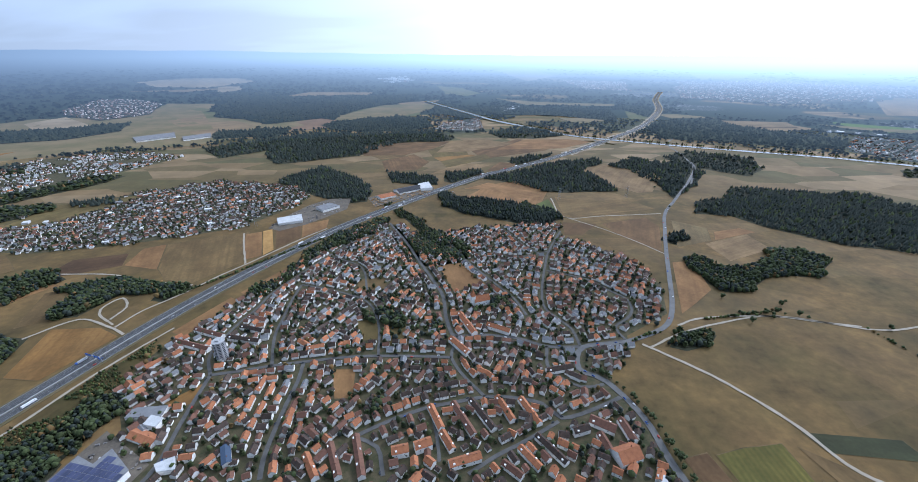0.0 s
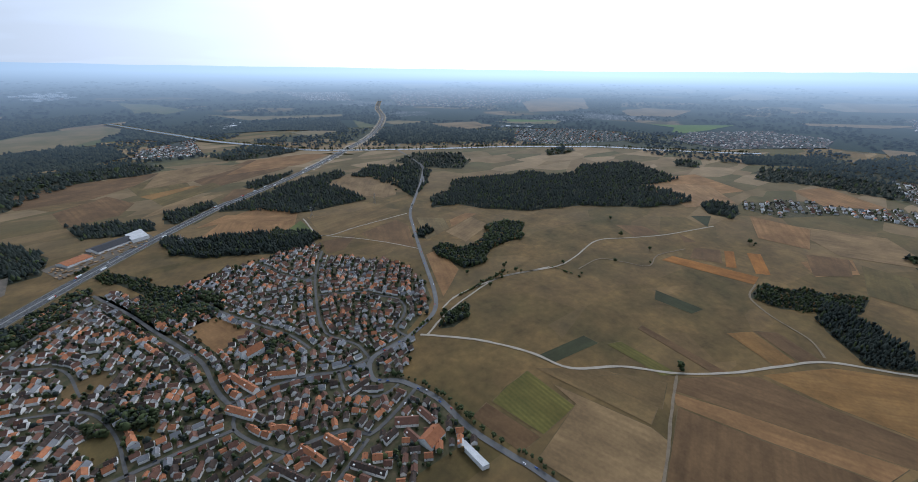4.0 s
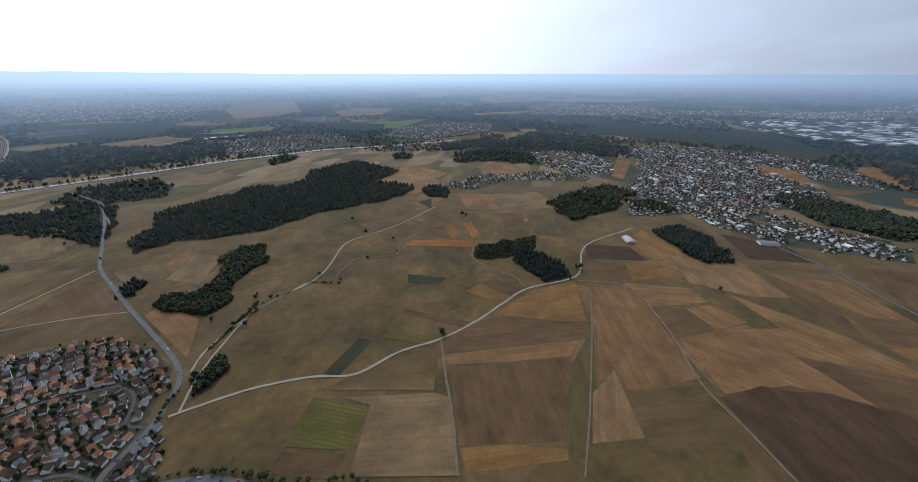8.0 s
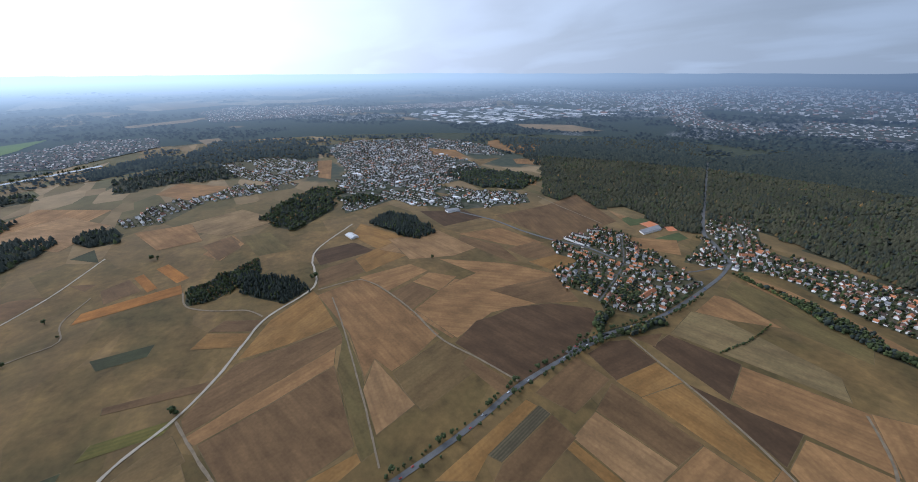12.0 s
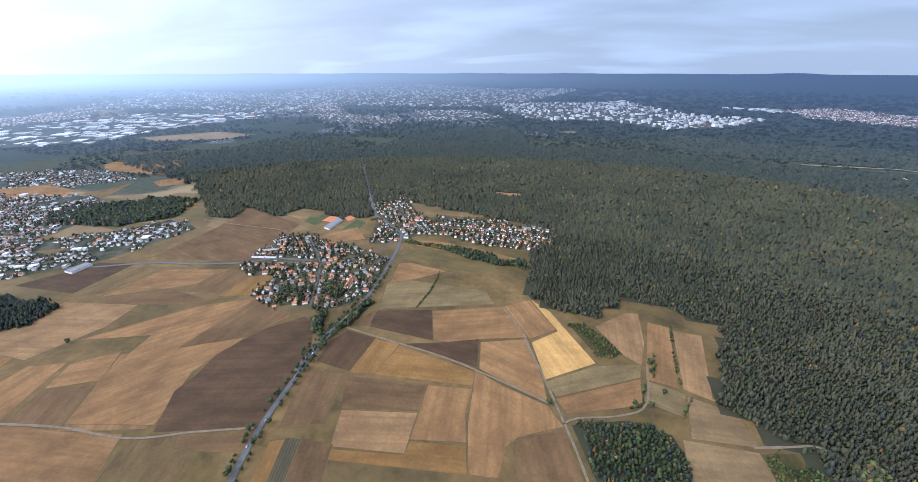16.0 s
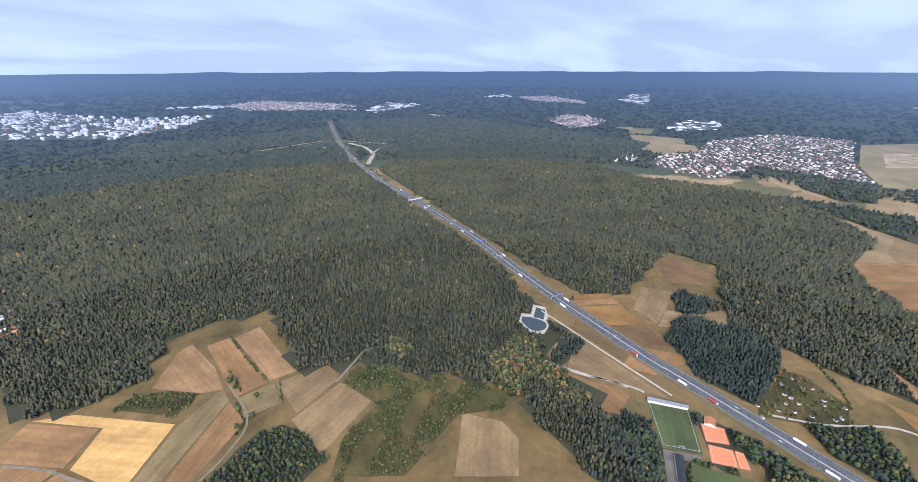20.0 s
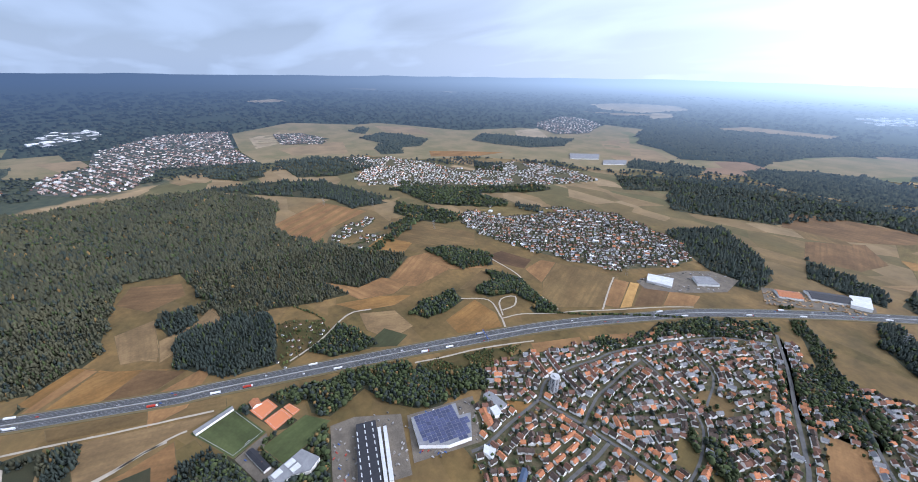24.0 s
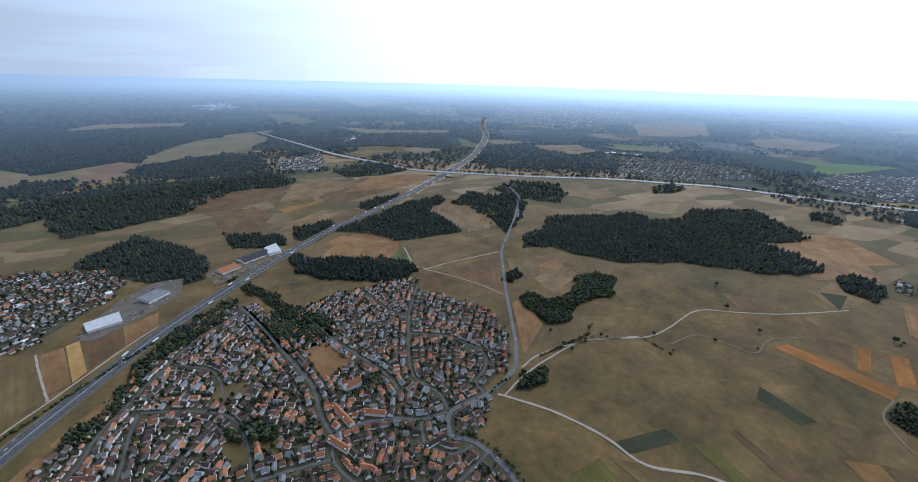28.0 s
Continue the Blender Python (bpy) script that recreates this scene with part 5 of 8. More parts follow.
area("hall_orange", (-402, 328), (-403, 343), (-365, 331), (-362, 322))
area("hall_cube", (-394, 346), (-393, 360), (-375, 356), (-375, 342))
area("hall_grey", (-426, 357), (-426, 373), (-384, 377), (-381, 360))
area("hall_club", (-541, -13), (-541, -2), (-493, 14), (-489, 2))
area("hall_school", (-475, 6), (-494, 58), (-465, 76), (-452, 58), (-459, 33), (-452, 19))
area("hall_nursery", (-417, -5), (-428, 11), (-418, 18), (-407, 2))
area("hall_white_three", (-344, 294), (-327, 304), (-316, 288), (-335, 285))
area("hall_blue", (-280, 314), (-273, 321), (-259, 298), (-269, 295))
area("hall_church", (181, 312), (208, 321), (207, 299), (178, 289))
area("hall_market", (216, 280), (224, 279), (228, 231), (219, 233))
area("hall_mill_white", (-148, 1376), (-112, 1405), (-93, 1332), (-131, 1317))
area("hall_mill_orange", (-276, 1255), (-232, 1290), (-212, 1257), (-256, 1216))
area("hall_mill_dark", (-223, 1322), (-148, 1376), (-135, 1328), (-204, 1280))
area("hall_grey_big", (-522, 1048), (-464, 1080), (-442, 1031), (-501, 1006))
area("hall_grey_small", (-441, 1139), (-409, 1178), (-371, 1152), (-408, 1107))
area("yard_logistics", (-523, 989), (-510, 1075), (-474, 1175), (-427, 1236), (-357, 1239), (-345, 1139), (-390, 1068), (-429, 1014), (-484, 970))
area("hall_farm", (1189, -210), (1209, -225), (1168, -236), (1148, -220))
area("hall_school_far", (802, -1082), (808, -1179), (780, -1161), (776, -1072))
area("hall_petrol", (1275, -593), (1275, -644), (1251, -646), (1246, -593))
area("pitch_tennis_one", (-629, 6), (-641, 37), (-612, 48), (-596, 19))
area("pitch_tennis_two", (-592, 22), (-604, 53), (-575, 64), (-561, 32))
area("pitch_tennis_three", (-605, 55), (-608, 66), (-582, 78), (-576, 65))
area("pond_square", (-758, -365), (-760, -342), (-724, -327), (-718, -350))
area("pond_round", (-704, -371), (-715, -351), (-716, -318), (-691, -308), (-673, -327), (-686, -361))
area("pond_rim", (-714, -379), (-725, -360), (-764, -377), (-772, -349), (-744, -326), (-724, -320), (-710, -306), (-678, -301), (-662, -322), (-680, -366))
area("yard_black", (-519, 109), (-515, 148), (-476, 217), (-367, 179), (-397, 73))
area("yard_solar", (-467, 224), (-439, 343), (-354, 298), (-382, 190))
area("car_park", (-540, -29), (-564, 20), (-551, 21), (-526, 2), (-489, 17), (-476, -5))
area("sawmill_yard", (-305, 1248), (-216, 1321), (-94, 1374), (-76, 1304), (-176, 1235), (-262, 1159))
area("allotment", (-735, 73), (-864, 103), (-873, 130), (-830, 194), (-770, 191), (-727, 124), (-705, 77))
area("edge_hamlet", (-1202, 402), (-1270, 500), (-1273, 582), (-1248, 574), (-1154, 465), (-1151, 416))
area("edge_hamlet_two", (-1260, 341), (-1320, 371), (-1407, 457), (-1427, 576), (-1370, 560), (-1274, 416))
area("hall_stand", (-629, -76), (-652, -17), (-645, -16), (-621, -73))
area("hall_hut", (-647, 8), (-650, 23), (-633, 26), (-628, 11))
area("pitch_tennis_four", (854, -1143), (855, -1196), (816, -1196), (810, -1140))
area("pitch_tennis_five", (796, -1193), (784, -1223), (752, -1205), (760, -1171))
area("church_village", (-163, 2661), (-111, 2915), (162, 3203), (161, 2658), (67, 2557))
area("north_far_town", (1956, 8061), (3021, 7625), (2348, 5718), (1823, 6040))
area("north_east_town", (3964, 7813), (6265, 7182), (6331, 5500), (5074, 4501), (4075, 5224), (3401, 6204))
area("canal_halls", (2356, 2613), (2550, 2401), (2470, 2319), (2296, 2518))
area("far_halls", (-1659, 8791), (-1213, 9746), (-1040, 7957), (-1363, 7558))
area("kiosk_halls", (330, 3878), (568, 4024), (568, 3721), (391, 3649))
area("white_village", (-3501, 3642), (-3872, 4495), (-3441, 4466), (-2979, 4142), (-2550, 3388), (-2679, 3038), (-3188, 3314))
area("mid_village", (-2652, 905), (-2545, 1164), (-2089, 1344), (-1864, 1432), (-1956, 1805), (-1622, 1965), (-1305, 1868), (-1384, 1598), (-1502, 1376), (-1627, 1158), (-1743, 958), (-1900, 777), (-2056, 744), (-2223, 882))
area("plain_hamlet", (-3586, 682), (-3717, 845), (-3479, 887), (-3386, 1040), (-3235, 947), (-3316, 813), (-3358, 677))
area("hall_trade_one", (-1912, 2344), (-1780, 2512), (-1674, 2364), (-1794, 2214))
area("hall_trade_two", (-1630, 2358), (-1538, 2484), (-1467, 2372), (-1556, 2252))
area("canal_far_halls", (-1446, 8450), (-1054, 9306), (-866, 7811), (-1190, 7415))
area("left_town", (-2567, -614), (-2903, -616), (-3115, -452), (-3641, -481), (-4379, -140), (-4396, 402), (-3359, 336), (-2761, 394), (-2793, 244), (-2832, 66), (-2871, -111), (-2419, -225), (-2412, -436))
area("left_town_halls", (-4284, -924), (-5035, -912), (-5129, -646), (-4553, -496), (-4091, -721))
area("west_hamlet", (-2442, -796), (-2874, -817), (-2645, -690))
area("west_town_small", (-4034, -1828), (-4811, -1929), (-4261, -1605), (-3993, -1624))
area("plain_village", (-3978, 732), (-3934, 972), (-3462, 1083), (-3428, 847), (-3675, 696))
area("hill_halls", (-7485, -2484), (-9654, -2935), (-9629, -2531), (-6980, -1865))
area("west_town", (-4087, -2093), (-4896, -2207), (-4493, -1600), (-4095, -1497), (-3624, -1571))
area("west_works", (-1958, -7072), (-2463, -7162), (-2752, -7061), (-2441, -6445))
area("west_rows", (-2840, -6946), (-3475, -7367), (-4046, -5681), (-3821, -5042), (-2902, -5420), (-2432, -5715))
area("west_halls", (-3575, -4575), (-4683, -5321), (-4857, -4657), (-3473, -4218))
area("far_works", (-6716, -4956), (-8088, -5212), (-7219, -4541))
area("far_row", (-7275, -4470), (-7930, -4114), (-6989, -2929), (-6490, -2639), (-6446, -3593))
area("west_blocks", (-794, -4605), (-1116, -5457), (-1590, -5521), (-1980, -5408), (-1562, -4774), (-906, -4268), (-678, -4027))
area("city", (5080, -5674), (7281, -8910), (8917, -14845), (6639, -15994), (4350, -14132), (2222, -12405), (683, -13455), (234, -12470), (883, -7641), (1186, -6169), (1723, -5917), (2503, -5606), (3440, -5712), (3347, -4575), (3754, -4142))
area("city_edge", (2181, -5126), (1471, -5452), (853, -4674), (1224, -4160), (1729, -4029))
area("blocks", (1336, -6585), (514, -7103), (-767, -7719), (-885, -6691), (-1422, -5410), (-1763, -5044), (-1204, -4351), (-624, -4247), (-226, -4725), (422, -4474), (943, -5179))
area("south_halls", (-183, -7459), (-629, -8087), (-695, -6962))
area("west_ribbon", (-2480, -6772), (-3372, -7001), (-3424, -6023), (-3474, -5126), (-3573, -4541), (-3311, -4875), (-2838, -5365))
area("ribbon_halls", (-2098, -6937), (-2653, -7262), (-2480, -6772))
area("logistics", (4552, -1558), (5087, -2197), (5203, -3698), (4218, -4011), (3976, -4390), (3504, -3784), (3613, -2774), (3425, -2030), (3716, -1691))
area("logistics_town", (5798, -2352), (6798, -4285), (5276, -3170), (5205, -2302))
area("red_city", (4262, -5612), (3639, -5498), (2717, -4418), (1870, -4166), (1845, -3694), (2559, -3614))
area("far_blocks", (-188, -6756), (-487, -6647), (-464, -6196), (-225, -6124))
area("town_b", (2181, -423), (2571, -576), (2866, -928), (2928, -1165), (2692, -1349), (2430, -1451), (2073, -1374), (2202, -1167), (2408, -1116), (2473, -1018), (2237, -958), (1972, -1037), (1797, -1055), (1793, -1004), (1646, -832), (1627, -689), (1423, -882), (1388, -988), (1282, -952), (1264, -854), (1917, -357))
area("town_a", (2547, 207), (2615, -88), (2345, -283), (2058, -247), (1962, -58), (2158, 117))
area("town_strip", (1639, 481), (1839, 388), (2009, 112), (1939, -143), (1857, -115), (1792, 218), (1573, 343), (1584, 422))
area("town_c", (1892, -314), (2072, -393), (2878, -416), (3026, -646), (2901, -1114), (2523, -1039), (1936, -1099), (1703, -1000), (1781, -890), (1683, -751), (1625, -661), (1448, -653), (1447, -775), (1321, -995), (1217, -944), (1257, -681), (1397, -498), (1498, -473), (1440, -344), (1409, -249))
area("far_ribbon", (5947, 607), (6835, 259), (6498, -273), (6242, -1196), (5505, -992), (4829, -192), (4745, 384))
area("city_suburb", (6808, -3793), (10221, -7797), (8099, -8075), (5401, -8066), (3140, -4792), (3414, -4592), (3992, -4325), (5381, -4394))
area("canal_town", (1927, 1939), (2299, 2322), (2639, 2107), (2822, 1782), (2627, 1489), (2371, 1573), (2045, 1686))
area("canal_town_north", (2807, 1332), (3288, 1430), (3855, 1111), (3770, 692), (3329, 610), (2779, 972))
area("north_row", (5226, 385), (5714, -302), (5948, -1326), (6167, -2304), (6096, -3519), (5392, -2851), (5330, -1352), (4818, -263))
area("valley_town", (6129, 8539), (5836, 6166), (4415, 4309), (3271, 4093), (2498, 4676), (3268, 6432))


def swell(poly, by):
    p = np.array(poly, float)
    c = p.mean(0)
    return [tuple(c + (q - c) * (1 + by / (np.hypot(*(q - c)) + 1e-6))) for q in p]


# ground kept free of woods
CLEAR = [swell(q, 7) for k, q in AREA.items() if k.startswith(("hall_", "pitch_", "pond_rim", "yard_", "car_park", "sawmill", "allotment", "edge_hamlet"))] + [swell(q, 4) for q, k in zip(PLOTS, PLOT_KINDS) if k == "turf"]
# leaf colour of distant woods, with a haze glow painted in
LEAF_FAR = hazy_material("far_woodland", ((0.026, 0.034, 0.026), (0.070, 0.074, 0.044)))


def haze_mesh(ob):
    """Gives a mesh of the far country its share of painted haze, by its true distance."""
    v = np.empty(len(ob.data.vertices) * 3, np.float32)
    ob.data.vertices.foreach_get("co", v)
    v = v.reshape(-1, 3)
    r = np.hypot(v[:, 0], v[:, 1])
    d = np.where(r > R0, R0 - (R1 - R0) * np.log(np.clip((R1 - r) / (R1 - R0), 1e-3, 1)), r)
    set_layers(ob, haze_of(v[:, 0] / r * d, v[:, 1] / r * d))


GROWN = []
count = [0]
low = [0.012]


def wood(kind, *pts, holes=()):
    shape, mats, picks, words = WOODS[kind]
    GROWN.append(list(pts))
    count[0] += 1
    rng = np.random.default_rng(count[0])
    c = np.array(pts, float)
    low[0] += 0.0005
    if np.hypot(c[:, 0], c[:, 1]).max() < 2950:
        floor_ = sheet_object("forest_floor", [(float(x), float(y), low[0]) for x, y in pts], [tuple(range(len(pts)))], M["floor_litter"])
        if floor_.data.polygons[0].normal.z < 0:
            floor_.data.flip_normals()
    else:
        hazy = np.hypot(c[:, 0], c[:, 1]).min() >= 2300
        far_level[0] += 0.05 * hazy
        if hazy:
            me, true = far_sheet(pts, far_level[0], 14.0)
            # far floors take the same leaf colour and painted haze as the crowns
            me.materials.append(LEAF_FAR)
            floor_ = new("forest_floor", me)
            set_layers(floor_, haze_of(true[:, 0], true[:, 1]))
        else:
            cell = 45.0
            gx, gy = np.meshgrid(np.arange(c[:, 0].min(), c[:, 0].max(), cell), np.arange(c[:, 1].min(), c[:, 1].max(), cell))
            gx, gy = gx.ravel(), gy.ravel()
            k = inside(gx, gy, list(pts))
            gx, gy = gx[k], gy[k]
            v = np.concatenate([np.stack(far(gx + a * cell / 2, gy + b * cell / 2, np.where(np.hypot(gx, gy) > 2900, 4.0, low[0] + 0.25))[:3], 1) for a, b in ((-1, -1), (1, -1), (1, 1), (-1, 1))])
            m = len(gx)
            floor_ = sheet_object("forest_floor", v.tolist(), [(i, i + m, i + 2 * m, i + 3 * m) for i in range(m)], M["floor_litter"])
    tagged(floor_, "dark needle-covered forest floor", "ground", kind="structure")
    d = np.hypot(*c.mean(0))
    gap = 5.6 if d < 1300 else 7.2 if d < 2000 else 10.5 if d < 4500 else 20
    if kind == "big":
        gap = 6.0
    x, y = scatter(pts, gap, rng, AVOID)
    for plot in PLOTS:
        if kind == "big" and len(x):
            open_ = ~inside(x, y, plot)
            x, y = x[open_], y[open_]
    for h in holes:
        out = ~inside(x, y, list(h))
        x, y = x[out], y[out]
    for plot in CLEAR:
        if len(x):
            open_ = ~inside(x, y, plot)
            x, y = x[open_], y[open_]
    dd = np.hypot(x, y)
    thin = rng.random(len(x)) < np.clip(950 / np.maximum(dd, 1), 0, 1) ** (1.35 if d < 4500 else 0.8)
    x, y, dd = x[thin], y[thin], dd[thin]
    grown = np.sin(x / 37 + 1.7 * np.sin(y / 53)) * np.cos(y / 41 + 1.3 * np.sin(x / 67))
    size = (13.0 if kind != "garden" else 8.5) * (1 + 0.2 * grown) * (0.75 + 0.5 * rng.random(len(x))) * np.clip(dd / 950, 1, 6) ** 0.22
    spread = np.clip(dd / 950, 1, 6) ** 0.62
    broad = rng.random(len(x)) < {"autumn": 0.9, "fir": 0.08, "dark": 0.12, "mix": 0.85, "garden": 0.85, "big": 0.16}[kind]
    for sel, name, shape_, shrink in ((broad, "broadleaf_trees", "round", 0.8), (~broad, "conifer_trees", "fir", 1.0)):
        for close in (True, False):
            m = sel & ((dd < 1250) == close)
            if m.any() and not close:
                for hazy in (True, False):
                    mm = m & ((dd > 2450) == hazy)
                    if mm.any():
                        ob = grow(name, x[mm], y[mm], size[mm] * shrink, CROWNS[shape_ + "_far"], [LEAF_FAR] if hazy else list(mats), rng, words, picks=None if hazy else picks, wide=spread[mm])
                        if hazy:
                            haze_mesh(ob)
            elif m.any():
                grow(name, x[m], y[m], size[m] * shrink, CROWNS[shape_ if close else shape_ + "_far"], list(mats), rng, words, picks=picks, wide=spread[m])


wood("mix", (509, 787), (541, 817), (583, 777), (637, 757), (774, 854), (836, 824), (853, 790), (752, 717), (669, 729), (571, 660), (528, 660), (506, 707))
wood("fir", (982, 101), (1042, 80), (1028, 41), (920, -57), (891, -58), (850, 1), (916, 69))
wood("garden", (934, 203), (1011, 208), (1131, 45), (1040, 42), (982, 101), (936, 143))
wood("dark", (782, 1110), (837, 991), (948, 876), (1143, 808), (1333, 649), (1497, 585), (1575, 630), (1588, 833), (1670, 785), (1799, 785), (1958, 1100), (1672, 1206), (1511, 1125), (1312, 1193), (1162, 1308), (971, 1350))
wood("dark", (1523, 570), (1611, 512), (1523, 433), (1438, 430), (1431, 498))
wood("mix", (1476, 36), (1645, -41), (1723, -146), (1692, -248), (1470, -221), (1408, -156), (1309, -68), (1369, -13))
wood("fir", (1272, -303), (1352, -396), (1261, -465), (1155, -477), (1094, -485), (1058, -404), (1110, -375))
wood("mix", (365, 528), (410, 549), (431, 527), (405, 501), (360, 488), (338, 498))
wood("dark", (-74, 1313), (18, 1245), (102, 1218), (189, 1174), (299, 1109), (297, 1054), (251, 1016), (188, 1006), (96, 1060), (3, 1106), (-44, 1165))
wood("dark", (644, 1662), (796, 1813), (912, 1721), (1022, 1685), (989, 1547), (860, 1380), (709, 1228), (729, 1388), (703, 1597))
wood("dark", (88, 1478), (210, 1568), (445, 1730), (641, 1810), (635, 1712), (519, 1616), (557, 1313), (350, 1297), (273, 1324), (225, 1399))
wood("dark", (-691, 1442), (-582, 1655), (-419, 1514), (-301, 1329), (-299, 1208), (-357, 1191), (-496, 1275))
wood("dark", (-298, 1584), (-176, 1541), (-95, 1482), (-75, 1393), (-150, 1393), (-252, 1430))
wood("dark", (-54, 1559), (101, 1606), (112, 1501), (20, 1386), (-56, 1440))
wood("dark", (946, 1821), (1137, 1948), (1355, 1815), (1270, 1606), (1133, 1500), (997, 1641))
wood("dark", (771, 1207), (951, 1241), (1375, 1271), (1391, 1186), (1294, 1123), (927, 1064), (702, 1091))
wood("dark", (216, 1764), (339, 1862), (459, 1893), (380, 1799), (251, 1668))
wood("garden", (-272, 1236), (-203, 1174), (-122, 1076), (-50, 930), (-20, 862), (-46, 862), (-98, 947), (-150, 1047), (-216, 1143))
wood("mix", (-123, 948), (-62, 961), (-12, 911), (26, 852), (-7, 809), (-47, 801), (-80, 843))
wood("mix", (-738, 574), (-771, 684), (-718, 720), (-628, 706), (-592, 663), (-668, 656), (-688, 582))
wood("mix", (-592, 635), (-605, 694), (-562, 697), (-540, 684), (-567, 629))
wood("mix", (-744, 376), (-775, 450), (-761, 527), (-716, 523), (-694, 452), (-698, 399))
wood("mix", (-686, 170), (-734, 134), (-792, 215), (-737, 252), (-664, 263))
wood("mix", (-550, -12), (-555, 21), (-537, 75), (-503, 105), (-462, 111), (-423, 99), (-422, 47), (-462, -43), (-514, -79), (-556, -69))
wood("fir", (-531, -120), (-577, -103), (-578, -77), (-563, -42), (-522, -20), (-458, 22), (-442, 2), (-489, -104))
wood("mix", (-626, 96), (-629, 188), (-590, 269), (-554, 289), (-487, 289), (-457, 319), (-470, 247), (-510, 210), (-567, 189), (-539, 115), (-565, 92))
wood("mix", (-457, 319), (-507, 313), (-549, 299), (-495, 356), (-450, 364))
wood("fir", (-824, -89), (-898, -102), (-954, -51), (-960, 29), (-914, 99), (-813, 88), (-726, 84), (-737, 5), (-769, -48))
wood("fir", (-1014, -123), (-1076, -124), (-1042, -48), (-979, -44), (-949, -102))
wood("fir", (-668, -261), (-700, -253), (-706, -231), (-659, -220), (-599, -229), (-614, -252))
wood("dark", (-1157, 1250), (-1248, 1191), (-1163, 1146), (-1089, 1198))
wood("garden", (-53, -489), (-136, -524), (-199, -515), (-216, -469), (-206, -406), (-95, -391))
wood("big", (1272, -1053), (1122, -1071), (1013, -1153), (835, -1143), (698, -1248), (873, -1518), (1447, -2421), (1991, -2140), (2265, -1798), (1552, -1256))
wood("big", (803, -1411), (768, -1407), (632, -1446), (44, -1313), (99, -1051), (49, -838), (-18, -802), (-85, -792), (-136, -873), (-162, -913), (-357, -846), (-315, -733), (-283, -605), (-326, -575), (-389, -519), (-375, -557), (-406, -444), (-455, -361), (-502, -281), (-495, -242), (-502, -212), (-505, -141), (-528, -93), (-556, -104), (-575, -141), (-595, -182), (-594, -232), (-621, -277), (-697, -239), (-735, -340), (-895, -576), (-1087, -1092), (-1566, -2133), (-1743, -2646), (-1507, -2641), (-413, -2944), (1217, -2837))
wood("big", (-887, -311), (-953, -516), (-1209, -1179), (-1426, -1741), (-1951, -2008), (-2540, -1460), (-2174, -557), (-2240, -167), (-2215, 70), (-1836, 312), (-1493, 226), (-1589, 249), (-1526, 226), (-1375, 269), (-1179, 415), (-1028, 529), (-909, 390), (-903, 313), (-916, 193), (-969, 30), (-939, 111), (-952, 15), (-1048, -62), (-1061, -18), (-1280, -72), (-1295, -200), (-1184, -214), (-951, -224), (-841, -316), (-833, -324))
wood("dark", (-2255, 67), (-2223, 375), (-2118, 588), (-1824, 701), (-1610, 766), (-1659, 630), (-2193, 62))
wood("mix", (1645, -947), (1723, -1163), (1490, -1208), (1384, -1000), (1487, -916))
wood("dark", (2760, -1704), (2389, -2071), (1976, -2757), (1723, -2821), (1440, -2388), (1771, -2026), (1757, -1375), (2393, -1555))
wood("big", (1405, -2458), (1277, -3264), (795, -3799), (512, -3708), (333, -2721), (582, -2244), (835, -1542))
wood("dark", (-785, -3816), (-1216, -3560), (-2297, -3523), (-1854, -2796), (-1313, -2896), (-685, -2944), (-516, -3299))
wood("dark", (-2600, -3778), (-3657, -3253), (-3536, -1978), (-3305, -803), (-2519, -741), (-2406, -1340), (-1852, -1853), (-1675, -2179))
wood("mix", (-1866, 946), (-1708, 1057), (-1288, 1191), (-1241, 1114), (-1339, 986), (-1450, 867), (-1712, 851))
wood("mix", (-1558, 755), (-1425, 829), (-1274, 908), (-1199, 862), (-1217, 781), (-1287, 728), (-1429, 675))
wood("mix", (-1003, 688), (-902, 757), (-828, 716), (-855, 619), (-1046, 595))
wood("mix", (-802, 669), (-746, 722), (-637, 708), (-601, 680), (-717, 629))
wood("mix", (474, -566), (504, -628), (542, -653), (516, -654), (455, -574))
wood("mix", (452, -589), (443, -651), (426, -722), (408, -701), (418, -619), (431, -566))
wood("mix", (435, -1038), (358, -1070), (271, -1065), (149, -1022), (54, -1033), (75, -1000), (198, -986), (338, -1042))
wood("mix", (-176, 594), (-128, 603), (-94, 574), (-97, 537), (-124, 545), (-151, 560))
wood("mix", (60, 630), (91, 646), (111, 611), (77, 585), (62, 594))
wood("mix", (-69, 895), (22, 847), (21, 789), (-31, 818), (-64, 818))
wood("mix", (-132, 895), (-106, 947), (-63, 911), (-77, 818), (-101, 832))
wood("mix", (-63, 561), (-34, 577), (-27, 530), (-50, 522))
wood("mix", (-142, 395), (-110, 385), (-97, 353), (-125, 366))
wood("mix", (-572, 304), (-515, 329), (-455, 299), (-450, 264), (-523, 255))
wood("mix", (-515, 379), (-479, 404), (-438, 384), (-450, 353), (-482, 351))
wood("mix", (-646, -8), (-648, 80), (-603, 95), (-599, 51), (-549, 75), (-559, 36))
wood("mix", (574, -734), (542, -779), (495, -738), (517, -696))
wood("mix", (664, -699), (592, -721), (565, -666), (609, -651))
wood("mix", (-1164, 390), (-1384, 736), (-1325, 783), (-1153, 528), (-1100, 424))
wood("dark", (512, 906), (591, 959), (603, 922), (540, 875))
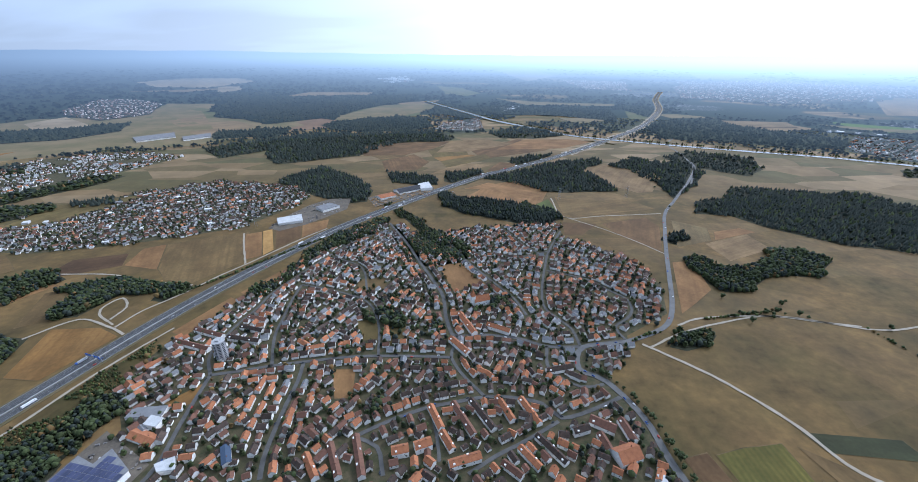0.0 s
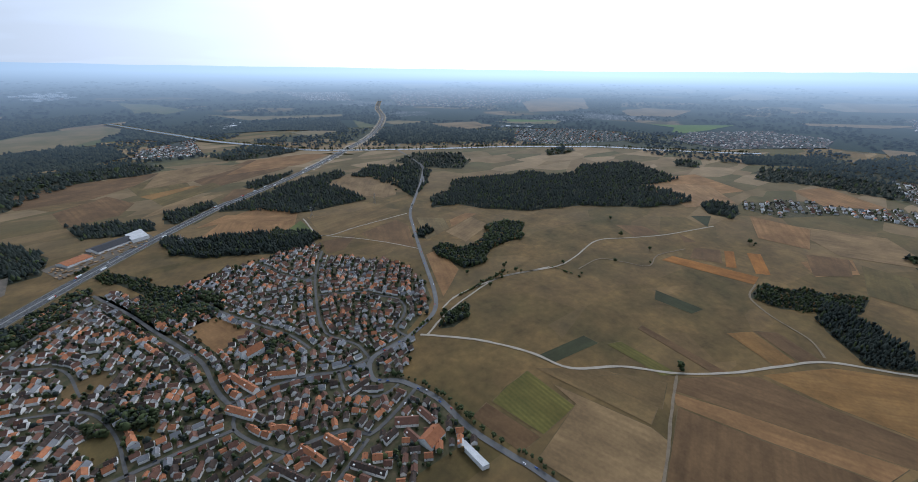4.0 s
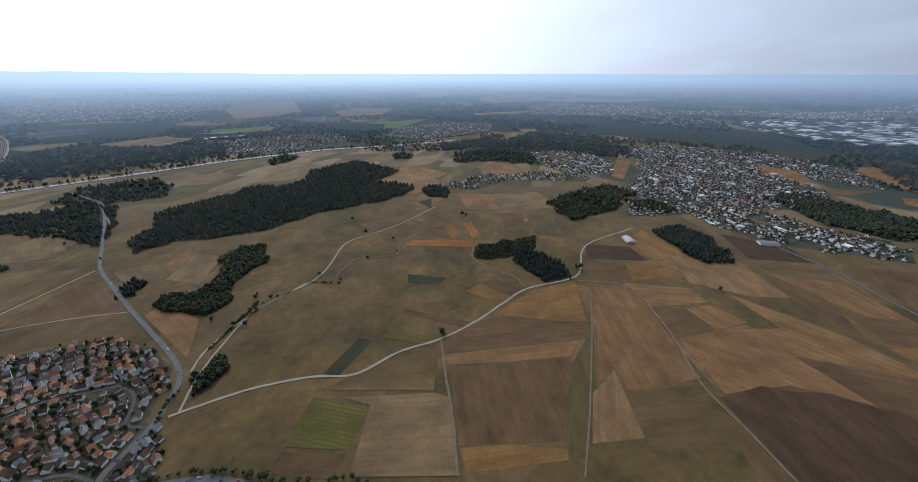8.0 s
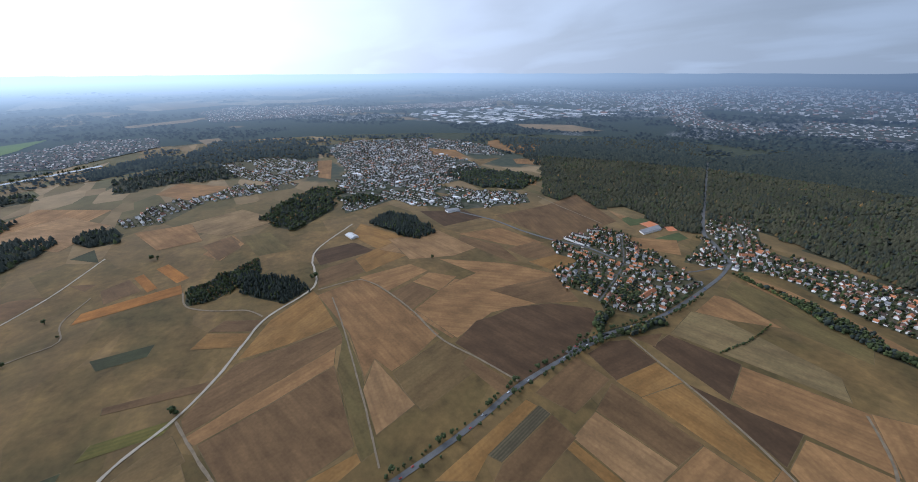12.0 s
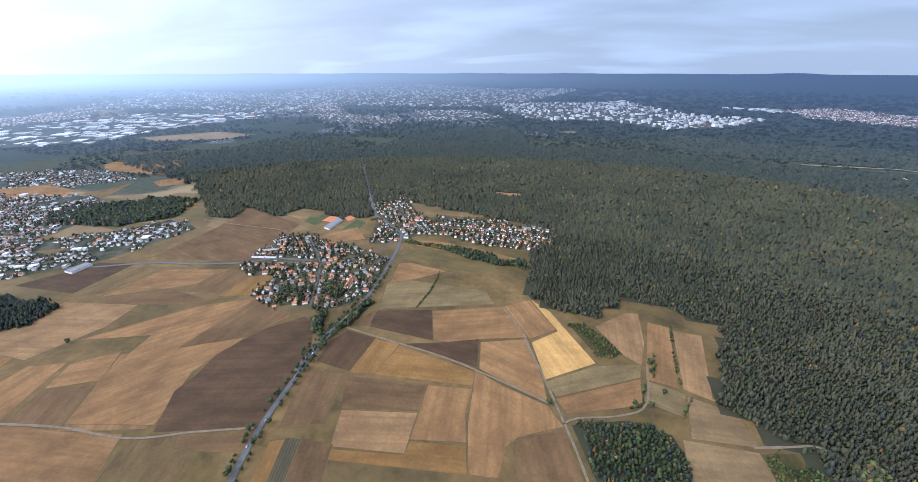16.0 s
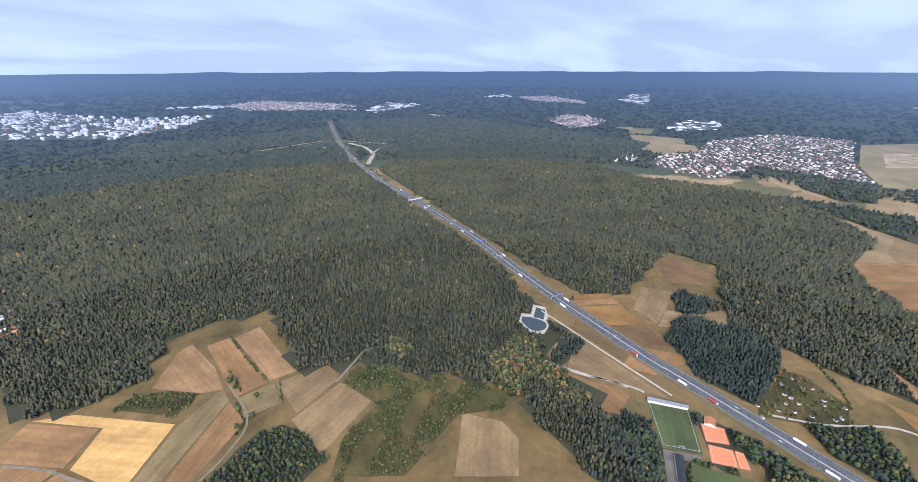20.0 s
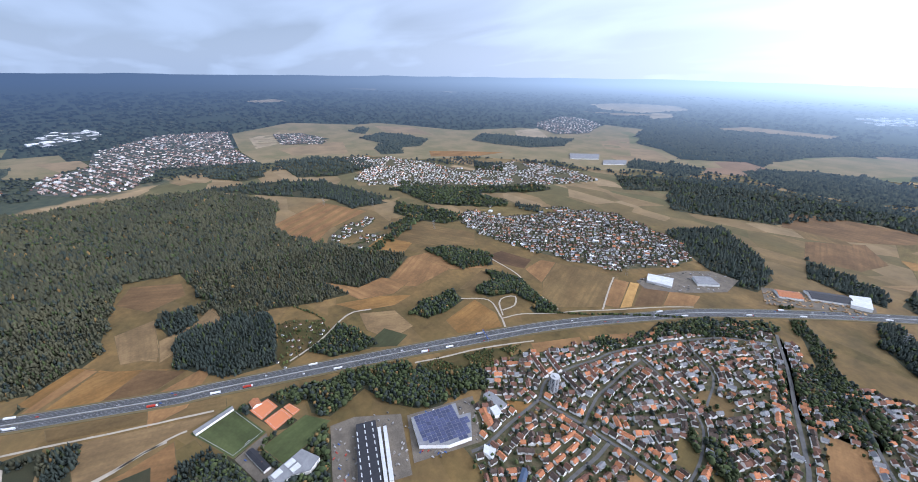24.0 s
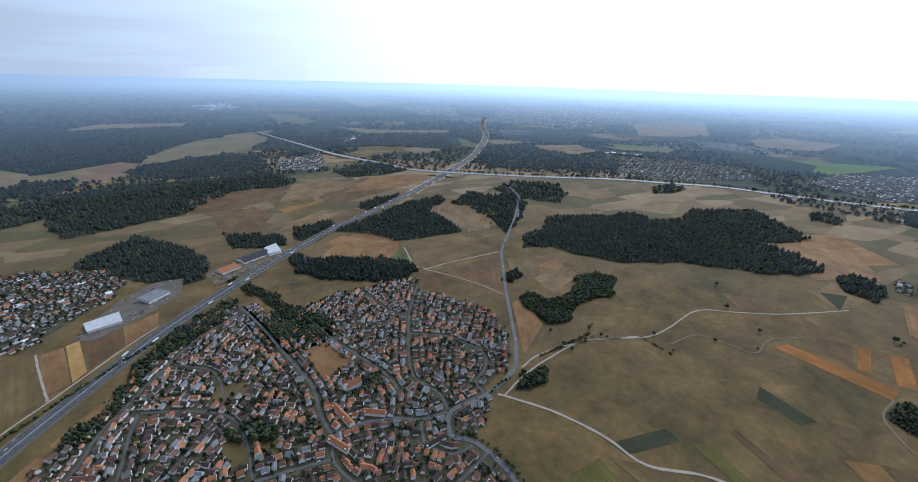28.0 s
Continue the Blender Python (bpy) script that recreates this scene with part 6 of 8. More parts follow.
wood("mix", (205, 1195), (250, 1143), (253, 1082), (193, 1133))
wood("mix", (1718, -90), (1812, -237), (1703, -318), (1540, -172))
wood("mix", (1606, -250), (1609, -387), (1498, -425), (1487, -311))
wood("autumn", (-625, -356), (-641, -306), (-592, -211), (-562, -152), (-539, -159), (-544, -254), (-480, -262), (-493, -324))
wood("big", (-479, -246), (-555, -216), (-551, -131), (-534, -86), (-507, -48), (-462, -12), (-432, -4), (-414, -20))
wood("mix", (-422, 650), (-396, 635), (-360, 699), (-347, 763), (-332, 812), (-303, 866), (-248, 926), (-194, 1016), (-226, 1052), (-300, 972), (-344, 900), (-372, 823), (-365, 746), (-400, 688))
wood("garden", (-186, 1020), (-137, 938), (-97, 859), (-43, 834), (17, 835), (20, 786), (-19, 779), (-75, 771), (-116, 825), (-153, 907))
wood("garden", (-164, 651), (-134, 657), (-85, 663), (-76, 636), (-116, 618), (-153, 625))
wood("garden", (-225, 650), (-195, 655), (-183, 629), (-212, 624))
wood("autumn", (-445, -540), (-474, -513), (-458, -480), (-434, -475), (-428, -515))
wood("mix", (-2114, -556), (-2132, -544), (-1775, -372), (-1656, -260), (-1456, -224), (-1437, -237), (-1576, -268), (-1686, -374))
wood("big", (900, -1458), (1031, -1658), (1441, -2298), (1341, -2362), (931, -1722), (800, -1522))
wood("dark", (-3058, 5305), (-2554, 5403), (-2250, 5302), (-1752, 4641), (-1392, 4444), (-1065, 4959), (-498, 5307), (-341, 4953), (-852, 4318), (-1059, 3952), (-934, 3069), (-1067, 3167), (-1371, 2874), (-1650, 3129), (-1929, 3238))
wood("dark", (-968, 2836), (-690, 3229), (-269, 3158), (-167, 2762), (-327, 2596), (-585, 2534), (-857, 2687))
wood("dark", (-1092, 2271), (-822, 2476), (-479, 2523), (-161, 2620), (-71, 2286), (-332, 2184), (-420, 2019), (-474, 1875), (-678, 1789), (-872, 1790), (-966, 1972))
wood("dark", (-1538, 2519), (-1455, 2623), (-1229, 2542), (-1103, 2587), (-1058, 2468), (-1250, 2384), (-1424, 2309))
wood("dark", (-238, 3907), (-96, 4151), (179, 3487), (227, 3119), (21, 3174), (-200, 3512))
wood("dark", (180, 2519), (476, 2703), (631, 2542), (643, 2408), (435, 2309), (246, 2329))
wood("dark", (35, 4047), (810, 3855), (1349, 3682), (1178, 2985), (808, 3283), (326, 3407), (112, 3746))
wood("dark", (1361, 2971), (1909, 3030), (1885, 2795), (1995, 2515), (2164, 2321), (2082, 2074), (1792, 1995), (1476, 2198), (1186, 2290), (1249, 2712))
wood("dark", (1034, 3845), (1803, 3984), (1850, 3661), (1480, 3061), (1483, 3676))
wood("mix", (1820, 1588), (2000, 1604), (1995, 1492), (1831, 1451), (1732, 1477))
wood("dark", (-3854, 1390), (-4137, 1619), (-3957, 1661), (-3592, 1461))
wood("dark", (-3408, 1329), (-3603, 1615), (-3463, 1742), (-3040, 1802), (-2774, 1581), (-2797, 1420), (-2569, 1327), (-2618, 1172), (-2849, 1223), (-3052, 1384), (-3243, 1341))
wood("dark", (-2797, 2112), (-3078, 2461), (-2573, 2728), (-2393, 2969), (-2175, 2578), (-2265, 2294), (-2542, 2160))
wood("dark", (-2198, 3574), (-2403, 4705), (-1720, 5045), (-982, 5166), (-610, 5103), (-548, 4407), (-887, 3839), (-945, 3388), (-1409, 3116), (-1930, 3516))
wood("dark", (-1347, 2541), (-1354, 2692), (-1105, 2689), (-1086, 2430), (-1158, 2315))
wood("dark", (-956, 2996), (-700, 3109), (-470, 3310), (-253, 3154), (-317, 2872), (-598, 2712), (-823, 2792))
wood("dark", (-903, 1826), (-815, 2082), (-505, 2347), (-318, 2573), (-94, 2512), (-22, 2311), (-103, 2196), (-368, 2246), (-509, 2105), (-443, 1910), (-645, 1786), (-794, 1709))
wood("dark", (-1343, 2069), (-1192, 2199), (-1068, 2392), (-711, 2532), (-615, 2388), (-914, 2064), (-1120, 1822))
wood("mix", (-1761, 803), (-1743, 958), (-1576, 1201), (-1426, 1500), (-1323, 1527), (-1337, 1404), (-1485, 1127), (-1513, 950), (-1692, 861))
wood("mix", (-2057, 1587), (-1948, 1718), (-1742, 1566), (-1881, 1446))
wood("dark", (-2754, 63), (-2761, 394), (-2367, 362), (-2309, 248), (-2464, 104))
wood("dark", (-2741, 485), (-2768, 750), (-2545, 1009), (-2262, 990), (-2170, 697), (-2251, 502))
wood("dark", (-2161, 405), (-2071, 562), (-1730, 672), (-1571, 720), (-1579, 552), (-1766, 525))
wood("mix", (1721, -863), (1815, -1042), (1638, -1123), (1473, -1052), (1479, -919), (1588, -860))
wood("dark", (2301, 638), (2561, 509), (3394, 291), (3238, -291), (2715, -331), (2481, -301), (2615, -88), (2547, 207), (2158, 117), (2152, 461), (2061, 562))
wood("dark", (2588, 845), (2895, 646), (2937, 489), (2625, 495), (2401, 727))
wood("dark", (1805, -803), (1905, -1002), (1739, -1044), (1612, -1168), (1434, -1027), (1488, -882))
wood("dark", (2166, 994), (2253, 916), (2117, 831), (2060, 915))
wood("dark", (5694, 4240), (6248, 3911), (4567, 2855), (4107, 2957))


# ---- hedges ----
for name, (w, pts) in list(ROADS.items()):
    if name == "canal":
        c = glide(pts, 60.0)
        t = np.gradient(c, axis=0)
        t /= np.linalg.norm(t, axis=1)[:, None]
        for side in (-1, 1):
            if np.hypot(*(c + np.stack([-t[:, 1], t[:, 0]], 1) * side * 20).T).mean() > np.hypot(*c.T).mean():
                HEDGES.append((10, [(x - ty * side * (w / 2 + 14), y + tx * side * (w / 2 + 14)) for (x, y), (tx, ty) in zip(c, t)]))
for k, (height, pts) in enumerate(HEDGES):
    rng = np.random.default_rng(400 + k)
    c = glide(pts, 2.2 if height < 9 else 9.0)
    c = c[rng.random(len(c)) < 0.62]
    c = c + (rng.random(c.shape) - 0.5) * 3.5
    grow("hedge_bushes", c[:, 0], c[:, 1], height * (0.5 + 0.9 * rng.random(len(c))), CROWNS["round"], [M["mixleaf"], M["scrubleaf"], M["autumn"]], rng, "broken row of green bushes along a field edge", "bushes", picks=(0.6, 0.32, 0.08), wide=np.full(len(c), 1.3))

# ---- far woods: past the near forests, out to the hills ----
rng = np.random.default_rng(77)
N = 46000
d = 2500 / (1 - rng.random(N) * (1 - 2500 / 14000))
a = rng.random(N) * 2 * math.pi
x, y = d * np.sin(a), d * np.cos(a)
bearing = np.degrees(a)
dense = np.array([noise.noise(Vector((u / 1000, v / 1000, 7.0))) + 0.5 * noise.noise(Vector((u / 330, v / 330, 2.0))) for u, v in zip(x, y)])
limit = np.interp(bearing, (0, 60, 100, 140, 165, 185, 262, 280, 300, 340, 360), (-0.05, 0.0, 0.05, 0.0, -0.2, -0.7, -0.7, -0.5, -0.5, -0.4, -0.1)) + np.interp(d, (3500, 6000, 12000), (-0.15, 0.0, 0.05))
keep = dense > limit
for w, line in AVOID:
    if max(math.hypot(*q) for q in line) > 2400:
        keep &= ~near_line(x, y, line, w + 18)
for plot in PLOTS + FAR_PLOTS + [q for k, q in AREA.items()]:
    if max(math.hypot(*q) for q in plot) > 2400:
        keep &= ~inside(x, y, swell(plot, 12))
for plot in GROWN:
    if max(math.hypot(*q) for q in plot) > 2400:
        keep &= ~inside(x, y, plot)
x, y, d = x[keep], y[keep], d[keep]
stretch = np.interp(d, (2500, 4500, 8500, 14000), (1.5, 2.6, 4.5, 8))
high = 12 * (0.7 + 0.6 * rng.random(len(x))) * np.interp(d, (2500, 8500), (1.15, 1.7))
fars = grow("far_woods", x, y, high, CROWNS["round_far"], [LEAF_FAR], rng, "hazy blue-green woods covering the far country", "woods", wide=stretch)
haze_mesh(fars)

# ---- houses ----
ROOF_KINDS = {"orange": M["tile_orange"], "red": M["tile_red"], "dark": M["tile_dark"]}
EXTRA_ROOF = M["grey_roof"]
# wall and roof colours of distant buildings, haze painted in as emission
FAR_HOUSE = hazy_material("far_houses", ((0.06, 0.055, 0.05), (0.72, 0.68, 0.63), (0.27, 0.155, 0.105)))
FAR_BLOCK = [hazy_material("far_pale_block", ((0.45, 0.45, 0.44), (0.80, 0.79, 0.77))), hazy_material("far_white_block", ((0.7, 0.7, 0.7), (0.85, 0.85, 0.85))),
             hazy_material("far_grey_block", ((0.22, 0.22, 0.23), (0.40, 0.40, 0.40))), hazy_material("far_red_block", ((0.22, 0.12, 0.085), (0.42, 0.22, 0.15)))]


def house(roof, w, l, h, steep):
    """A gabled house: walls, two-sided roof with overhang, chimney. Its length lies along its own x."""
    thing = new("house")
    bm = bmesh.new()
    rise = w / 2 * steep
    a = [bm.verts.new(p) for p in ((-l / 2, -w / 2, -0.3), (l / 2, -w / 2, -0.3), (l / 2, w / 2, -0.3), (-l / 2, w / 2, -0.3))]
    b = [bm.verts.new((v.co.x, v.co.y, h)) for v in a]
    r = [bm.verts.new((-l / 2, 0, h + rise - 0.25)), bm.verts.new((l / 2, 0, h + rise - 0.25))]
    bm.faces.new((a[0], a[1], b[1], b[0])); bm.faces.new((a[2], a[3], b[3], b[2]))
    bm.faces.new((a[1], a[2], b[2], r[1], b[1])); bm.faces.new((a[3], a[0], b[0], r[0], b[3]))
    wall = part("wall", bm, M["plaster"], thing)
    slopes = []
    for s in (-1, 1):
        bm = bmesh.new()
        o = 0.4
        e = (w / 2 + o) * s
        ez = h - o * steep
        v = [bm.verts.new(p) for p in ((-l / 2 - o, e, ez), (l / 2 + o, e, ez), (l / 2 + o, 0, h + rise), (-l / 2 - o, 0, h + rise))]
        u = [bm.verts.new((p.co.x, p.co.y, p.co.z - 0.3)) for p in v]
        bm.faces.new(v); bm.faces.new(u[::-1])
        for k in range(4):
            bm.faces.new((v[k], u[k], u[(k + 1) % 4], v[(k + 1) % 4]))
        bmesh.ops.recalc_face_normals(bm, faces=bm.faces)
        slopes.append(part("roof_slope", bm, ROOF_KINDS[roof], thing))
    bm = bmesh.new()
    box(bm, l * 0.18, -0.5 + w * 0.1, h, l * 0.18 + 0.9, 0.3 + w * 0.1, h + rise + 0.9)
    part("chimney", bm, M["brick"], slopes[1])
    for s in (-1, 1):
        for k in range(2):
            bm = bmesh.new()
            x = (k - 0.5) * l * 0.5
            box(bm, x - 0.6, s * w / 2 - 0.04, h * 0.5, x + 0.6, s * w / 2 + 0.04, h * 0.5 + 1.3)
            part("window", bm, M["glass"], wall)
    word = {"orange": "orange tiled", "red": "red-brown tiled", "dark": "dark grey tiled"}[roof]
    return tagged(thing, "white plastered house with a steep %s gable roof" % word, "house", group="village houses")


def house_template(w, l, h, steep):
    rise, o = w / 2 * steep, 0.35
    v = [(-l / 2, -w / 2, -0.3), (l / 2, -w / 2, -0.3), (l / 2, w / 2, -0.3), (-l / 2, w / 2, -0.3), (-l / 2, -w / 2, h), (l / 2, -w / 2, h), (l / 2, w / 2, h), (-l / 2, w / 2, h),
         (-l / 2, 0, h + rise - 0.25), (l / 2, 0, h + rise - 0.25)]
    f = [(0, 1, 5), (0, 5, 4), (2, 3, 7), (2, 7, 6), (1, 2, 6), (1, 6, 5), (5, 6, 9), (3, 0, 4), (3, 4, 7), (7, 4, 8)]
    m = [0] * len(f)
    b = len(v)
    ez = h - o * steep
    v += [(-l / 2 - o, -w / 2 - o, ez), (l / 2 + o, -w / 2 - o, ez), (l / 2 + o, 0, h + rise), (-l / 2 - o, 0, h + rise), (-l / 2 - o, w / 2 + o, ez), (l / 2 + o, w / 2 + o, ez)]
    f += [(b, b + 1, b + 2), (b, b + 2, b + 3), (b + 3, b + 2, b + 5), (b + 3, b + 5, b + 4)]
    m += [1] * 4
    c = len(v)
    x = l * 0.2
    v += [(x, 0.3, h), (x + 0.9, 0.3, h), (x + 0.9, 1.1, h), (x, 1.1, h), (x, 0.3, h + rise + 0.8), (x + 0.9, 0.3, h + rise + 0.8), (x + 0.9, 1.1, h + rise + 0.8), (x, 1.1, h + rise + 0.8)]
    for q in ((4, 5, 6), (4, 6, 7), (0, 1, 5), (0, 5, 4), (1, 2, 6), (1, 6, 5), (2, 3, 7), (2, 7, 6), (3, 0, 4), (3, 4, 7)):
        f.append(tuple(c + i for i in q)); m.append(2)
    return np.array(v), np.array(f), np.array(m)


TEMPLATES = [house_template(9.5, 10.5, 4.2, 0.9), house_template(10, 12, 4.6, 0.8), house_template(9, 14, 5.2, 0.7), house_template(6, 8, 2.8, 0.5), house_template(10, 10, 4.6, 0.95)]
PROTO = {}
for roof in ROOF_KINDS:
    PROTO[roof] = [house(roof, 8.5, 10, 5.4, 0.9), house(roof, 9, 11.5, 5.8, 0.85), house(roof, 8, 14, 5.8, 0.75), house(roof, 6.5, 8, 3.4, 0.6)]
SPARE = [p for q in PROTO.values() for p in q]
TAKEN = []  # ground kept free of houses


def lots(poly, angle, along, across, rng, skip):
    """Places for houses: rows along both sides of each street, then rows that fill the rest. Each is x, y and turn."""
    p = np.array(poly, float)
    c = p.mean(0)
    r = np.hypot(*(p - c).T).max()
    tries = []
    for name, (wd, line) in ROADS.items():
        if not name.startswith("street"):
            continue
        g = glide(line, 3.0)
        if np.hypot(*(g.mean(0) - c)) > r + 200:
            continue
        run = np.concatenate([[0], np.cumsum(np.hypot(*np.diff(g, axis=0).T))])
        t = np.gradient(g, axis=0)
        t /= np.linalg.norm(t, axis=1)[:, None]
        for row in (0, 1):
            for side in (-1, 1):
                s = rng.random() * along
                while s < run[-1]:
                    i = min(int(np.searchsorted(run, s)), len(g) - 1)
                    off = side * (wd / 2 + 8.5 + row * across * 1.05 + 3 * rng.random())
                    a = math.atan2(t[i, 1], t[i, 0])
                    if rng.random() > skip:
                        tries.append((g[i, 0] - t[i, 1] * off, g[i, 1] + t[i, 0] * off, a + (rng.random() - 0.5) * 0.1 + (math.pi / 2 if rng.random() < 0.4 else 0)))
                    s += along * (0.85 + 0.35 * rng.random())
    a = radians(angle)
    u, v = np.array((math.cos(a), math.sin(a))), np.array((-math.sin(a), math.cos(a)))
    w, k = -r, 0
    while w < r:
        s = -r + rng.random() * along
        bend = 9 * math.sin(w / 47)
        while s < r:
            q = c + u * s + v * (w + (rng.random() - 0.5) * 4 + 14 * math.sin((s + bend) / 110))
            if rng.random() > skip:
                tries.append((q[0], q[1], a + 0.13 * math.cos(s / 110) + (rng.random() - 0.5) * 0.14 + (math.pi / 2 if rng.random() < 0.35 else 0)))
            s += along * (0.85 + 0.4 * rng.random())
        w += across * (0.80 if k % 2 else 1.15)
        k += 1
    q = np.array(tries)
    keep = inside(q[:, 0] + 9 * np.sin(q[:, 1] / 21), q[:, 1] + 9 * np.sin(q[:, 0] / 17), [tuple(z) for z in p])
    for wd, line in AVOID:
        keep &= ~near_line(q[:, 0], q[:, 1], line, wd + 2.6)
    for t in TAKEN + PLOTS:
        keep &= ~inside(q[:, 0], q[:, 1], t)
    q = q[keep]
    # no two closer than a garden's width
    cell, put, least = {}, [], along * 0.78
    for x, y, turn in q:
        i, j = int(x // least), int(y // least)
        if all((x - m[0]) ** 2 + (y - m[1]) ** 2 > least * least for di in (-1, 0, 1) for dj in (-1, 0, 1) for m in cell.get((i + di, j + dj), ())):
            cell.setdefault((i, j), []).append((x, y))
            put.append((x, y, turn))
    return np.array(put)


def joined_houses(name, q, rng, mix, label, big=1.0):
    """Houses too many to count: one mesh."""
    vs, fs, ms, off = [], [], [], 0
    pick = rng.choice(3, len(q), p=mix)
    pick = np.where(rng.random(len(q)) < 0.14, 4, pick)
    if name == "town_houses":
        pick = np.where(rng.random(len(q)) < 0.14, 5, pick)
    typ = rng.integers(0, len(TEMPLATES), len(q))
    fx, fy, fz, fk = far(q[:, 0], q[:, 1], 0.5)
    for t, (v, f, m) in enumerate(TEMPLATES):
        sel = typ == t
        n = sel.sum()
        if not n:
            continue
        ca, sa = np.cos(q[sel, 2]), np.sin(q[sel, 2])
        k = fk[sel] * (0.88 + 0.3 * rng.random(n)) * big
        px = (v[None, :, 0] * ca[:, None] - v[None, :, 1] * sa[:, None]) * k[:, None] + fx[sel][:, None]
        py = (v[None, :, 0] * sa[:, None] + v[None, :, 1] * ca[:, None]) * k[:, None] + fy[sel][:, None]
        pz = v[None, :, 2] * k[:, None] + fz[sel][:, None]
        vs.append(np.stack([px, py, pz], 2).reshape(-1, 3))
        fs.append((f[None] + (np.arange(n) * len(v))[:, None, None] + off).reshape(-1, 3))
        mm = np.repeat(m[None], n, 0)
        ms.append(np.where(mm == 1, 1 + pick[sel][:, None], np.where(mm == 2, 4, 0)).ravel())
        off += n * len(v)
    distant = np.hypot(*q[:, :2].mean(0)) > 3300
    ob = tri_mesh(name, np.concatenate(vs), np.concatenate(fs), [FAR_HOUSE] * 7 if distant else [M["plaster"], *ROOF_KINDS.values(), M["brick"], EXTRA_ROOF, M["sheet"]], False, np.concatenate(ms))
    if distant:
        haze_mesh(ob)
    return tagged(ob, label, "houses", kind="stuff")


def garden_trees(q, poly, rng, each, label):
    if not len(q) or not each:
        return
    x = np.concatenate([q[:, 0] + (rng.random(len(q)) - 0.5) * 26 for _ in range(each)])
    y = np.concatenate([q[:, 1] + (rng.random(len(q)) - 0.5) * 26 for _ in range(each)])
    clear = np.ones(len(x), bool)
    for i in range(0, len(q)):
        clear &= np.hypot(x - q[i, 0], y - q[i, 1]) > 5.5
    for wd, line in AVOID:
        clear &= ~near_line(x, y, line, wd - 1)
    x, y = x[clear], y[clear]
    size = (4.5 + 6 * rng.random(len(x)) ** 1.5) * (1.0 if each < 6 else 1.25)
    grow("garden_trees", x, y, size, CROWNS["round" if np.hypot(*np.mean(np.array(poly, float), 0)) < 900 else "round_far"], [M["mixleaf"], M["fir"], M["autumn"]], rng, label, picks=(0.72, 0.22, 0.06))


def plot_ground(poly, mat, label, category="ground", z=None):
    if z is None:
        level[0] += 0.003
        z = level[0]
    v = [(float(x), float(y), z) for x, y in poly]
    ob = sheet_object("garden_ground", v, [tuple(range(len(v)))], mat)
    if ob.data.polygons[0].normal.z < 0:
        ob.data.flip_normals()
    return tagged(ob, label, category, kind="structure")


def settlement(name, poly, angle, mix, along=13.5, across=16.5, skip=0.1, seed=1, words="", big=0.92, trees=2, things=0):
    rng = np.random.default_rng(seed)
    if max(math.hypot(*z) for z in poly) < 2900:
        plot_ground(poly, M["gardens"], "patchwork of gardens and paved yards between houses", z=0.042 + 0.001 * (seed % 7))
    q = lots(poly, angle, along, across, rng, skip)
    if name == "town_houses":
        patchy = np.zeros(len(q)) if np.hypot(*np.mean(poly, 0)) > 3000 else np.array([noise.noise(Vector((x / 130, y / 130, seed))) for x, y, a in q])
        q = q[patchy < 0.3]
    order = np.argsort(np.hypot(q[:, 0], q[:, 1]))
    q = q[order]
    kinds = list(ROOF_KINDS)
    for x, y, a in q[:things]:
        # the old centre has orange roofs
        old = math.hypot(x - 30, y - 540) < 110
        roof = kinds[rng.choice(3, p=OLD if old else mix)]
        copy_thing(PROTO[roof][rng.integers(0, len(PROTO[roof]))], pose(x, y, 0.3, 0, 0, math.degrees(a)) @ Matrix.Scale(0.86 + 0.2 * rng.random(), 4))
    joined_houses(name, q[things:], rng, mix, words, big)
    garden_trees(q, poly, rng, trees, "green garden trees between the houses")
    return q


def terrace(roof, width, eaves, a, b):
    """A long row of joined houses under one ridge, from end to end."""
    gain = 1 if width > 9 else -3
    width *= 0.88
    d = math.hypot(b[0] - a[0], b[1] - a[1]) + gain
    flat_ = roof == "white"
    thing = house("dark" if flat_ else roof, width, d, eaves, 0.25 if flat_ else 0.75)
    thing.name = "row_house"
    for k in range(int(d / 9)):
        bm = bmesh.new()
        x = -d / 2 + 5 + k * 9
        box(bm, x - 0.5, -0.6, eaves, x + 0.5, 0.3, eaves + width * 0.375 + 0.9)
        if k % 2 == 0:
            b2 = bmesh.new()
            side = 1 if k % 4 else -1
            z = eaves + width * 0.375 * 0.35
            box(b2, x - 1.2, side * width * 0.34 - 0.8, z - 0.8, x + 1.2, side * width * 0.34 + 0.8, z + 1.0)
            part("dormer", b2, M["plaster"], thing, "white dormer")
        part("chimney", bm, M["brick"], [c for c in thing.children if c.name.startswith("roof_slope")][1])
    thing.matrix_world = pose((a[0] + b[0]) / 2, (a[1] + b[1]) / 2, 0.3, 0, 0, math.degrees(math.atan2(b[1] - a[1], b[0] - a[0])))
    word = {"orange": "orange tiled", "red": "red-brown tiled", "dark": "dark tiled", "white": "low grey"}[roof]
    tagged(thing, "long white terraced house row under one %s roof" % word, "house", group="terraced rows")
    u = np.array((b[0] - a[0], b[1] - a[1])) / (d - gain)
    s = np.array((-u[1], u[0])) * (width / 2 + 4)
    TAKEN.append([tuple(np.array(a) - u * 8 + s), tuple(np.array(b) + u * 8 + s), tuple(np.array(b) + u * 8 - s), tuple(np.array(a) - u * 8 - s)])
    return thing


